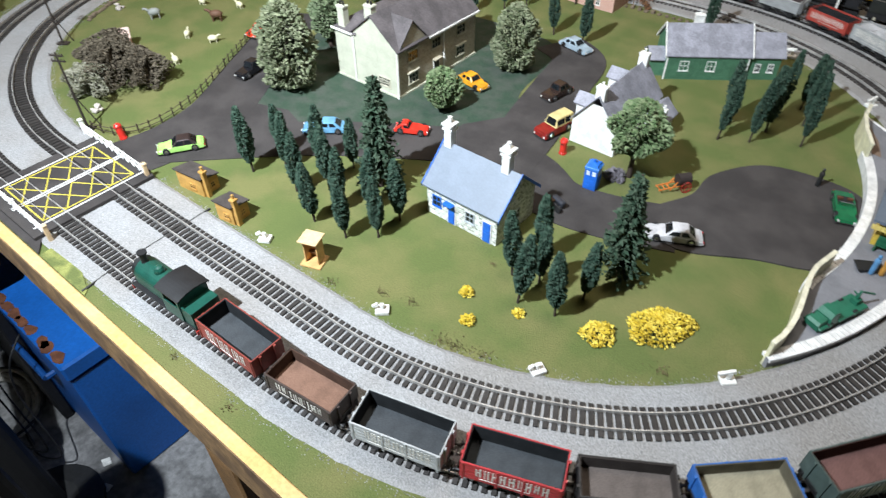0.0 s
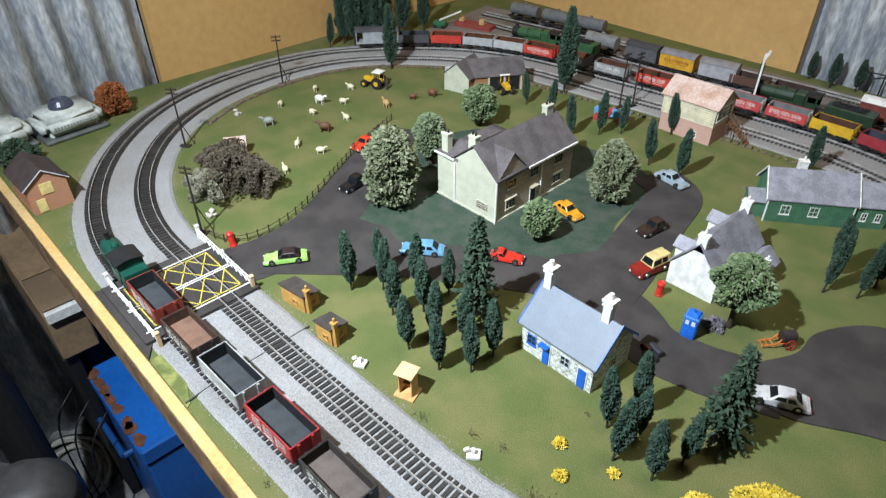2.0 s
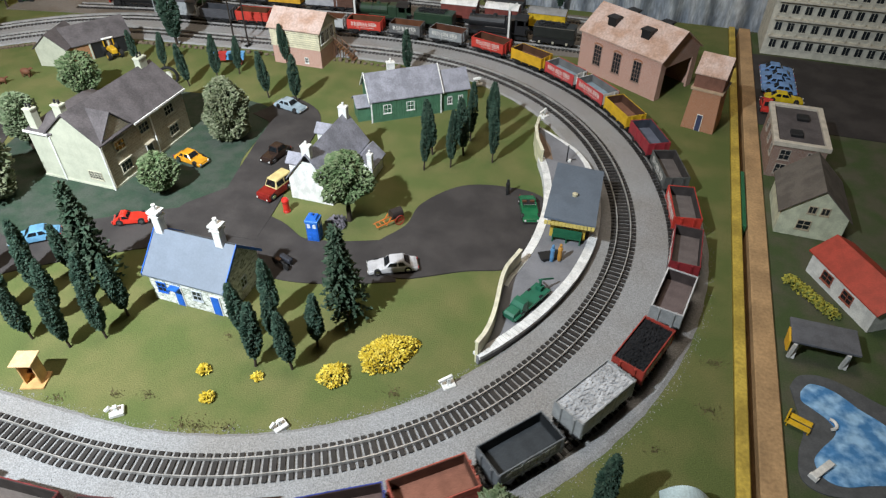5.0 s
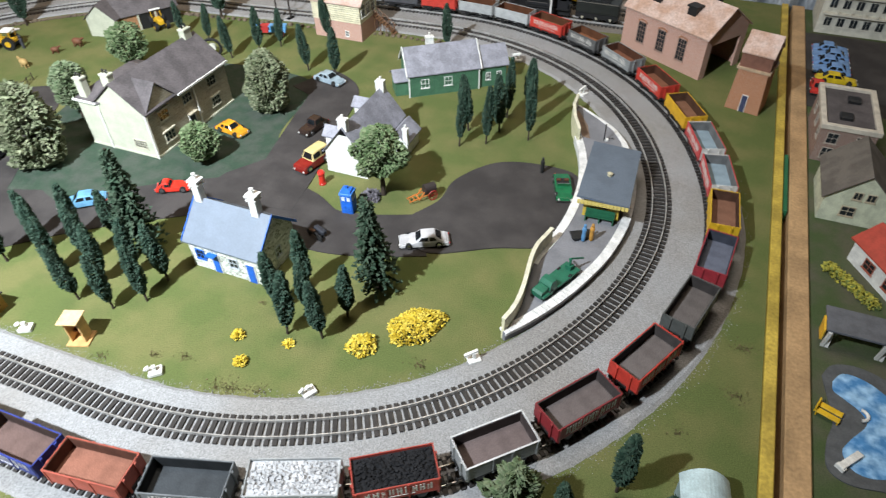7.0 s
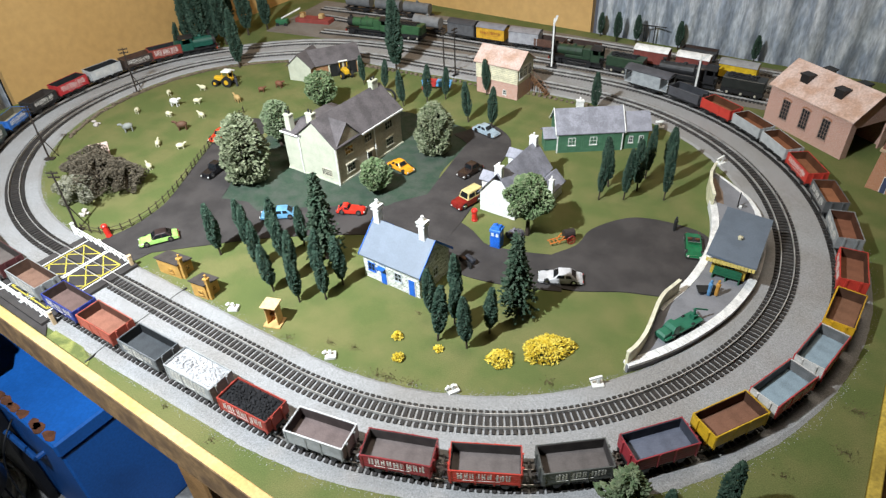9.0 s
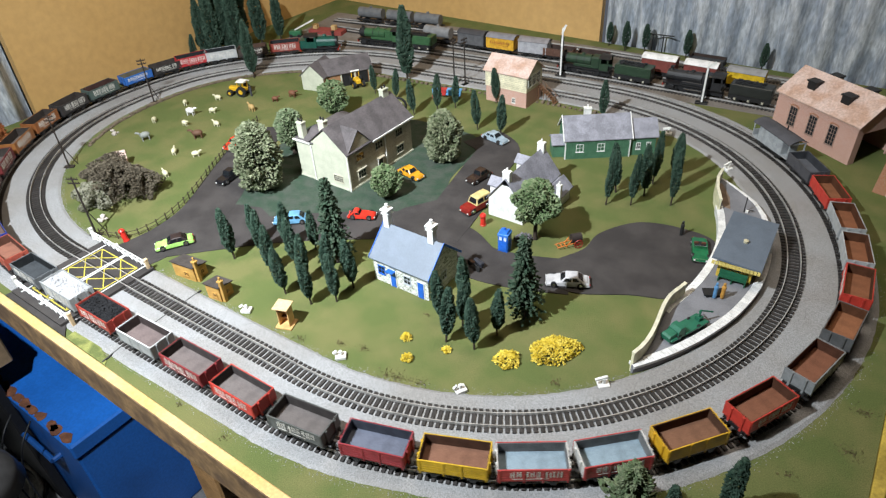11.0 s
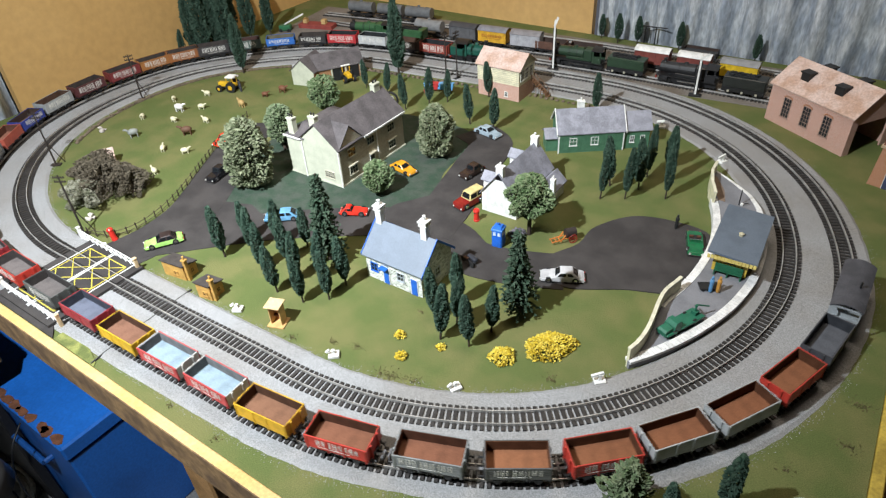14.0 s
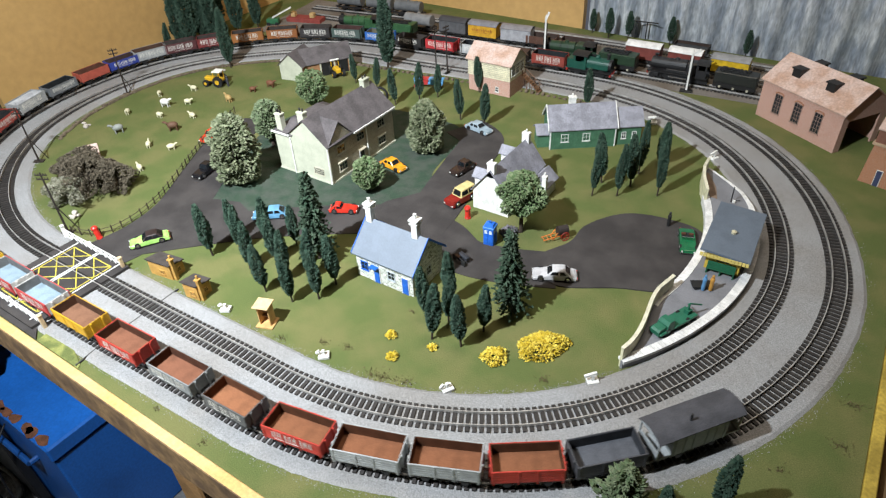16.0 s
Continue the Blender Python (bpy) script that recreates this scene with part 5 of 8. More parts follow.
def car(label, colour, m, L=0.056, W=0.022, style="saloon", roof=None):
    """A toy car: bonnet to +x; body, cabin with panes, wheels, bumpers, lamps."""
    c = thing("toy_car", label, "toy car", m, "toy cars")
    p = paint(colour, 0.25)
    z0, zs, zt = 0.0032, 0.0105, 0.0172
    if style == "old":
        zs, zt = 0.0112, 0.0195
    if style == "rover":
        zs, zt = 0.0135, 0.0245
    if style == "sport":
        zs, zt = 0.0095, 0.0152
    h = L / 2
    bm = B()
    nose = 0.0085 if style not in ("rover", "old") else zs
    tapered(bm, [(-h, z0), (h, z0), (h, nose - 0.002), (h - 0.002, nose), (h * 0.3, zs), (-h * 0.55, zs), (-h + 0.002, zs - 0.001), (-h, zs - 0.003)], W, W * 0.92, z0, zs)
    bmesh.ops.bevel(bm, geom=bm.edges[:], offset=0.0014, segments=3, affect="EDGES")
    part("body", bm, p, c, smooth=False)
    rear, wind, r0, r1 = (-h * 0.72, h * 0.36, -h * 0.42, h * 0.08)
    if style == "rover":
        rear, wind, r0, r1 = -h * 0.97, h * 0.32, -h * 0.94, h * 0.16
    if style == "old":
        rear, wind, r0, r1 = -h * 0.75, h * 0.25, -h * 0.45, h * 0.1
    if style == "sport":
        rear, wind, r0, r1 = -h * 0.86, -h * 0.02, -h * 0.52, -h * 0.26
    if style != "open":
        bm = B()
        tapered(bm, [(rear, zs - 0.0004), (wind, zs - 0.0004), (r1, zt), (r0, zt)], W * 0.9, W * 0.7, zs, zt)
        bmesh.ops.bevel(bm, geom=bm.edges[:], offset=0.0007, segments=1, affect="EDGES")
        cab = part("cabin", bm, roof or p, c)
        for s in (-1, 1):
            for x0, x1 in ((rear * 0.72, (rear + wind) / 2 - 0.001), ((rear + wind) / 2 + 0.0008, wind * 0.62)):
                bm = B()
                k0, k1 = 0.2, 0.82
                y = lambda k: s * (W * (0.9 - 0.2 * k) / 2 + 0.0002)  # noqa: E731
                z = lambda k: zs + (zt - zs) * k  # noqa: E731
                inset = 0.0022 if x0 < rear * 0.6 else 0.0
                v = [bm.verts.new(q) for q in ((x0, y(k0), z(k0)), (x1, y(k0), z(k0)), (min(x1, r1 + 0.001), y(k1), z(k1)), (max(x0, r0 + 0.0005) + inset * 0, y(k1), z(k1)))]
                bm.faces.new(v)
                bmesh.ops.solidify(bm, geom=bm.faces[:], thickness=0.0002)
                part("side_window", bm, GLASS, cab)
        for xa, xb in ((wind, r1), (rear, r0)):
            bm = B()
            d = 0.0003 if xa > 0 else -0.0003
            q = []
            for k in (0.15, 0.88):
                x, z, y = xa + (xb - xa) * k + d, zs + (zt - zs) * k + 0.0002, W * (0.9 - 0.2 * k) / 2 - 0.0018
                q.append(((x, -y, z), (x, y, z)))
            bm.faces.new([bm.verts.new(v) for v in (q[0][0], q[0][1], q[1][1], q[1][0])])
            bmesh.ops.solidify(bm, geom=bm.faces[:], thickness=0.0002)
            part("windscreen", bm, GLASS, cab)
    else:
        part("cockpit", box(B(), -h * 0.5, -W * 0.36, zs - 0.002, h * 0.12, W * 0.36, zs + 0.0004), BLACK, c, "dark open cockpit")
        bm = B()
        box(bm, h * 0.12, -W * 0.36, zs, h * 0.15, W * 0.36, zs + 0.0045)
        part("windscreen", bm, CHROME, c)
        for y in (-0.005, 0.005):
            part("seat", box(B(), -h * 0.36, y - 0.003, zs - 0.002, -h * 0.26, y + 0.003, zs + 0.003, 0.0006), paint((0.1, 0.04, 0.02)), c)
    for s in (-1, 1):
        part("bumper", box(B(), s * h - 0.0006, -W * 0.46, z0 + 0.0005, s * h + 0.0006, W * 0.46, z0 + 0.002), CHROME, c, "chrome bumper")
        for y in (-W * 0.36, W * 0.36):
            part("headlight" if s > 0 else "tail_lamp", tube(B(), (s * (h - 0.0004), y, 0.0068), (s * (h + 0.0004), y, 0.0068), 0.0013, n=10), WHITE if s > 0 else paint((0.4, 0.02, 0.02)), c)
    wheel_set(c, L, 0.0043 if style != "rover" else 0.0052, W, CHROME)
    return c


def facing(x0, y0, x1, y1, z=0.0):
    return pose((x0 + x1) / 2, (y0 + y1) / 2, z, 0, 0, math.degrees(math.atan2(y1 - y0, x1 - x0)))


car("lime green toy coupe with a black roof on the lane", (0.36, 0.64, 0.16), facing(-0.092, 0.508, -0.125, 0.456), roof=paint((0.03, 0.02, 0.02), 0.4))
car("silver toy coupe on the village street", (0.5, 0.49, 0.5), facing(0.458, 0.722, 0.408, 0.697), 0.058)
car("black vintage toy saloon on the lane", (0.012, 0.012, 0.014), facing(-0.199, 0.685, -0.19, 0.633), 0.050, 0.02, "old")
car("red and cream toy off-roader beside the cottage", (0.22, 0.018, 0.014), facing(0.235, 0.832, 0.222, 0.772), 0.052, 0.023, "rover", paint((0.62, 0.5, 0.22), 0.5))
car("green open toy sports car beside the platform", (0.012, 0.13, 0.05), facing(0.549, 0.892, 0.567, 0.842), 0.054, 0.022, "open")
car("orange-yellow toy car beside the big house", (0.62, 0.28, 0.02), facing(0.052, 0.836, 0.10, 0.828), 0.05, 0.021)
car("bright red toy sports car on the village street", (0.6, 0.035, 0.02), facing(0.065, 0.677, 0.112, 0.70), 0.044, 0.019, "sport")
car("pale blue toy saloon on the village street", (0.13, 0.3, 0.46), facing(0.026, 0.642, -0.024, 0.602), 0.058)
car("dark brown vintage toy saloon on the lane", (0.035, 0.022, 0.018), facing(0.188, 0.905, 0.18, 0.857), 0.048, 0.02, "old")
car("silver-blue toy saloon beside the lawn", (0.3, 0.37, 0.42), facing(0.108, 1.022, 0.158, 1.012), 0.054)
car("bright red toy car behind the chestnut tree", (0.6, 0.05, 0.02), facing(-0.292, 0.775, -0.284, 0.728), 0.05)


def platform_lorry():
    t = thing("toy_lorry", "dark green unpainted toy lorry with a crane on the platform", "toy lorry", facing(0.609, 0.722, 0.579, 0.655, PTOP))
    t.scale = (0.86, 0.86, 0.9)
    G = paint((0.02, 0.13, 0.075), 0.45)
    part("chassis", box(B(), -0.036, -0.008, 0.003, 0.034, 0.008, 0.006), G, t)
    part("flatbed", box(B(), -0.036, -0.011, 0.006, 0.008, 0.011, 0.0085, 0.0004), G, t)
    part("cab", tapered(B(), [(0.009, 0.006), (0.022, 0.006), (0.021, 0.014), (0.017, 0.019), (0.009, 0.019)], 0.02, 0.016, 0.006, 0.019), G, t)
    bm = B()
    tapered(bm, [(0.022, 0.004), (0.036, 0.004), (0.036, 0.010), (0.033, 0.0125), (0.022, 0.0135)], 0.017, 0.013, 0.004, 0.0135)
    part("bonnet", bm, G, t)
    for s in (-1, 1):
        part("mudguard", box(B(), 0.022, s * 0.009 - 0.002, 0.005, 0.035, s * 0.009 + 0.002, 0.008, 0.001), G, t)
    bm = B()
    tube(bm, (-0.028, 0, 0.008), (-0.028, 0, 0.024), 0.0016, n=8)
    tube(bm, (-0.028, 0, 0.024), (-0.05, 0.004, 0.014), 0.0012, n=8)
    tube(bm, (-0.028, 0, 0.018), (-0.04, -0.01, 0.010), 0.001, n=8)
    box(bm, -0.032, -0.004, 0.008, -0.024, 0.004, 0.014)
    part("crane", bm, G, t)
    wheel_set(t, 0.062, 0.0042, 0.02, G)


platform_lorry()


def cart():
    t = thing("horse_cart", "orange and black farm cart with red spoked wheels on the grass", "cart", pose(0.40, 0.79, 0, 0, 0, 50))
    t.scale = (0.75, 0.75, 0.85)
    O, RD = paint((0.6, 0.17, 0.03)), paint((0.35, 0.03, 0.02))
    part("barrel", tube(B(), (-0.002, 0, 0.016), (0.018, 0, 0.016), 0.0085, n=16), paint((0.03, 0.022, 0.02), 0.6), t, "dark barrel body")
    bm = B()
    for y in (-0.006, 0.006):
        tube(bm, (-0.032, y, 0.006), (0.004, y, 0.0095), 0.001, n=6)
        tube(bm, (-0.014, y, 0.004), (-0.004, y, 0.016), 0.001, n=6)
    for x in (-0.03, -0.022, -0.014):
        tube(bm, (x, -0.006, 0.0065), (x, 0.006, 0.0065), 0.0008, n=6)
    part("shafts", bm, O, t, "orange shafts")
    for y in (-0.011, 0.011):
        bm = B()
        for k in range(16):
            a, b = 6.2832 * k / 16, 6.2832 * (k + 1) / 16
            tube(bm, (0.009 + 0.008 * math.cos(a), y, 0.0088 + 0.008 * math.sin(a)), (0.009 + 0.008 * math.cos(b), y, 0.0088 + 0.008 * math.sin(b)), 0.0008, n=5)
            if k % 2 == 0:
                tube(bm, (0.009, y, 0.0088), (0.009 + 0.008 * math.cos(a), y, 0.0088 + 0.008 * math.sin(a)), 0.0004, n=4)
        part("wheel", bm, RD, t, "red spoked wheel")


cart()


def tractor(m, front=0):
    t = thing("toy_tractor", "yellow toy tractor with a pale cab" if not front else "yellow toy tractor in the barn bay", "toy tractor", m, "tractors")
    t.scale = (1.2, 1.2, 1.2)
    Y = paint((0.62, 0.36, 0.02), 0.4)
    part("bonnet", box(B(), 0.0, -0.0045, 0.008, 0.02, 0.0045, 0.016, 0.001), Y, t)
    part("chassis", box(B(), -0.014, -0.004, 0.006, 0.02, 0.004, 0.009), BLACK, t)
    bm = B()
    for x, y in ((-0.013, -0.007), (-0.013, 0.007), (-0.001, -0.007), (-0.001, 0.007)):
        box(bm, x - 0.0006, y - 0.0006, 0.012, x + 0.0006, y + 0.0006, 0.026)
    box(bm, -0.014, -0.0075, 0.009, 0, 0.0075, 0.0125)
    part("cab", bm, Y, t)
    part("cab_roof", box(B(), -0.015, -0.0085, 0.026, 0.001, 0.0085, 0.028, 0.0006), WHITE, t, "pale roof")
    for x, r in ((-0.008, 0.0095), (0.016, 0.006)):
        for y in (-0.009, 0.009):
            w = part("wheel", tube(B(), (x, y - 0.0025, r), (x, y + 0.0025, r), r, n=18), TYRE, t)
            part("hub", tube(B(), (x, y - 0.003, r), (x, y + 0.003, r), r * 0.45, n=12), Y, w)


tractor(pose(-0.478, 0.928, 0, 0, 0, 200))
tractor(pose(-0.283, 1.098, 0, 0, 0, -30), 1)


def trailer():
    t = thing("farm_trailer", "grey corrugated livestock trailer beside the barn", "trailer", pose(-0.40, 1.075, 0, 0, 0, 60))
    part("body", box(B(), -0.018, -0.010, 0.006, 0.018, 0.010, 0.022, 0.001), paint((0.5, 0.51, 0.52), 0.4), t)
    for k in range(5):
        part("rib", box(B(), -0.0185, -0.0106, 0.007 + k * 0.003, 0.0185, 0.0106, 0.0082 + k * 0.003), paint((0.6, 0.6, 0.6), 0.4), t)
    for y in (-0.011, 0.011):
        part("wheel", tube(B(), (0, y - 0.001, 0.004), (0, y + 0.001, 0.004), 0.004, n=12), TYRE, t)


trailer()


def crashed_plane():
    t = thing("farm_machine", "blue and red farm machine parked behind the poplars", "farm machine", pose(-0.06, 1.135, 0, 0, 0, 20))
    part("frame", box(B(), -0.03, -0.004, 0.008, 0.03, 0.004, 0.013, 0.0008), paint((0.1, 0.3, 0.55)), t)
    for k in range(4):
        part("hopper", tapered(B(), [(-0.027 + k * 0.016, 0.008), (-0.017 + k * 0.016, 0.008), (-0.014 + k * 0.016, 0.021), (-0.030 + k * 0.016, 0.021)], 0.01, 0.014, 0.008, 0.021), paint((0.12, 0.33, 0.6)) if k != 1 else paint((0.45, 0.04, 0.04)), t)
    for x in (-0.022, 0.022):
        part("wheel", tube(B(), (x, -0.011, 0.007), (x, 0.011, 0.007), 0.007, n=14), paint((0.4, 0.05, 0.04)), t)


crashed_plane()
wheel = thing("mill_wheel", "large black wheel leaning behind the house", "wheel", pose(-0.105, 1.03, 0.016, 0, 0, 20))
bm = B()
for k in range(20):
    a, b = 6.2832 * k / 20, 6.2832 * (k + 1) / 20
    tube(bm, (0.015 * math.cos(a), 0, 0.015 * math.sin(a)), (0.015 * math.cos(b), 0, 0.015 * math.sin(b)), 0.0025, n=6)
part("tyre", bm, TYRE, wheel)
part("hub", tube(B(), (0, -0.003, 0), (0, 0.003, 0), 0.007, n=14), paint((0.6, 0.6, 0.5)), wheel)


# ---- small street things ----
def phone_box():
    t = thing("call_box", "bright blue police call box on the verge", "call box", pose(0.322, 0.733, 0, 0, 0, 8))
    part("body", box(B(), -0.0075, -0.0075, 0, 0.0075, 0.0075, 0.029, 0.0006), BLUE, t)
    part("sign_band", box(B(), -0.0082, -0.0082, 0.0275, 0.0082, 0.0082, 0.031, 0.0003), paint((0.05, 0.2, 0.6)), t)
    part("roof", lathe(B(), [(0.010, 0.031), (0.008, 0.034), (0.002, 0.035), (0.0018, 0.038)], 4), BLUE, t).rotation_euler = (0, 0, 0.785)
    for rz in (0, 90, 180, 270):
        m = pose(0, 0, 0, 0, 0, rz)
        for x in (-0.0035, 0.0035):
            w = part("window", box(B(), x - 0.002, -0.0079, 0.0205, x + 0.002, -0.0074, 0.026), paint((0.6, 0.65, 0.7)), t, "pale window")
            w.matrix_basis = m
            for z in (0.003, 0.009, 0.015):
                o = part("panel", box(B(), x - 0.0024, -0.0080, z, x + 0.0024, -0.0075, z + 0.0048), BLUE, t)
                o.matrix_basis = m


phone_box()
for x, y, lean in ((0.262, 0.77, 0), (-0.186, 0.449, -14)):
    t = thing("pillar_box", "red pillar box on the verge" if lean == 0 else "red pillar box leaning beside the fence", "pillar box", pose(x, y, 0, 0, lean, 0), "pillar boxes")
    R_ = paint((0.58, 0.03, 0.02), 0.35)
    part("body", lathe(B(), [(0.0048, 0), (0.0048, 0.002), (0.0042, 0.0025), (0.0042, 0.0165)], 16), R_, t)
    part("cap", lathe(B(), [(0.005, 0.0165), (0.005, 0.018), (0.0035, 0.0205), (0.001, 0.0215)], 16), R_, t)
    part("slot", box(B(), -0.002, -0.0046, 0.0145, 0.002, -0.004, 0.0152), BLACK, t)


def ground_signal(m, arm):
    t = thing("ground_signal", "white plaster point lever on a square base", "lever", m, "white levers beside the line")
    part("base", box(B(), -0.0065, -0.0055, 0.0002, 0.0065, 0.0055, 0.0045, 0.0006), WHITE, t)
    part("post", box(B(), -0.0018, -0.0018, 0.0045, 0.0018, 0.0018, 0.0125 if arm else 0.0105, 0.0003), WHITE, t)
    bm = B()
    box(bm, -0.007 if arm else -0.003, -0.0014, 0.0112 if arm else 0.0095, 0.0075 if arm else 0.003, 0.0014, 0.0146 if arm else 0.0125, 0.0003)
    part("arm", bm, WHITE, t).rotation_euler = (0, radians(-14) if arm else radians(-35), 0)


for x, y, a, arm in ((0.103, 0.439, 30, 0), (0.266, 0.444, 40, 0), (0.416, 0.478, 60, 0), (0.546, 0.570, 40, 1), (0.397, 1.196, 10, 1), (0.526, 1.12, 60, 1)):
    ground_signal(pose(x, y, 0, 0, 0, a), arm)


def telegraph_pole(m, H, lean=0):
    t = thing("telegraph_pole", "dark brown telegraph pole with cross arms", "telegraph pole", m, "telegraph poles")
    D_ = paint((0.03, 0.022, 0.018), 0.7)
    part("pole", tube(B(), (0, 0, 0), (0, 0, H), 0.0017, 0.0012, 8), D_, t)
    for k, z in enumerate((H - 0.004, H - 0.011)):
        part("cross_arm", box(B(), -0.009, -0.0008, z - 0.0008, 0.009, 0.0008, z + 0.0008), D_, t)
        for x in (-0.008, -0.004, 0.004, 0.008):
            part("insulator", tube(B(), (x, 0, z + 0.0008), (x, 0, z + 0.003), 0.0006, n=6), D_, t)
    part("brace", tube(B(), (0, 0, H * 0.45), (0.012, 0.010, 0), 0.0008, n=6), D_, t)
    part("base", box(B(), -0.009, -0.005, 0.0002, 0.009, 0.005, 0.0022), D_, t)


telegraph_pole(pose(-0.50, 0.534, 0, 0, 0, 40), 0.105)
telegraph_pole(pose(-0.617, 0.80, 0, 0, 0, 60), 0.100)
telegraph_pole(pose(-0.243, 0.433, 0, 0, 0, 30), 0.105)
telegraph_pole(pose(-0.08, 1.195, 0, 0, 0, 80), 0.105)
telegraph_pole(pose(-0.065, 1.215, 0, 0, 0, 80), 0.105)


def semaphore(m, H, arm):
    t = thing("semaphore_signal", "white semaphore signal post on a dark base", "signal", m, "signals")
    part("base", box(B(), -0.012, -0.006, 0.0015, 0.012, 0.006, 0.005, 0.0006), BLACK, t)
    part("post", box(B(), -0.0018, -0.0018, 0.005, 0.0018, 0.0018, H, 0.0003), WHITE, t)
    part("finial", lathe(B(), [(0.002, H), (0.0014, H + 0.003), (0.0005, H + 0.006)], 8), WHITE, t)
    a = part("arm", box(B(), -0.002, -0.003, -0.0022, 0.018, -0.0022, 0.0022), WHITE, t)
    a.matrix_basis = pose(0, 0, H - 0.005, 0, arm, 0)
    part("ladder", box(B(), -0.0035, 0.003, 0.004, 0.0035, 0.0036, H - 0.012), BLACK, t)


semaphore(pose(0.098, 1.352, 0, 0, 0, 20), 0.105, -70)
semaphore(pose(0.407, 1.358, 0, 0, 0, 10), 0.082, -40)


# ---- the field ----
def animal(name, label, colour, m, s=1.0, tall=1.0):
    t = thing(name, label, name, m, "animals in the field")
    p = paint(colour, 0.7)
    bm = B()
    blob(bm, (0, 0, 0.0085 * tall * s), 0.0056 * s, (1.5, 0.9, 0.9), 2, 0.05, random.Random(2))
    part("body", bm, p, t, smooth=True)
    bm = B()
    tube(bm, (0.006 * s, 0, 0.010 * tall * s), (0.0095 * s, 0, 0.0135 * tall * s), 0.0021 * s, 0.0016 * s, 8)
    blob(bm, (0.0108 * s, 0, 0.0135 * tall * s), 0.0021 * s, (1.5, 0.8, 0.9), 1)
    part("head", bm, p, t, smooth=True)
    for x in (-0.005, 0.005):
        for y in (-0.0022, 0.0022):
            part("leg", tube(B(), (x * s, y * s, 0), (x * s, y * s, 0.008 * tall * s), 0.0008 * s, 0.0013 * s, 6), p, t)
    return t


rng = random.Random(9)
for x, y in ((-0.307, 0.608), (-0.367, 0.67), (-0.321, 0.685), (-0.527, 0.738), (-0.455, 0.761), (-0.393, 0.792), (-0.543, 0.828), (-0.455, 0.831), (-0.5, 0.883), (-0.255, 0.76)):
    animal("sheep", "cream toy sheep grazing in the field", (0.66, 0.62, 0.42), pose(x, y, 0, 0, 0, rng.uniform(0, 360)), 0.95, 0.9)
animal("cow", "white toy cow standing in the field", (0.72, 0.7, 0.66), pose(-0.487, 0.80, 0, 0, 0, 20), 1.3)
animal("horse", "grey toy horse in the field", (0.25, 0.26, 0.24), pose(-0.469, 0.678, 0, 0, 0, 243), 1.25, 1.1)
animal("horse", "brown toy horse in the field", (0.12, 0.06, 0.035), pose(-0.381, 0.737, 0, 0, 0, 225), 1.3, 1.1)
animal("cow", "tan toy cow in the field", (0.42, 0.28, 0.11), pose(-0.386, 0.88, 0, 0, 0, 170), 1.15)
animal("cow", "brown toy cow in the field", (0.15, 0.06, 0.03), pose(-0.379, 0.94, 0, 0, 0, 30), 0.9)
animal("cow", "brown toy cow near the barn", (0.15, 0.06, 0.03), pose(-0.362, 0.976, 0, 0, 0, 10), 1.2)


def figurine(m, a, b):
    """A small painted figurine as one plain turned shape."""
    ob = part("figurine", lathe(B(), [(0.0022, 0), (0.0026, 0.006), (0.0024, 0.012), (0.003, 0.016), (0.0024, 0.0185), (0.001, 0.0192), (0.0017, 0.0205), (0.0017, 0.0225), (0.0008, 0.0238)], 10), paint(a))
    ob.matrix_basis = m
    return tagged(ob, b, "figurine", "figurines")


figurine(pose(0.523, 0.895, 0.0018), (0.02, 0.02, 0.02), "small dark painted figurine on the turning circle")
figurine(pose(-0.45, 0.935, 0), (0.05, 0.05, 0.06), "small dark painted figurine beside the tractor")
figurine(pose(0.606, 0.768, PTOP + 0.001), (0.1, 0.25, 0.45), "small blue painted figurine on the platform")
figurine(pose(0.614, 0.772, PTOP + 0.001), (0.5, 0.25, 0.05), "small orange painted figurine on the platform")
t = thing("luggage_trolley", "dark luggage trolley on the platform", "trolley", pose(0.604, 0.775, PTOP, 0, 0, 30))
part("deck", box(B(), -0.014, -0.007, 0.003, 0.010, 0.007, 0.0045), BLACK, t)
for x in (-0.01, 0.007):
    for y in (-0.006, 0.006):
        part("wheel", tube(B(), (x, y - 0.0008, 0.0025), (x, y + 0.0008, 0.0025), 0.0025, n=10), BLACK, t)
t = thing("motorcycle", "dark toy motorcycle combination beside the station house", "motorcycle", pose(0.308, 0.672, 0.0011, 0, 0, -20))
for x in (-0.009, 0.010):
    part("wheel", tube(B(), (x, -0.001, 0.0042), (x, 0.001, 0.0042), 0.0042, n=14), TYRE, t)
part("frame", box(B(), -0.008, -0.0012, 0.005, 0.008, 0.0012, 0.009, 0.0005), BLACK, t)
part("sidecar", box(B(), -0.008, 0.005, 0.003, 0.010, 0.012, 0.010, 0.0015), paint((0.03, 0.032, 0.04)), t)
part("seat", box(B(), -0.006, -0.002, 0.009, 0.001, 0.002, 0.0105), paint((0.1, 0.05, 0.03)), t)


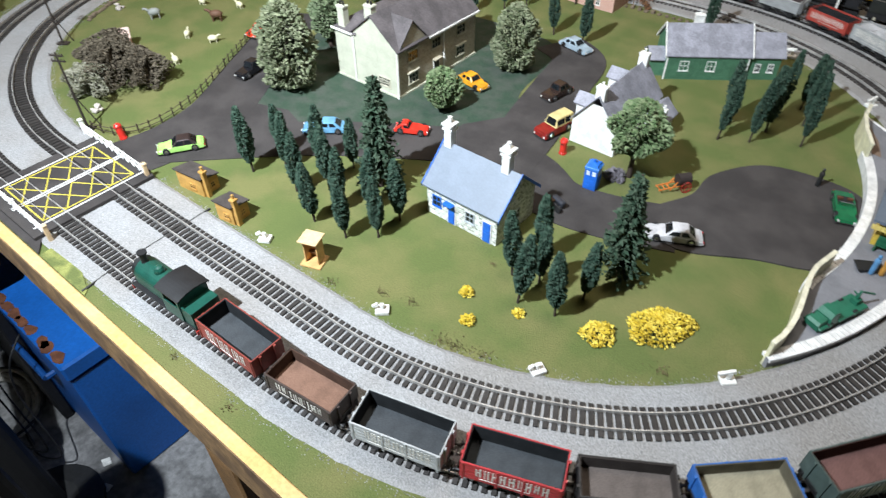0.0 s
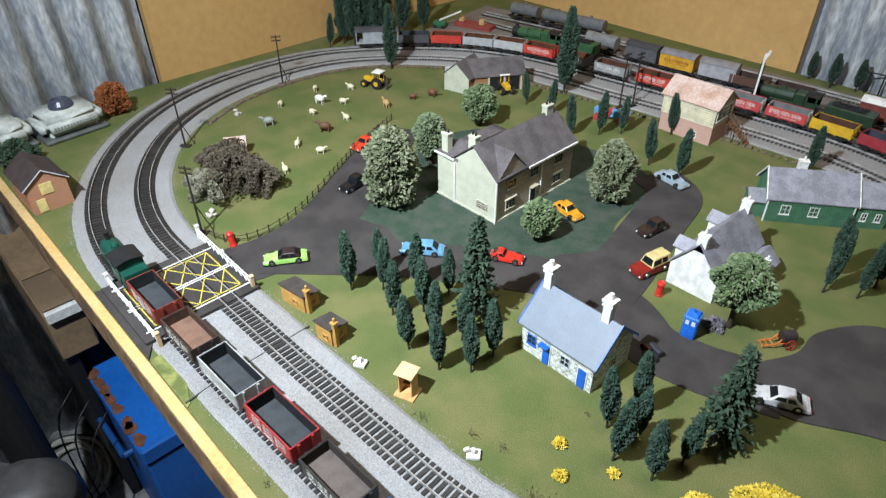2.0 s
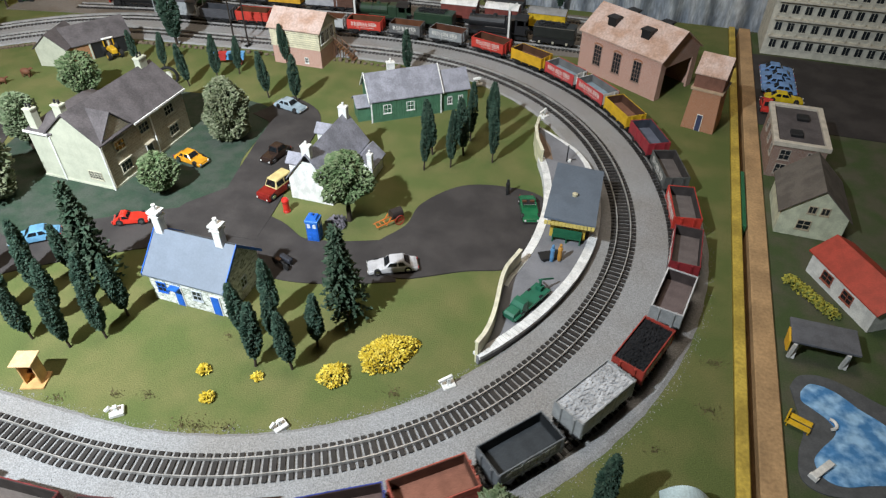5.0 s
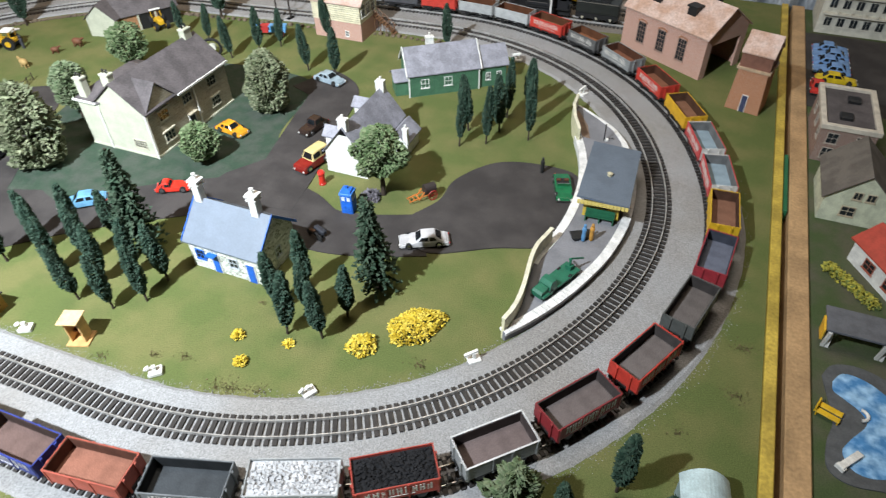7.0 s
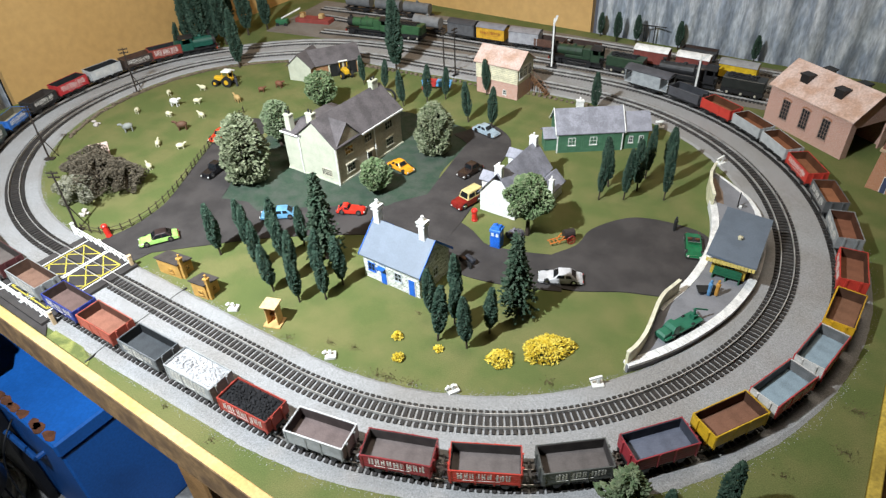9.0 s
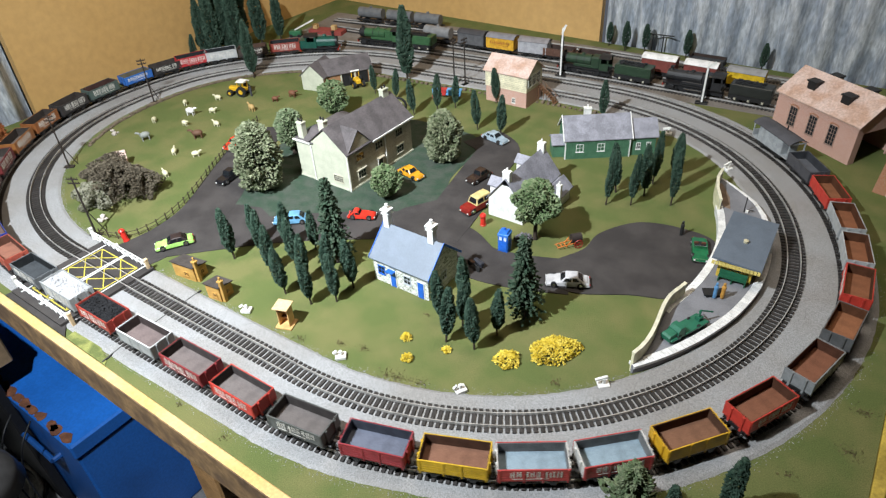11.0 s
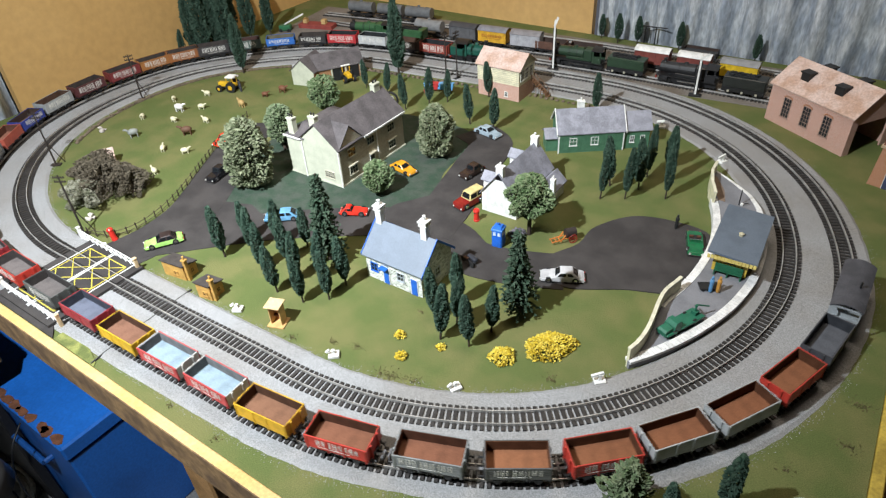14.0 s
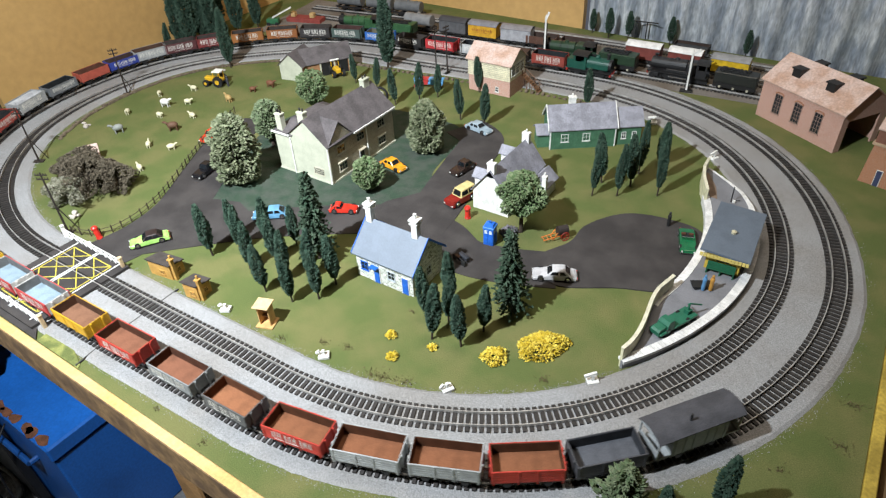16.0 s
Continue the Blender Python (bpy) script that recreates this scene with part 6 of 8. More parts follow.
def fence():
    line = smooth_line([(-0.236, 0.436), (-0.205, 0.444), (-0.184, 0.466), (-0.180, 0.505), (-0.194, 0.557), (-0.217, 0.605), (-0.252, 0.666), (-0.288, 0.734), (-0.31, 0.785), (-0.335, 0.85)], 10)
    t = thing("field_fence", "dark brown post and rail fence along the field", "fence")
    D_ = paint((0.06, 0.045, 0.03), 0.8)
    spots, gone = [line[0]], 0.0
    for a, b in zip(line, line[1:]):
        gone += (b - a).length
        if gone > 0.0145:
            spots.append(b)
            gone = 0.0
    for p in spots:
        part("post", box(B(), p.x - 0.0007, p.y - 0.0007, 0, p.x + 0.0007, p.y + 0.0007, 0.0135), D_, t)
    for a, b in zip(spots, spots[1:]):
        for z in (0.0045, 0.0105):
            part("rail", tube(B(), (a.x, a.y, z), (b.x, b.y, z), 0.0005, n=4), D_, t)


fence()
# rubble wall and bits of stone round the field
t = thing("field_wall", "low brown rubble wall round the field edge", "wall")
bm = B()
wall_line = [laid(*p) for p in oval_plain(0.385, 40)][12:50]
rng = random.Random(12)
for a, b in zip(wall_line, wall_line[1:]):
    for k in range(5):
        f = k / 5
        x, y = a[0] + (b[0] - a[0]) * f + rng.uniform(-0.001, 0.001), a[1] + (b[1] - a[1]) * f + rng.uniform(-0.001, 0.001)
        s = rng.uniform(0.0022, 0.0036)
        box(bm, x - s, y - s, 0, x + s, y + s, rng.uniform(0.0025, 0.006), 0.0006)
tagged(part("stones", bm, mat("field_stone", (0.17, 0.13, 0.09), 0.9, 0.4, 150, 0.4), t), kind="stuff")
for x, y in ((-0.56, 0.665), (-0.535, 0.985), (-0.275, 0.465)):
    t = thing("rock_pile", "pale rocks heaped in the field edge", "rocks", pose(x, y, 0), "rock piles")
    for k in range(5):
        part("rock", blob(B(), (rng.uniform(-0.011, 0.011), rng.uniform(-0.008, 0.008), 0.0025), rng.uniform(0.0025, 0.005), (1.3, 1, 0.7), 1, 0.2, rng), paint((0.5, 0.45, 0.4), 0.8), t)
t = gabled("ruined_shed", "small pink-roofed shed behind the bushes", "shed", pose(-0.418, 0.567, 0, 0, 0, 60), 0.032, 0.022, 0.018, 0.028, BRICK, ROOF_PINK, 0.002)


# ---- left corner ----
def brown_barn():
    h = thing("brown_barn", "brown brick barn with a dark roof and yellow doors", "barn", pose(-0.447, 0.281, 0, 0, 0, 92))
    L, D, e, r = 0.055, 0.075, 0.044, 0.064
    part("wall", sweep(B(), [(0, 0), (L, 0), (L, e), (L / 2, r), (0, e)], "y", 0, D), BRICK_RED, h)
    for pts in ([(-0.004, e - 0.003), (L / 2, r), (L / 2, r + 0.0015), (-0.004, e - 0.0015)], [(L + 0.004, e - 0.003), (L / 2, r), (L / 2, r + 0.0015), (L + 0.004, e - 0.0015)]):
        part("roof", sweep(B(), pts, "y", -0.003, D + 0.003), mat("dark_roof", (0.05, 0.035, 0.033), 0.75, 0.3, 60, 0.3), h)
        part("bargeboard", sweep(B(), [(x, z + 0.0002) for x, z in pts], "y", -0.0042, -0.0031), paint((0.55, 0.57, 0.62)), h)
    Y = paint((0.7, 0.56, 0.22), 0.6)
    part("door", box(B(), 0.008, -0.001, 0.002, 0.020, 0.0003, 0.022, 0.0003), Y, h, "pale yellow door")
    part("loft_door", box(B(), 0.018, -0.001, 0.027, 0.035, 0.0003, 0.044, 0.0003), Y, h, "pale yellow loft door")


brown_barn()


def hover_tank(m, sx):
    t = thing("concrete_bunker", "pale grey moulded bunker with a dark dome" if sx > 0.9 else "pale grey moulded bunker half hidden by a bush", "bunker", m, "bunkers")
    bm = B()
    box(bm, -0.045 * sx, -0.036, 0.003, 0.045 * sx, 0.036, 0.036)
    bmesh.ops.bevel(bm, geom=bm.edges[:], offset=0.011, segments=4, affect="EDGES")
    part("shell", bm, paint((0.5, 0.53, 0.49), 0.55), t, smooth=True)
    part("skirt", box(B(), -0.046 * sx, -0.037, 0.0, 0.046 * sx, 0.037, 0.006, 0.002), paint((0.1, 0.11, 0.11)), t)
    if sx > 0.9:
        part("dome", lathe(B(), [(0.018, 0.034), (0.017, 0.040), (0.013, 0.046), (0.011, 0.046), (0.010, 0.044)], 20), paint((0.06, 0.07, 0.1), 0.3), t)
        for k in range(14):
            part("rivet", box(B(), -0.03 + k * 0.0045, -0.0372, 0.018, -0.0275 + k * 0.0045, -0.0356, 0.022), paint((0.3, 0.32, 0.31)), t)


for bunker_pose, size in ((pose(-0.703, 0.415, 0, 0, 0, 95), 1.0), (pose(-0.715, 0.322, 0, 0, 0, 95), 0.62)):
    hover_tank(bunker_pose @ Matrix.Diagonal((1.18, 1.12, 1.25, 1)), size)
make_tree("dark_bush", "dark green bush beside the bunker", "bush", pose(-0.63, 0.315, 0), crown([(0.003, 0.02), (0.015, 0.026), (0.03, 0.018), (0.04, 0.004)], 900, 0.006, 81), FIR, trunk(0.025, 0.003, 4, 0.012))

# ---- the neighbouring town board ----
TZ = -0.002


def town_blocks():
    h = thing("apartment_block", "cream apartment block with rows of balconies", "building", pose(0.862, 1.50, TZ))
    W_ = paint((0.6, 0.58, 0.5), 0.7)
    part("wall", box(B(), 0, 0, 0, 0.30, 0.1, 0.15), W_, h)
    for r in range(4):
        part("balcony", box(B(), 0.004, -0.010, 0.036 + r * 0.032, 0.296, 0, 0.0385 + r * 0.032), W_, h)
        for k in range(14):
            window(h, pose(0.016 + k * 0.0207, 0, 0.022 + r * 0.032), 0.011, 0.015, W_, (2, 1))
            part("baluster", box(B(), 0.005 + k * 0.0207, -0.010, 0.0385 + r * 0.032, 0.0065 + k * 0.0207, -0.0085, 0.046 + r * 0.032), W_, h)
    h = thing("brick_shop", "brown brick shop with a flat dark roof and pale parapet", "building", pose(0.8505, 1.06, TZ))
    L, D, H = 0.066, 0.115, 0.05
    part("wall", box(B(), 0, 0, 0, L, D, H), masonry("shop_brick", (0.22, 0.13, 0.1), (0.27, 0.17, 0.13), (0.3, 0.25, 0.22), 0.0035, 0.0013, 0.3), h)
    part("roof", box(B(), 0.004, 0.004, H, L - 0.004, D - 0.004, H + 0.002), SLATE, h)
    for x0, y0, x1, y1 in ((-0.003, -0.003, L + 0.003, 0.004), (-0.003, D - 0.004, L + 0.003, D + 0.003), (-0.003, 0.004, 0.004, D - 0.004), (L - 0.004, 0.004, L + 0.003, D - 0.004)):
        part("parapet", box(B(), x0, y0, H - 0.001, x1, y1, H + 0.006, 0.0006), paint((0.55, 0.5, 0.42), 0.7), h)
    for u in (0.016, 0.05):
        for z in (0.014, 0.036):
            window(h, pose(u, 0, z), 0.012, 0.014, paint((0.4, 0.35, 0.3)), (2, 2))
    for u in (0.03, 0.065, 0.1):
        window(h, pose(0, D - u, 0.035, 0, 0, -90), 0.012, 0.014, paint((0.4, 0.35, 0.3)), (2, 2))
    for x, y in ((0.028, 0.03), (0.04, 0.08)):
        part("roof_vent", box(B(), x - 0.008, y - 0.008, H + 0.002, x + 0.008, y + 0.008, H + 0.007, 0.001), BLACK, h)
    h = gabled("pale_house", "pale green-cream gabled house with a brown roof", "house", pose(0.930, 0.928, TZ, 0, 0, 90), 0.085, 0.074, 0.036, 0.070, paint((0.6, 0.62, 0.46), 0.7), mat("brown_slates", (0.13, 0.115, 0.1), 0.8, 0.3, 60, 0.3), 0.004)
    window(h, pose(0, 0.045, 0.018, 0, 0, -90), 0.014, 0.012, paint((0.5, 0.42, 0.3)), (2, 2))
    window(h, pose(0, 0.042, 0.041, 0, 0, -90), 0.008, 0.009, paint((0.5, 0.42, 0.3)), (2, 1))
    window(h, pose(0, 0.028, 0.041, 0, 0, -90), 0.008, 0.009, paint((0.5, 0.42, 0.3)), (2, 1))
    h = gabled("white_chalet", "white chalet with red trim beside the flower bed", "house", pose(0.888, 0.862, TZ, 0, 0, -59), 0.1, 0.05, 0.03, 0.045, WHITE, paint((0.4, 0.05, 0.03)), 0.004)
    for u in (0.03, 0.062):
        window(h, pose(u, 0, 0.015), 0.014, 0.011, paint((0.35, 0.1, 0.06)))
    h = thing("poolside_shelter", "dark flat-roofed shelter on white supports", "shelter", pose(0.855, 0.711, TZ))
    part("roof", box(B(), 0, 0, 0.024, 0.062, 0.035, 0.027, 0.0005), paint((0.12, 0.125, 0.14), 0.7), h)
    for x in (0.004, 0.052):
        for lean in (-0.004, 0.006):
            part("support", sweep(B(), [(0.003, 0), (0.006, 0), (0.0055 + lean, 0.0238), (0.0025 + lean, 0.0238)], "x", x + lean * 0.4, x + lean * 0.4 + 0.003), WHITE, h)
    part("gable_sign", sweep(B(), [(0.0, 0.012), (0.014, 0.012), (0.018, 0.028), (0.002, 0.024)], "x", -0.0025, -0.0005), paint((0.7, 0.4, 0.03)), h, "orange panel")


town_blocks()
for k in range(4):
    car("pale blue toy car parked in a tight row", (0.17, 0.3, 0.55), pose(0.885, 1.335 + k * 0.027, TZ, 0, 0, 0 if k % 2 else 180), 0.056, 0.024)
car("yellow toy sports car in the town car park", (0.62, 0.45, 0.02), pose(0.89, 1.302, TZ, 0, 0, 0), 0.06, 0.02)
car("red toy car in the town car park", (0.5, 0.04, 0.03), pose(0.862, 1.27, TZ, 0, 0, 90), 0.05, 0.02)
bm = B()
prism(bm, [(0.848, 1.21), (1.2, 1.21), (1.2, 1.49), (0.848, 1.49)], TZ, TZ + 0.0008)
tagged(part("car_park", bm, ASPHALT), "dark asphalt town car park", "road", kind="structure")
POOL = mat("pool_water", (0.08, 0.24, 0.5), 0.08, 0.3, 60, 0.3, fine=120, second=(0.3, 0.5, 0.72), spec=0.6)
edge = [tuple(v) for v in smooth_line([(0.858, 0.675), (0.868, 0.692), (0.893, 0.697), (0.93, 0.682), (0.97, 0.655), (0.97, 0.57), (0.91, 0.568), (0.877, 0.564), (0.860, 0.574), (0.860, 0.60), (0.866, 0.625), (0.862, 0.65), (0.858, 0.675)], 5)][:-1]
water = [tuple(v) for v in smooth_line([(0.867, 0.671), (0.877, 0.684), (0.897, 0.681), (0.916, 0.667), (0.945, 0.645), (0.945, 0.60), (0.912, 0.583), (0.893, 0.576), (0.879, 0.579), (0.872, 0.594), (0.879, 0.609), (0.893, 0.63), (0.889, 0.643), (0.876, 0.653), (0.867, 0.66), (0.867, 0.671)], 5)][:-1]
tagged(part("pool_surround", prism(B(), edge, TZ, TZ + 0.0012), paint((0.09, 0.095, 0.1), 0.8)), "dark grey paving round the swimming pool", "paving", kind="structure")
tagged(part("pool_water", prism(B(), water, TZ + 0.0002, TZ + 0.0016), POOL), "rippled blue swimming pool water", "water", kind="structure")
t = thing("pool_slide", "white toy diving board at the pool edge", "diving board", pose(0.868, 0.575, TZ, 0, 0, 50))
part("board", box(B(), 0, -0.003, 0.005, 0.026, 0.003, 0.0065, 0.0004), WHITE, t)
part("stand", box(B(), 0, -0.004, 0, 0.004, 0.004, 0.005), WHITE, t)
t = thing("pool_float", "white curled toy float in the pool", "float", pose(0.888, 0.638, TZ + 0.0017))
bm = B()
for k in range(14):
    a, b = -1.4 + 0.2 * k, -1.2 + 0.2 * k
    tube(bm, (0.006 * math.cos(a), 0.006 * math.sin(a), 0.002), (0.006 * math.cos(b), 0.006 * math.sin(b), 0.002), 0.0015, n=6)
part("ring", bm, WHITE, t)
t = thing("sun_lounger", "yellow toy sun lounger beside the pool", "sun lounger", pose(0.862, 0.630, TZ, 0, 0, -20))
Y_ = paint((0.68, 0.42, 0.02), 0.4)
for y in (-0.004, 0.004):
    part("slat", box(B(), -0.010, y - 0.003, 0.004, 0.010, y + 0.003, 0.0055, 0.0004), Y_, t)
part("backrest", sweep(B(), [(-0.007, 0.004), (0.007, 0.004), (0.007, 0.0095), (-0.007, 0.0095)], "x", -0.0115, -0.0102), Y_, t)
for x in (-0.009, 0.009):
    for y in (-0.006, 0.006):
        part("leg", box(B(), x - 0.0006, y - 0.0006, 0, x + 0.0006, y + 0.0006, 0.004), Y_, t)
rng = random.Random(15)
for k in range(9):
    x, y = 0.868 + 0.005 * k, 0.835 - 0.0055 * k
    t = thing("flower_clump", "yellow flowering border plant", "plant", pose(x, y, TZ), "flower border")
    part("blossom", crown([(0.0005, 0.006), (0.005, 0.006), (0.009, 0.002)], 70, 0.003, 90 + k), leaf_mat("border_leaves", (0.4, 0.36, 0.06), (0.15, 0.2, 0.06)), t)
t = thing("curved_roof_shed", "pale blue curved-roof shed on the grass", "shed", pose(0.765, 0.487, 0, 0, 0, 10))
arc = [(-0.019 + 0.038 * k / 12, 0.024 + 0.013 * (1 - (2 * k / 12 - 1) ** 2)) for k in range(13)]
part("wall", sweep(B(), [(-0.018, 0), (0.018, 0)] + [(y * 0.95, z - 0.001) for y, z in arc[::-1]], "y", -0.02, 0.02), paint((0.3, 0.4, 0.42)), t)
part("roof", sweep(B(), arc + [(y, z - 0.001) for y, z in arc[::-1]], "y", -0.024, 0.024), paint((0.48, 0.6, 0.62), 0.5), t)
t = thing("green_batten", "green painted batten between the boards", "batten", pose(0, 0, 0))
part("strip", box(B(), 0.8188, 0.92, -0.03, 0.8235, 1.05, 0.004, 0.0005), paint((0.02, 0.12, 0.05)), t)

# ---- under and before the board ----
RUSTY = mat("chipped_blue_steel", (0.012, 0.12, 0.46), 0.45, 0.2, 7, 0.1, fine=200, spec=0.4)
t = thing("tool_chest", "blue steel tool chest with rusty chipped edges", "tool chest", pose(0, 0, 0))
part("body", box(B(), -1.15, 0.264, -0.75, -0.309, 0.47, -0.43, 0.004), RUSTY, t)
part("lid", box(B(), -1.16, 0.26, -0.4285, -0.305, 0.475, -0.392, 0.004), RUSTY, t)
RUST = mat("rust_patch", (0.16, 0.06, 0.03), 0.9, 0.4, 60, 0.4)
rng = random.Random(8)
for k in range(16):
    x = -0.33 - k * 0.03 + rng.uniform(-0.01, 0.01)
    pts = [(x + (0.012 + rng.uniform(0, 0.008)) * math.cos(a), 0.27 + (0.007 + rng.uniform(0, 0.006)) * math.sin(a)) for a in (0.63 * j for j in range(10))]
    part("rust_patch", prism(B(), pts, -0.3925, -0.3915), RUST, t, "flaked rust patch")
part("handle", tube(B(), (-0.62, 0.248, -0.5), (-0.42, 0.248, -0.5), 0.006, n=10), paint((0.01, 0.07, 0.25)), t)
for x in (-0.62, -0.42):
    part("handle_end", tube(B(), (x, 0.248, -0.5), (x, 0.266, -0.5), 0.006, n=8), paint((0.01, 0.07, 0.25)), t)
t = thing("bench_leg", "square pine leg under the baseboard", "table leg", pose(0, 0, 0))
part("leg", box(B(), 0.10, 0.295, -0.75, 0.155, 0.345, -0.051, 0.003), WOOD_DARK, t)
part("foot_block", box(B(), 0.095, 0.29, -0.749, 0.16, 0.35, -0.70, 0.003), WOOD_DARK, t)
t = thing("cardboard_box", "brown cardboard carton beside the bench", "box", pose(0, 0, 0))
CARD = mat("cardboard", (0.3, 0.2, 0.11), 0.8, 0.25, 12, 0.1, fine=90)
part("body", box(B(), -0.83, 0.238, -0.3195, -0.52, 0.30, -0.215, 0.003), CARD, t)
part("flap", box(B(), -0.83, 0.24, -0.212, -0.64, 0.298, -0.2085, 0.001), CARD, t)
part("flap", box(B(), -0.635, 0.24, -0.212, -0.525, 0.298, -0.2085, 0.001), mat("card_inside", (0.22, 0.15, 0.09), 0.8, 0.3, 12), t)
part("label_strip", box(B(), -0.519, 0.24, -0.228, -0.508, 0.297, -0.208, 0.001), WHITE, t, "white paper strip")
t = thing("black_cabinet", "dull black cabinet under the cardboard carton", "cabinet", pose(0, 0, 0))
part("body", box(B(), -0.85, 0.242, -0.75, -0.535, 0.262, -0.32, 0.003), paint((0.012, 0.012, 0.014), 0.6), t)
part("top", box(B(), -0.86, 0.236, -0.3275, -0.525, 0.262, -0.3200, 0.002), paint((0.02, 0.02, 0.022), 0.6), t)
t = thing("cable_coil", "coil of pale electric cable on the floor", "cable", pose(-0.67, 0.165, -0.75))
for k in range(5):
    bm = B()
    pts = [Vector(((0.085 + 0.006 * k + 0.008 * math.sin(3 * a + k)) * math.cos(a) + 0.012 * math.sin(k * 2.1), (0.06 + 0.004 * k) * math.sin(a) + 0.01 * math.cos(k * 1.7), 0.007 + 0.006 * k + 0.004 * math.sin(2 * a + k))) for a in (6.2832 * j / 40 for j in range(41))]
    hose(bm, pts, 0.005 if k < 4 else 0.003, 8)
    part("loop", bm, paint((0.5, 0.48, 0.42), 0.6) if k < 4 else BLACK, t)
for k in range(3):
    t = thing("black_cable", "thin black cable trailing down to the floor", "cable", pose(-0.44 - 0.05 * k, 0.215 - 0.012 * k, 0), "cables")
    pts = smooth_line([(0.0, 0.04, -0.40), (0.02, 0.0, -0.43), (-0.02, -0.015, -0.55), (0.03 + 0.02 * k, -0.02, -0.68), (-0.06, -0.05, -0.745), (-0.15, -0.04 - 0.02 * k, -0.745)], 6)
    part("lead", hose(B(), pts, 0.0018), BLACK, t, smooth=True)
t = thing("black_stand", "black round stand with a grey pole before the bench", "stand", pose(0, 0, 0))
part("pole", tube(B(), (-0.36, 0.13, -0.75), (-0.47, 0.13, -0.12), 0.03, n=18), paint((0.012, 0.012, 0.013), 0.5), t)
part("collar", tube(B(), (-0.41, 0.13, -0.47), (-0.414, 0.13, -0.44), 0.034, n=18), paint((0.08, 0.08, 0.085), 0.4), t)
part("base", lathe(B(), [(0.09, -0.75), (0.09, -0.735), (0.05, -0.725)], 20, (-0.36, 0.13, 0)), paint((0.03, 0.03, 0.03)), t)
t = thing("desk_fan", "grey round fan guard low beside the bench", "fan", pose(-0.16, 0.115, -0.22))
part("guard", lathe(B(), [(0.015, 0.06), (0.035, 0.055), (0.055, 0.03), (0.06, 0.0), (0.056, 0.0)], 24), paint((0.045, 0.044, 0.045), 0.5), t, smooth=True)
part("stem", tube(B(), (0, 0, 0.05), (0, 0, -0.53), 0.012, n=10), BLACK, t)
for k, (x, y) in enumerate(((-0.38, 0.245), (-0.33, 0.215))):
    t = thing("paper_scrap", "white scrap of paper on the floor", "litter", pose(x, y, -0.75, 0, 0, 40 * k), "scraps")
    part("scrap", prism(B(), [(-0.012, -0.006), (0.006, -0.010), (0.012, 0.004), (-0.004, 0.009)], 0.0005, 0.002), WHITE, t)

# ---- trains ----
def wheel_mesh(r=0.0062):
    bm = B()
    for x in (-0.0275 + 0.0275,):
        tube(bm, (0, -0.0012, 0), (0, 0.0012, 0), r, n=14)
        tube(bm, (0, 0.0012, 0), (0, 0.0018, 0), r + 0.0007, n=14)
        tube(bm, (0, -0.0020, 0), (0, -0.0012, 0), 0.0016, n=8)
    return bm


def lettering(bm, L, z0, z1, side, rng, words=1):
    """Unreadable lettering: upright bars in a row on a wagon side."""
    y0, y1 = (side - 0.0003, side + 0.0002) if side < 0 else (side - 0.0002, side + 0.0003)
    x = -L * rng.uniform(0.34, 0.40)
    while x < L * 0.34:
        w = rng.uniform(0.0035, 0.0055)
        low = z0 + rng.choice((0, 0, 0.001))
        box(bm, x, y0, low, x + w * 0.3, y1, z1)
        if rng.random() < 0.6:
            box(bm, x + w * 0.3, y0, (low + z1) / 2 - 0.0005, x + w * 0.62, y1, (low + z1) / 2 + 0.0005)
        box(bm, x + w * 0.62, y0, low, x + w * 0.88, y1, z1 - rng.choice((0, 0.0012)))
        x += w + 0.0016
    box(bm, -L * 0.2, y0, z0 - 0.0025, L * 0.3, y1, z0 - 0.0018)


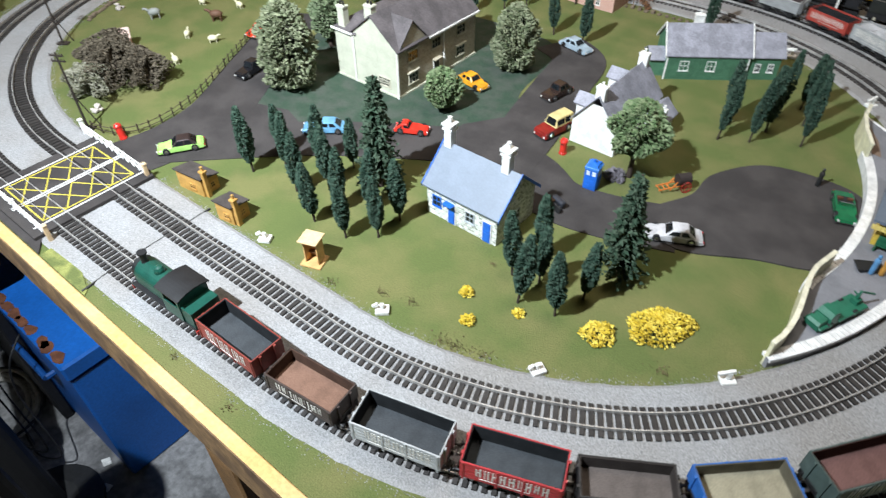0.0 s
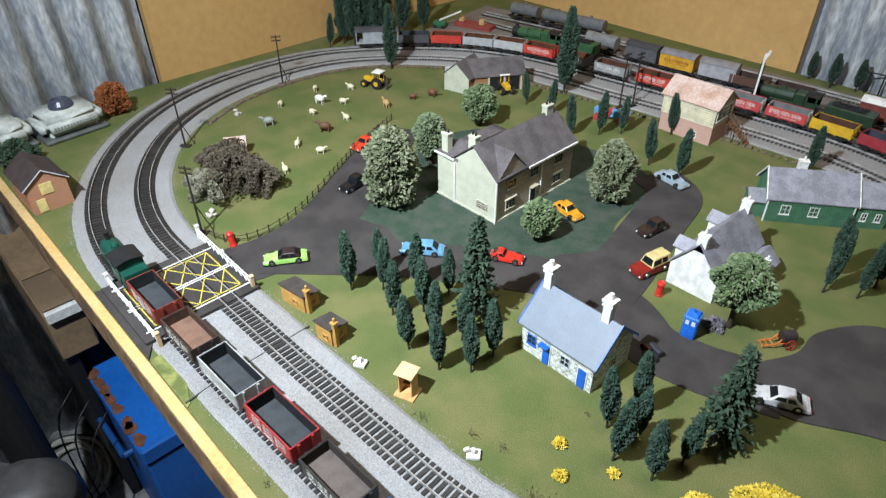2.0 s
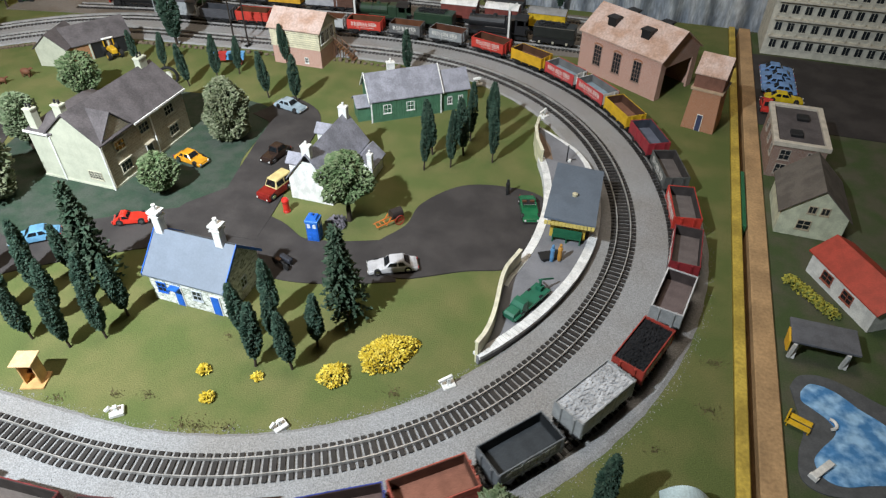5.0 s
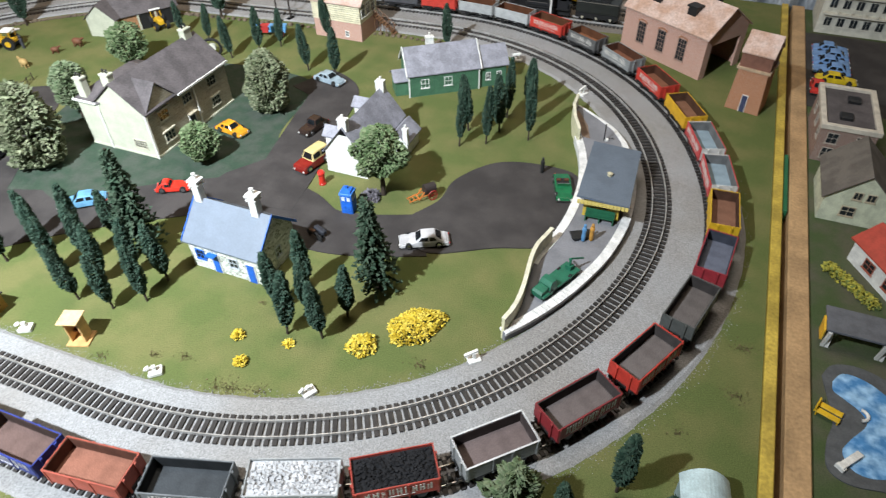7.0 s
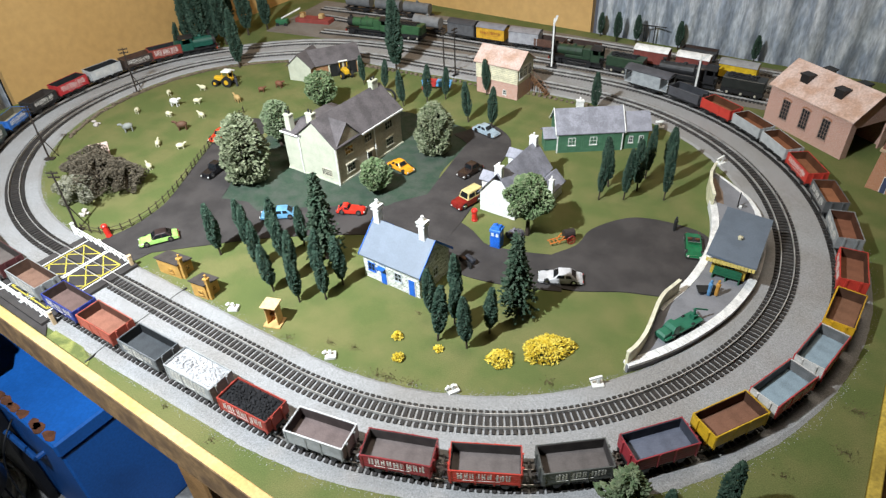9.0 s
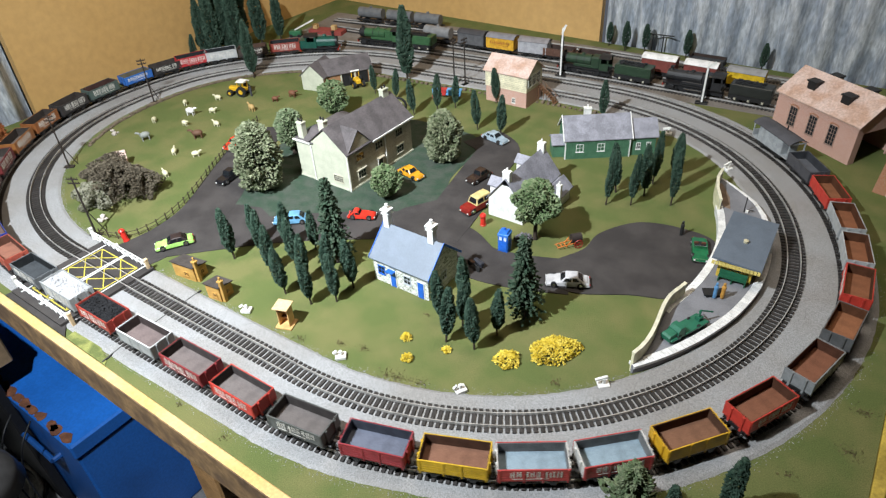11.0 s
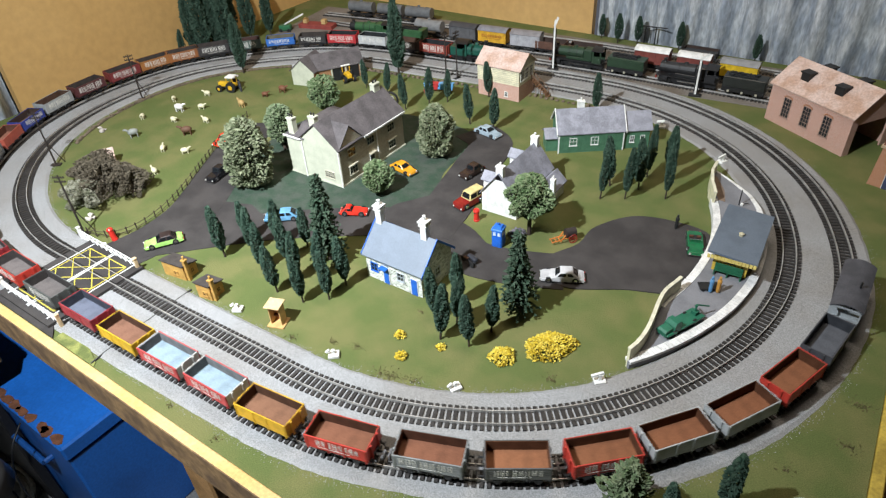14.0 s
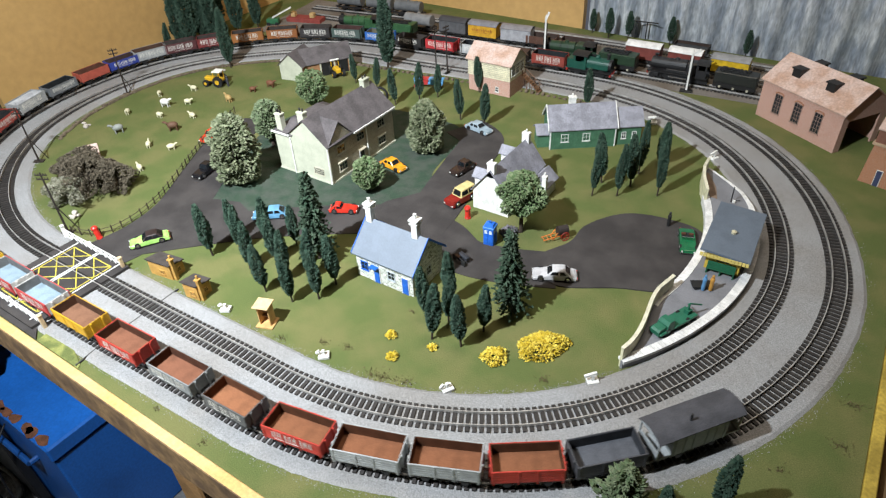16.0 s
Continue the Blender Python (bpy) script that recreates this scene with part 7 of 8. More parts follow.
def running_gear(w, L, base=0.038):
    """Frame, axle guards, four wheels, buffers and couplings of a four-wheeled vehicle."""
    bm = B()
    for y in (-0.0125, 0.0125):
        box(bm, -L / 2, y - 0.0012, 0.0155, L / 2, y + 0.0012, 0.0195)
        for x in (-base / 2, base / 2):
            prism_y = [(x - 0.005, 0.0155), (x + 0.005, 0.0155), (x + 0.0022, 0.0095), (x - 0.0022, 0.0095)]
            sweep(bm, prism_y, "y", y + (0.0005 if y > 0 else -0.0015), y + (0.0015 if y > 0 else -0.0005))
        tube(bm, (-0.012, y, 0.011), (0.014, y, 0.0125), 0.0006, n=5)
    box(bm, -L / 2, -0.0135, 0.0155, -L / 2 + 0.002, 0.0135, 0.0195)
    box(bm, L / 2 - 0.002, -0.0135, 0.0155, L / 2, 0.0135, 0.0195)
    part("underframe", bm, BLACK, w, "black underframe")
    first = None
    for x in (-base / 2, base / 2):
        for y, rz in ((-0.0083, 0), (0.0083, 180)):
            m = pose(x, y, rail_z + 0.0062, 0, 0, rz)
            if first is None:
                first = part("wheel", wheel_mesh(), BLACK, w)
                first.matrix_basis = m
            else:
                again(first, m, w)
    for sx in (-1, 1):
        for y in (-0.0105, 0.0105):
            bm = B()
            tube(bm, (sx * L / 2, y, 0.0175), (sx * (L / 2 + 0.004), y, 0.0175), 0.0010, n=8)
            tube(bm, (sx * (L / 2 + 0.004), y, 0.0175), (sx * (L / 2 + 0.005), y, 0.0175), 0.0022, n=10)
            part("buffer", bm, BLACK, w)
        bm = B()
        box(bm, sx * L / 2 if sx > 0 else -L / 2 - 0.0085, -0.0015, 0.0135, L / 2 + 0.0085 if sx > 0 else -L / 2, 0.0015, 0.0145)
        box(bm, sx * (L / 2 + 0.0075) - 0.0006, -0.005, 0.012, sx * (L / 2 + 0.0075) + 0.0006, 0.005, 0.017)
        part("coupling", bm, GREY, w)


LOAD_Z = 0.0235


def open_wagon(name, label, colour, load, letters=None, L=0.070, top=0.0385, inside=None, corners=None, lumps=None, seed=0, group="goods train", rim=None):
    """An open goods wagon: planked sides, ribbed ends, strapping, load, running gear."""
    rng = random.Random(seed + 100)
    w = thing(name, label, "goods wagon", None, group)
    body = paint(colour, 0.5)
    z0, W, t = 0.0195, 0.0155, 0.0011
    n = 5
    hgt = (top - z0) / n
    for s in (-1, 1):
        face = []
        for k in range(n):
            face += [(s * (W + t / 2 - 0.0003), z0 + k * hgt), (s * (W + t / 2), z0 + k * hgt + 0.0003), (s * (W + t / 2), z0 + (k + 1) * hgt - 0.0003)]
        face += [(s * (W + t / 2 - 0.0003), top), (s * (W - t / 2), top), (s * (W - t / 2), z0)]
        part("side", sweep(B(), face, "x", -L / 2, L / 2), body, w)
        for x in (-L * 0.13, L * 0.13, -L * 0.47, L * 0.47):
            y0, y1 = sorted((s * (W + t / 2 - 0.0001), s * (W + t / 2 + 0.0005)))
            part("strap", box(B(), x - 0.0008, y0, z0 - 0.002, x + 0.0008, y1, top - 0.0005), body, w)
    for s in (-1, 1):
        bm = B()
        x0, x1 = sorted((s * (L / 2 - t), s * L / 2))
        box(bm, x0 + 0.0001, -W + t / 2, z0, x1 - 0.0001, W - t / 2, top - 0.0001)
        for y in (-0.0075, 0.0075):
            a, b = sorted((s * L / 2, s * (L / 2 + 0.0014)))
            box(bm, a, y - 0.0012, z0 - 0.003, b, y + 0.0012, top - 0.001)
        part("end", bm, body if not corners else corners, w)
    if rim:
        bm = B()
        for s in (-1, 1):
            box(bm, -L / 2, s * W - t / 2 - 0.0002, top, L / 2, s * W + t / 2 + 0.0002, top + 0.0006)
            box(bm, s * (L / 2 - t / 2) - t / 2, -W + t / 2, top, s * (L / 2 - t / 2) + t / 2, W - t / 2, top + 0.0006)
        part("rim", bm, rim, w)
    bm = B()
    zl = LOAD_Z if lumps is None else top - 0.003
    box(bm, -L / 2 + t, -W + t / 2, z0, L / 2 - t, W - t / 2, zl)
    ld = part("load", bm, load, w)
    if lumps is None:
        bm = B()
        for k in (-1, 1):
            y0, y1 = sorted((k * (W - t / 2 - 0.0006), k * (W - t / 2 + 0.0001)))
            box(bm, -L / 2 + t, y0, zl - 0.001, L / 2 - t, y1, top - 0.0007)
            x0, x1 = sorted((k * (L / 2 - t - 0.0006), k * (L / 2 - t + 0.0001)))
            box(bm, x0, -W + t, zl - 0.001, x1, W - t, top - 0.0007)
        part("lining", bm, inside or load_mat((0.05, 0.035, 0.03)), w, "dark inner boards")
    if lumps is not None:
        bm = B()
        for k in range(420):
            x, y = rng.uniform(-L / 2 + 0.003, L / 2 - 0.003), rng.uniform(-W + 0.002, W - 0.002)
            r = rng.uniform(0.0008, 0.0017)
            m = bmesh.ops.create_cube(bm, size=1.0)["verts"]
            rot = Euler((rng.uniform(0, 3), rng.uniform(0, 3), rng.uniform(0, 3))).to_matrix()
            hump = 0.0025 * (1 - abs(y) / W)
            for v in m:
                v.co = rot @ (v.co * r * 1.5) + Vector((x, y, zl + hump * 0.6))
        tagged(part("heap", bm, load, ld), kind="stuff")
    if letters:
        for s in (-1, 1):
            bm = B()
            lettering(bm, L, z0 + 0.006, top - 0.003, s * (W + t / 2), rng)
            part("lettering", bm, letters, w, "worn lettering")
    running_gear(w, L + 0.002)
    return w


def covered_van(name, label, colour, roof, L=0.072, eave=0.046, ridge=0.052, category="goods wagon", letters=None, group="stabled stock"):
    w = thing(name, label, category, None, group)
    body = paint(colour, 0.5)
    bm = B()
    box(bm, -L / 2, -0.0155, 0.0195, L / 2, 0.0155, eave)
    part("body", bm, body, w)
    for x in (-0.45, -0.28, -0.12, 0.12, 0.28, 0.45):
        for s in (-1, 1):
            y0, y1 = sorted((s * 0.0154, s * 0.0162))
            part("rib", box(B(), x * L - 0.0007, y0, 0.0195, x * L + 0.0007, y1, eave - 0.0005), body, w)
    bm = B()
    arc = [(-0.0172 + 0.0344 * k / 10, eave + (ridge - eave) * (1 - (2 * k / 10 - 1) ** 2)) for k in range(11)]
    sweep(bm, arc + [(y, z - 0.001) for y, z in arc[::-1]], "x", -L / 2 - 0.001, L / 2 + 0.001)
    part("roof", bm, roof, w)
    if letters:
        for s in (-1, 1):
            bm = B()
            lettering(bm, L, 0.031, 0.038, s * 0.0162, random.Random(4))
            part("lettering", bm, letters, w, "worn lettering")
    running_gear(w, L + 0.002)
    return w


def tank_wagon(name, label, colour, L=0.074):
    w = thing(name, label, "tank wagon", None, "stabled stock")
    bm = B()
    tube(bm, (-L / 2, 0, 0.034), (L / 2, 0, 0.034), 0.0135, n=20)
    for x in (-L * 0.3, L * 0.3):
        tube(bm, (x - 0.0008, 0, 0.034), (x + 0.0008, 0, 0.034), 0.0139, n=20)
    part("barrel", bm, paint(colour, 0.4), w, smooth=False)
    part("filler", lathe(B(), [(0.004, 0.046), (0.004, 0.050), (0.0045, 0.0505), (0.002, 0.052)], 12), paint(colour, 0.4), w)
    running_gear(w, L + 0.002)
    return w


def brake_van():
    w = covered_van("brake_van", "grey goods brake van with a dark roof and open verandas", (0.33, 0.35, 0.36), mat("van_roof", (0.07, 0.07, 0.08), 0.7, 0.3, 60, 0.3), 0.062, 0.047, 0.0525, "brake van", None, "goods train")
    G = paint((0.36, 0.38, 0.39), 0.5)
    for s in (-1, 1):
        bm = B()
        x0, x1 = sorted((s * 0.031, s * 0.047))
        box(bm, x0, -0.015, 0.0195, x1, 0.015, 0.0215)
        xa, xb = sorted((s * 0.0455, s * 0.047))
        box(bm, xa, -0.015, 0.0215, xb, 0.015, 0.032)
        for y in (-0.0145, 0.0145):
            box(bm, xa, y - 0.0008, 0.032, xb, y + 0.0008, 0.0462)
        box(bm, xa, -0.015, 0.0445, xb, 0.015, 0.0462)
        part("veranda", bm, G, w, "pale grey open veranda")
        arc = [(-0.0172 + 0.0344 * k / 10, 0.0465 + 0.006 * (1 - (2 * k / 10 - 1) ** 2)) for k in range(11)]
        a, b = sorted((s * 0.032, s * 0.0485))
        part("veranda_roof", sweep(B(), arc + [(y, z - 0.001) for y, z in arc[::-1]], "x", a, b), bpy.data.materials["van_roof"], w)
        window(w, pose(s * 0.0312, 0.006, 0.039, 0, 0, 90 * s), 0.006, 0.006, G)
    part("chimney", tube(B(), (0.008, 0.006, 0.05), (0.008, 0.006, 0.060), 0.0012, n=8), BLACK, w)
    return w


def tank_loco():
    """The little green saddle tank at the head of the train."""
    w = thing("shunting_engine", "dark green tank engine with a black cab roof", "locomotive", None, "goods train")
    GREEN = paint((0.012, 0.07, 0.05), 0.35)
    part("running_plate", box(B(), -0.047, -0.0155, 0.0195, 0.047, 0.0155, 0.0215), BLACK, w)
    bm = B()
    arc = [(0.0125 * math.cos(a), 0.033 + 0.0125 * math.sin(a)) for a in (math.pi * (k / 14) for k in range(15))]
    sweep(bm, arc + [(-0.0125, 0.0255), (0.0125, 0.0255)], "x", -0.006, 0.040)
    part("saddle_tank", bm, GREEN, w, "green saddle tank")
    part("smokebox", tube(B(), (0.040, 0, 0.0335), (0.0455, 0, 0.0335), 0.0115, n=18), BLACK, w)
    part("funnel", lathe(B(), [(0.0045, 0.043), (0.0032, 0.046), (0.0034, 0.054), (0.0046, 0.055), (0.0046, 0.0565), (0.003, 0.0565)], 14, (0.036, 0, 0)), BLACK, w)
    part("dome", lathe(B(), [(0.005, 0.0445), (0.0048, 0.048), (0.0035, 0.0505), (0.001, 0.0515)], 14, (0.014, 0, 0)), GREEN, w)
    bm = B()
    box(bm, -0.032, -0.0155, 0.0215, -0.006, -0.0145, 0.037)
    box(bm, -0.032, 0.0145, 0.0215, -0.006, 0.0155, 0.037)
    box(bm, -0.007, -0.0145, 0.0215, -0.006, 0.0145, 0.050)
    box(bm, -0.047, -0.0145, 0.0215, -0.032, 0.0145, 0.040)
    for y in (-0.015, 0.015):
        box(bm, -0.032, y - 0.0005, 0.037, -0.029, y + 0.0005, 0.050)
        box(bm, -0.010, y - 0.0005, 0.037, -0.006, y + 0.0005, 0.050)
    box(bm, -0.033, -0.0145, 0.0215, -0.032, 0.0145, 0.050)
    part("cab", bm, GREEN, w, "green cab and bunker")
    arc = [(-0.017 + 0.034 * k / 10, 0.050 + 0.0035 * (1 - (2 * k / 10 - 1) ** 2)) for k in range(11)]
    part("cab_roof", sweep(B(), arc + [(y, z - 0.0012) for y, z in arc[::-1]], "x", -0.036, -0.003), BLACK, w)
    for s in (-1, 1):
        part("buffer_beam", box(B(), s * 0.047 - 0.001, -0.0155, 0.0145, s * 0.047 + 0.001, 0.0155, 0.0194), paint((0.45, 0.03, 0.02)), w, "red buffer beam")
        for y in (-0.0105, 0.0105):
            bm = B()
            tube(bm, (s * 0.048, y, 0.0175), (s * 0.052, y, 0.0175), 0.0012, n=8)
            tube(bm, (s * 0.052, y, 0.0175), (s * 0.053, y, 0.0175), 0.0026, n=10)
            part("buffer", bm, GREY, w)
    first = None
    for x in (-0.026, 0, 0.026):
        for y, rz in ((-0.0083, 0), (0.0083, 180)):
            m = pose(x, y, rail_z + 0.0085, 0, 0, rz)
            if first is None:
                first = part("wheel", wheel_mesh(0.0085), BLACK, w)
                first.matrix_basis = m
            else:
                again(first, m, w)
    part("frame", box(B(), -0.044, -0.006, 0.010, 0.044, 0.006, 0.0194), BLACK, w)
    return w


def load_mat(colour, rough=0.9):
    key = ("load", *colour)
    if key not in PAINT:
        PAINT[key] = mat("load", colour, rough, 0.25, 70, 0.35, fine=900, spec=0.15)
    return PAINT[key]


DK, BR, RB, GB, LB, DG = (0.05, 0.055, 0.06), (0.19, 0.11, 0.078), (0.2, 0.085, 0.05), (0.12, 0.1, 0.09), (0.24, 0.31, 0.36), (0.1, 0.105, 0.12)
RED, LGR, YEL = (0.5, 0.045, 0.03), (0.42, 0.43, 0.43), (0.62, 0.38, 0.02)
W8 = paint((0.62, 0.6, 0.55), 0.7)
# body, colour word, load, load word, lettered, white ends
STOCK = [((0.24, 0.045, 0.032), "brick red", DK, "dark grey load", 1, 0), ((0.05, 0.035, 0.03), "dark brown", BR, "brown load", 1, 0), (LGR, "light grey", DK, "dark grey load", 1, 0), ((0.42, 0.03, 0.035), "red", DK, "dark grey load", 1, 0),
         ((0.03, 0.028, 0.028), "black", GB, "dull brown load", 1, 0), ((0.03, 0.13, 0.42), "blue", (0.3, 0.27, 0.19), "tan load", 1, 0), ((0.07, 0.10, 0.09), "dark green", (0.15, 0.08, 0.07), "dark brown load", 1, 0), ((0.04, 0.036, 0.036), "black", GB, "dull brown load", 1, 0),
         ((0.26, 0.095, 0.03), "rust orange", GB, "dull brown load", 1, 0), ((0.3, 0.12, 0.035), "rust orange", GB, "dull brown load", 1, 0), ((0.17, 0.03, 0.03), "maroon", GB, "dull brown load", 1, 0), ((0.09, 0.028, 0.03), "dark maroon", GB, "dull brown load", 1, 0),
         ((0.3, 0.31, 0.31), "grey", BR, "brown load", 1, 0), ((0.03, 0.05, 0.26), "dark blue", (0.13, 0.085, 0.075), "brown load", 1, 0), ((0.4, 0.09, 0.06), "faded red", (0.25, 0.11, 0.075), "salmon brown load", 0, 0), ((0.15, 0.16, 0.17), "grey", DK, "dark grey load", 1, 0),
         ((0.34, 0.35, 0.35), "grey", (0.5, 0.5, 0.51), "white stone load", 1, 0), ((0.36, 0.05, 0.035), "red", (0.02, 0.02, 0.022), "coal load", 1, 0), ((0.3, 0.31, 0.31), "pale-rimmed grey", (0.15, 0.115, 0.11), "brown load", 0, 0), ((0.24, 0.025, 0.03), "dark red", (0.14, 0.115, 0.11), "dull brown load", 1, 0),
         (RED, "red", (0.14, 0.12, 0.115), "dull brown load", 1, 0), ((0.09, 0.095, 0.09), "dark grey", (0.12, 0.105, 0.1), "dull brown load", 1, 0), ((0.3, 0.03, 0.04), "crimson", (0.12, 0.13, 0.17), "blue-grey load", 0, 0), (YEL, "yellow", (0.2, 0.1, 0.065), "brown load", 0, 0),
         ((0.5, 0.06, 0.06), "red", LB, "pale blue-grey load", 1, 1), ((0.5, 0.06, 0.06), "red", LB, "pale blue-grey load", 1, 1), ((0.64, 0.36, 0.02), "orange-yellow", (0.2, 0.1, 0.06), "brown load", 0, 0), (RED, "bright red", RB, "brown load", 1, 0),
         ((0.25, 0.26, 0.26), "grey", RB, "brown load", 1, 0), ((0.11, 0.11, 0.11), "dark grey", (0.26, 0.11, 0.055), "brown load", 1, 0), (RED, "bright red", (0.22, 0.09, 0.045), "brown load", 1, 0), (LGR, "light grey", (0.22, 0.09, 0.045), "brown load", 0, 0),
         ((0.38, 0.39, 0.39), "grey", (0.22, 0.09, 0.045), "brown load", 0, 0), (RED, "bright red", (0.22, 0.09, 0.045), "brown load", 0, 0), ((0.07, 0.07, 0.078), "dark grey", DG, "slate grey load", 0, 0)]
GAPS = [0.09, 0.083, 0.085, 0.086, 0.081, 0.084, 0.089, 0.085, 0.087, 0.087, 0.087, 0.09, 0.088, 0.082, 0.075, 0.081, 0.085, 0.081, 0.086, 0.083, 0.085, 0.0855, 0.085, 0.0805, 0.076, 0.079, 0.08, 0.088, 0.091, 0.085, 0.083, 0.076, 0.076, 0.077, 0.077, 0.088]

train = [tank_loco()]
for k, (c, word, ld, ldword, let, white_ends) in enumerate(STOCK):
    big = GAPS[k] > 0.0845 and k < 18
    long = {18: 0.066, 19: 0.070, 28: 0.068, 29: 0.062}.get(k, 0.073 if big else 0.068)
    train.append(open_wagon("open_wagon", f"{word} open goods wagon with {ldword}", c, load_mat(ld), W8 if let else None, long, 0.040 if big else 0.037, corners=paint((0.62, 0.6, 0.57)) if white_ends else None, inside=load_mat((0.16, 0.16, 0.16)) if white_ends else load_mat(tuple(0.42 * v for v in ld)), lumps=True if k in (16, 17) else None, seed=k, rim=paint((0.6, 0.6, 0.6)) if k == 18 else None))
train.append(brake_van())


# ---- stock standing in the yard ----
def stand(vehicle, line, x):
    """Puts a vehicle on a siding at the given x."""
    pts = smooth_line(line, 8)
    for a, b in zip(pts, pts[1:]):
        if a.x <= x <= b.x:
            f = (x - a.x) / (b.x - a.x)
            vehicle.matrix_basis = pose(x, a.y + (b.y - a.y) * f, 0, 0, 0, math.degrees(math.atan2(b.y - a.y, b.x - a.x)))
    return vehicle


def big_loco(label, colour, L=0.118):
    """A tender engine: boiler, firebox, cab, chimney, wheels and rods, smokebox to -x."""
    w = thing("tender_engine", label, "locomotive", None, "stabled engines")
    P_ = paint(colour, 0.4)
    h = L / 2
    part("running_plate", box(B(), -h, -0.016, 0.0225, h, 0.016, 0.0245), BLACK, w)
    part("boiler", tube(B(), (-h + 0.018, 0, 0.0375), (h * 0.25, 0, 0.0385), 0.0105, 0.0125, 20), P_, w)
    for x in (-0.3, 0.0):
        part("boiler_band", tube(B(), (x * h, 0, 0.038), (x * h + 0.001, 0, 0.038), 0.0122, n=20), BLACK, w)
    part("smokebox", tube(B(), (-h + 0.004, 0, 0.0375), (-h + 0.018, 0, 0.0375), 0.0112, n=20), BLACK, w)
    part("firebox", box(B(), h * 0.25, -0.0125, 0.025, h * 0.62, 0.0125, 0.0505, 0.003), P_, w)
    part("funnel", lathe(B(), [(0.0048, 0.047), (0.0036, 0.049), (0.0036, 0.0535), (0.0046, 0.0545), (0.003, 0.0545)], 14, (-h + 0.011, 0, 0)), BLACK, w)
    part("dome", lathe(B(), [(0.005, 0.049), (0.0042, 0.052), (0.001, 0.0535)], 14, (-h * 0.1, 0, 0)), P_, w)
    bm = B()
    for y in (-0.0155, 0.0155):
        box(bm, h * 0.62, y - 0.0005, 0.0245, h * 0.95, y + 0.0005, 0.040)
        box(bm, h * 0.62, y - 0.0005, 0.040, h * 0.68, y + 0.0005, 0.051)
        box(bm, h * 0.90, y - 0.0005, 0.040, h * 0.95, y + 0.0005, 0.051)
    box(bm, h * 0.61, -0.015, 0.0245, h * 0.62, 0.015, 0.051)
    part("cab", bm, P_, w)
    arc = [(-0.0172 + 0.0344 * k / 10, 0.051 + 0.004 * (1 - (2 * k / 10 - 1) ** 2)) for k in range(11)]
    part("cab_roof", sweep(B(), arc + [(y, z - 0.001) for y, z in arc[::-1]], "x", h * 0.59, h), BLACK, w)
    for s in (-1, 1):
        for x in (-0.28, 0.08, 0.44):
            part("driving_wheel", tube(B(), (x * h, s * 0.0075, rail_z + 0.0115), (x * h, s * 0.0095, rail_z + 0.0115), 0.0115, n=20), BLACK, w)
        for x in (-0.85, -0.62):
            part("bogie_wheel", tube(B(), (x * h, s * 0.0075, rail_z + 0.006), (x * h, s * 0.0095, rail_z + 0.006), 0.006, n=14), BLACK, w)
        y0, y1 = sorted((s * 0.0105, s * 0.0115))
        part("coupling_rod", box(B(), -0.28 * h, y0, 0.0145, 0.44 * h, y1, 0.0165), CHROME, w)
        y0, y1 = sorted((s * 0.011, s * 0.0155))
        part("cylinder", box(B(), -0.82 * h, y0, 0.013, -0.6 * h, y1, 0.0215, 0.001), BLACK, w)
        y0, y1 = sorted((s * 0.0085, s * 0.0115))
        part("splasher", box(B(), -0.4 * h, y0, 0.0246, 0.55 * h, y1, 0.031, 0.001), P_, w)
    part("frame", box(B(), -h + 0.004, -0.0065, 0.010, h, 0.0065, 0.0224), BLACK, w)
    part("buffer_beam", box(B(), -h - 0.001, -0.0155, 0.0165, -h + 0.001, 0.0155, 0.0224), paint((0.3, 0.03, 0.02)), w)
    return w


def tender(label, colour, L=0.078):
    w = thing("tender", label, "tender", None, "stabled tenders")
    P_ = paint(colour, 0.4)
    part("tank", box(B(), -L / 2, -0.0155, 0.0235, L / 2, 0.0155, 0.044, 0.001), P_, w)
    part("panel_line", box(B(), -L / 2 + 0.006, -0.016, 0.027, L / 2 - 0.006, 0.016, 0.0405), P_, w)
    bm = B()
    rng = random.Random(6)
    for k in range(90):
        x, y, r = rng.uniform(-L * 0.4, L * 0.3), rng.uniform(-0.011, 0.011), rng.uniform(0.001, 0.002)
        box(bm, x - r, y - r, 0.0438, x + r, y + r, 0.0445 + r + 0.003 * (1 - abs(y) / 0.012))
    tagged(part("coal", bm, BLACK, w, "coal"), kind="stuff")
    part("frame", box(B(), -L / 2, -0.0145, 0.0145, L / 2, 0.0145, 0.0234), BLACK, w)
    for s in (-1, 1):
        for x in (-0.33, 0, 0.33):
            part("wheel", tube(B(), (x * L, s * 0.0075, rail_z + 0.0078), (x * L, s * 0.0095, rail_z + 0.0078), 0.0078, n=16), BLACK, w)
            part("axle_box", box(B(), x * L - 0.002, s * 0.0152 - 0.0008, 0.0135, x * L + 0.002, s * 0.0152 + 0.0008, 0.0175), paint((0.4, 0.38, 0.3)), w)
    return w


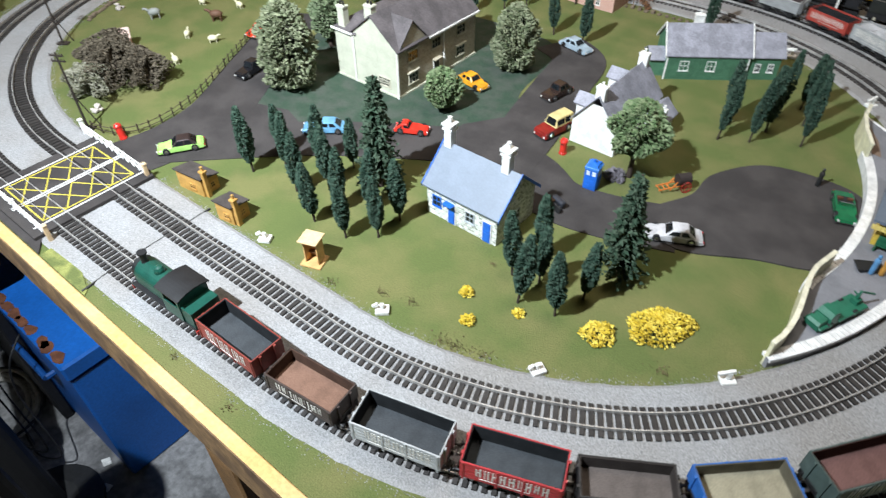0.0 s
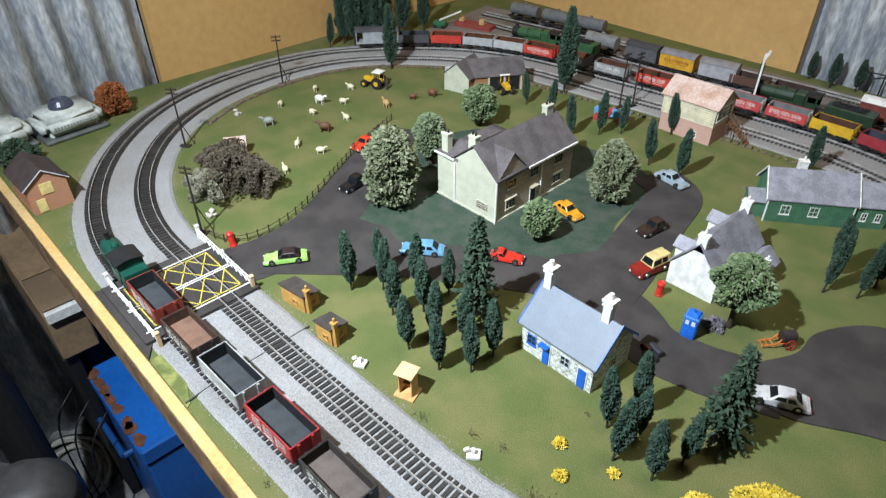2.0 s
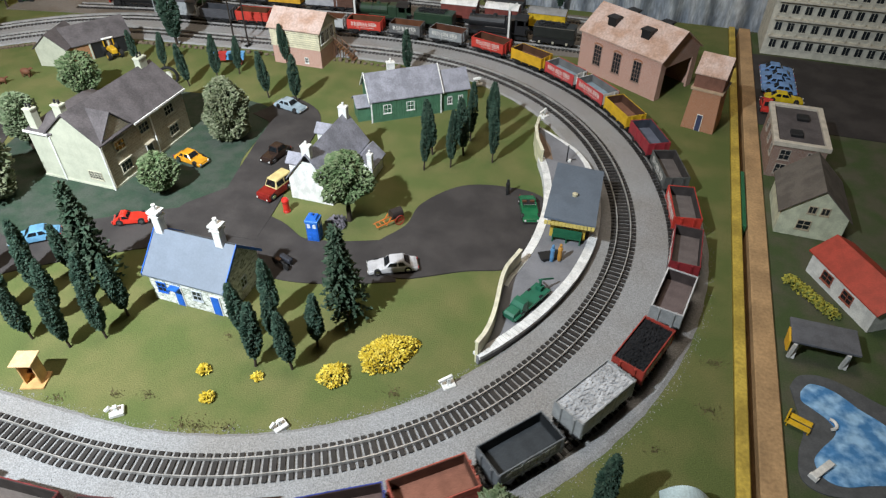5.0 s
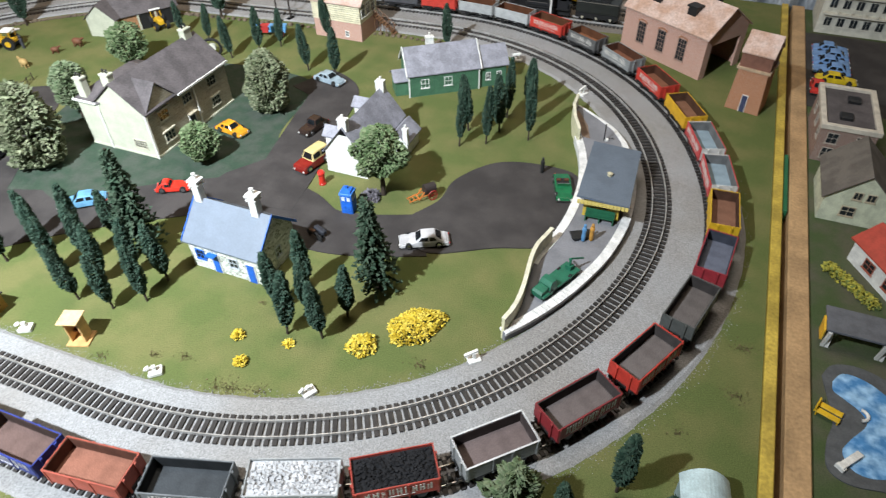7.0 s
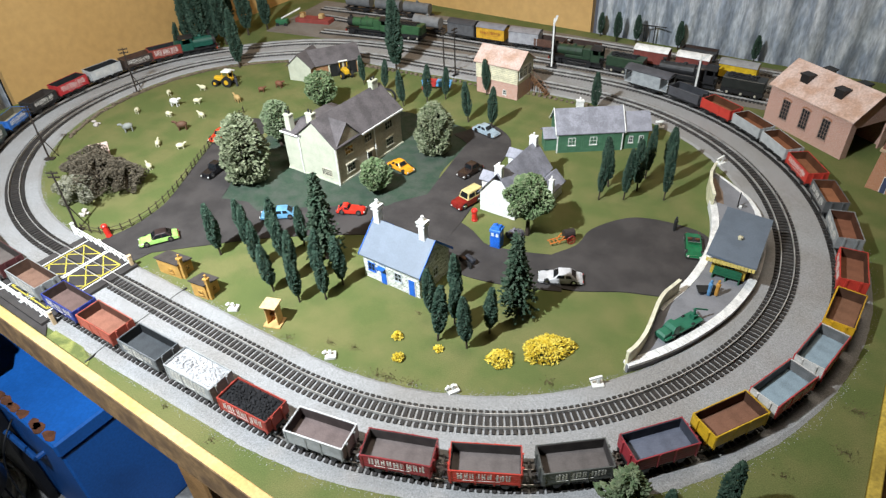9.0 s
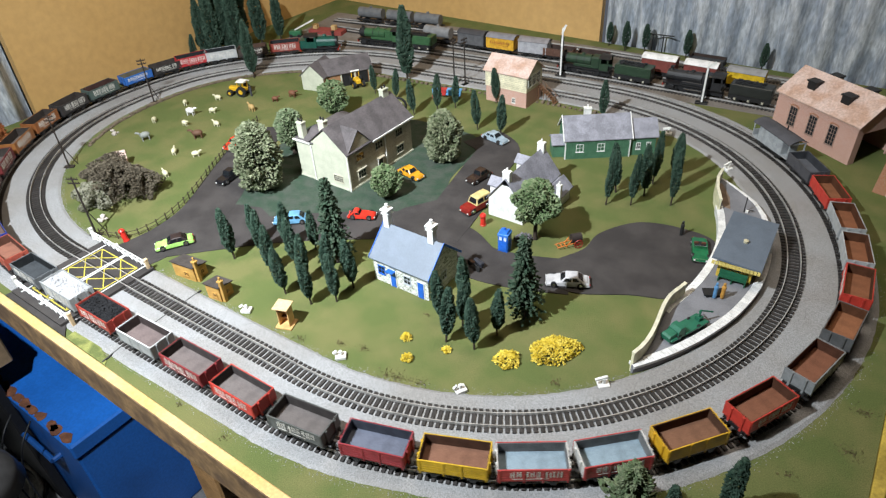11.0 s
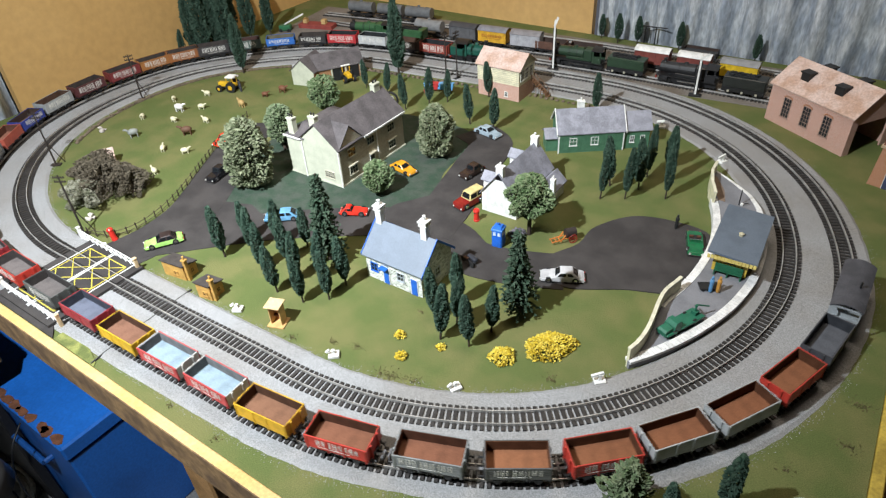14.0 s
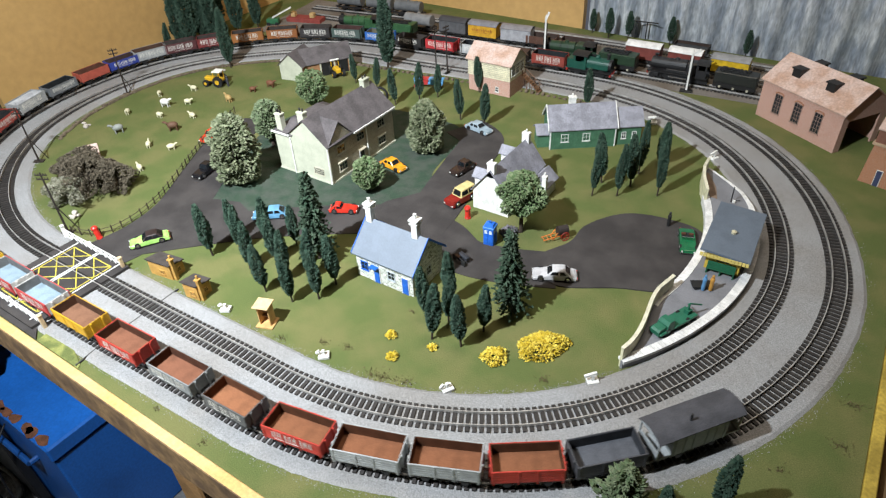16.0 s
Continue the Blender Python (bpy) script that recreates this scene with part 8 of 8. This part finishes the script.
GREEN_D, GREEN_L = (0.022, 0.045, 0.025), (0.035, 0.095, 0.04)
stand(big_loco("dark green tender engine standing in the yard", GREEN_D), SIDING_1, 0.142)
stand(tender("dark green tender coupled to its engine", GREEN_D), SIDING_1, 0.252)
stand(big_loco("black tender engine standing in the yard", (0.02, 0.02, 0.022)), SIDING_1, 0.378)
stand(tender("black tender with coal behind its engine", (0.022, 0.024, 0.022)), SIDING_1, 0.488)
stand(big_loco("apple green tender engine by the wall", GREEN_L, 0.12), SIDING_1, -0.385)
stand(tender("apple green tender behind its engine", GREEN_L, 0.07), SIDING_1, -0.275)
stand(tank_wagon("tank_wagon", "dull grey tank wagon in the yard", (0.2, 0.2, 0.2)), SIDING_2, -0.268)
stand(covered_van("covered_van", "dark grey covered van in the yard", (0.1, 0.1, 0.105), paint((0.05, 0.05, 0.055), 0.7)), SIDING_2, -0.167)
stand(covered_van("covered_van", "yellow covered van with worn lettering in the yard", (0.6, 0.33, 0.03), paint((0.2, 0.2, 0.22), 0.6), letters=paint((0.35, 0.12, 0.03))), SIDING_2, -0.088)
stand(covered_van("covered_van", "silver-grey covered van in the yard", (0.36, 0.36, 0.38), paint((0.22, 0.21, 0.22), 0.6)), SIDING_2, -0.006)
stand(covered_van("covered_van", "maroon van with a white roof in the yard", (0.19, 0.05, 0.04), paint((0.75, 0.74, 0.72), 0.6)), SIDING_2, 0.285)
stand(covered_van("covered_van", "maroon van with a white roof in the yard", (0.19, 0.05, 0.04), paint((0.75, 0.74, 0.72), 0.6), 0.066), SIDING_2, 0.372)
stand(covered_van("covered_van", "bright yellow van with a grey roof in the yard", (0.66, 0.43, 0.02), paint((0.26, 0.26, 0.26), 0.6)), SIDING_2, 0.462)
for x in (-0.53, -0.44, -0.355):
    stand(tank_wagon("tank_wagon", "long pale grey tank wagon by the wall", (0.13, 0.135, 0.14)), SIDING_3, x)
stand(open_wagon("flat_wagon", "low dark flat wagon by the wall", (0.04, 0.04, 0.042), load_mat(DK), None, 0.074, 0.03, group="stabled stock"), SIDING_3, 0.36)
for x in (0.055, 0.135):
    stand(open_wagon("open_wagon", "rusty brown open wagon heaped behind the engine", (0.1, 0.05, 0.035), load_mat((0.09, 0.05, 0.04)), None, 0.07, 0.036, group="stabled stock"), SIDING_2, x)
t = thing("yard_crane", "green toy yard crane with white jib by the trees", "crane", pose(-0.655, 1.275, 0.0, 0, 0, 30))
part("body", box(B(), -0.016, -0.010, 0.004, 0.016, 0.010, 0.018, 0.002), paint((0.03, 0.13, 0.06)), t)
part("jib", sweep(B(), [(-0.003, 0.0), (0.003, 0.0), (0.003, 0.003), (-0.003, 0.003)], "x", 0, 0.06), WHITE, t).matrix_basis = pose(0, 0, 0.018, 0, -25, 0)
for x in (-0.011, 0.011):
    for y in (-0.010, 0.010):
        part("wheel", tube(B(), (x, y - 0.001, 0.005), (x, y + 0.001, 0.005), 0.005, n=12), BLACK, t)
t = thing("loading_dock", "low red brick loading dock with crates", "loading dock", pose(-0.595, 1.335, 0, 0, 0, 15))
part("dock", box(B(), -0.05, -0.016, 0, 0.05, 0.016, 0.012, 0.0006), paint((0.26, 0.05, 0.04), 0.8), t)
for x in (-0.034, 0.022):
    c = thing("crate", "pale wooden crate on the loading dock", "crate", pose(-0.595 + x * 0.966, 1.335 + x * 0.259, 0.012, 0, 0, 15), "crates")
    part("box", box(B(), -0.006, -0.006, 0, 0.006, 0.006, 0.012, 0.0004), paint((0.5, 0.33, 0.14), 0.8), c)
    for z in (0.002, 0.0085):
        part("batten", box(B(), -0.0066, -0.0066, z, 0.0066, 0.0066, z + 0.0016), paint((0.56, 0.38, 0.17), 0.8), c)
t = thing("wall_gantry", "dark pipe gantry against the wall", "gantry", pose(0.233, 1.60, 0))
bm = B()
for x in (-0.02, 0.005):
    tube(bm, (x, 0, 0), (x, 0, 0.04), 0.0016, n=6)
part("legs", bm, BLACK, t)
part("beam", tube(B(), (-0.03, 0, 0.04), (0.03, 0, 0.042), 0.0016, n=6), BLACK, t)
for x, y, s in ((0.11, 1.59, 0.62), (0.157, 1.575, 0.75), (0.2, 1.59, 0.7), (0.298, 1.592, 0.7), (0.464, 1.592, 0.65)):
    k = copy_thing(bpy.data.objects["poplar"], pose(x, y, 0))
    k.scale = (s * 1.5, s * 1.5, s * 1.15)
    k["label"] = "dark green poplar tree against the wall"


# ---- movement ----
def motions():
    """The goods train runs clockwise round the outer loop, slowing a little."""
    times = [0, 1.5, 3.5, 7, 9, 12.5, 14.5, 16]
    heads = [-0.122, 0.13, 0.449, 0.969, 1.262, 1.769, 2.057, 2.28]
    curve = np.polyfit(times, heads, 3)
    back = 0.0
    for k, vehicle in enumerate(train):
        rows = []
        for i in range(33):
            t = i * 0.5
            x, y, a = along(float(np.polyval(curve, t)) - back)
            rows.append((t, pose(x, y, 0, 0, 0, math.degrees(a))))
        walk(vehicle, rows)
        back += GAPS[k] if k < len(GAPS) else 0


motions()
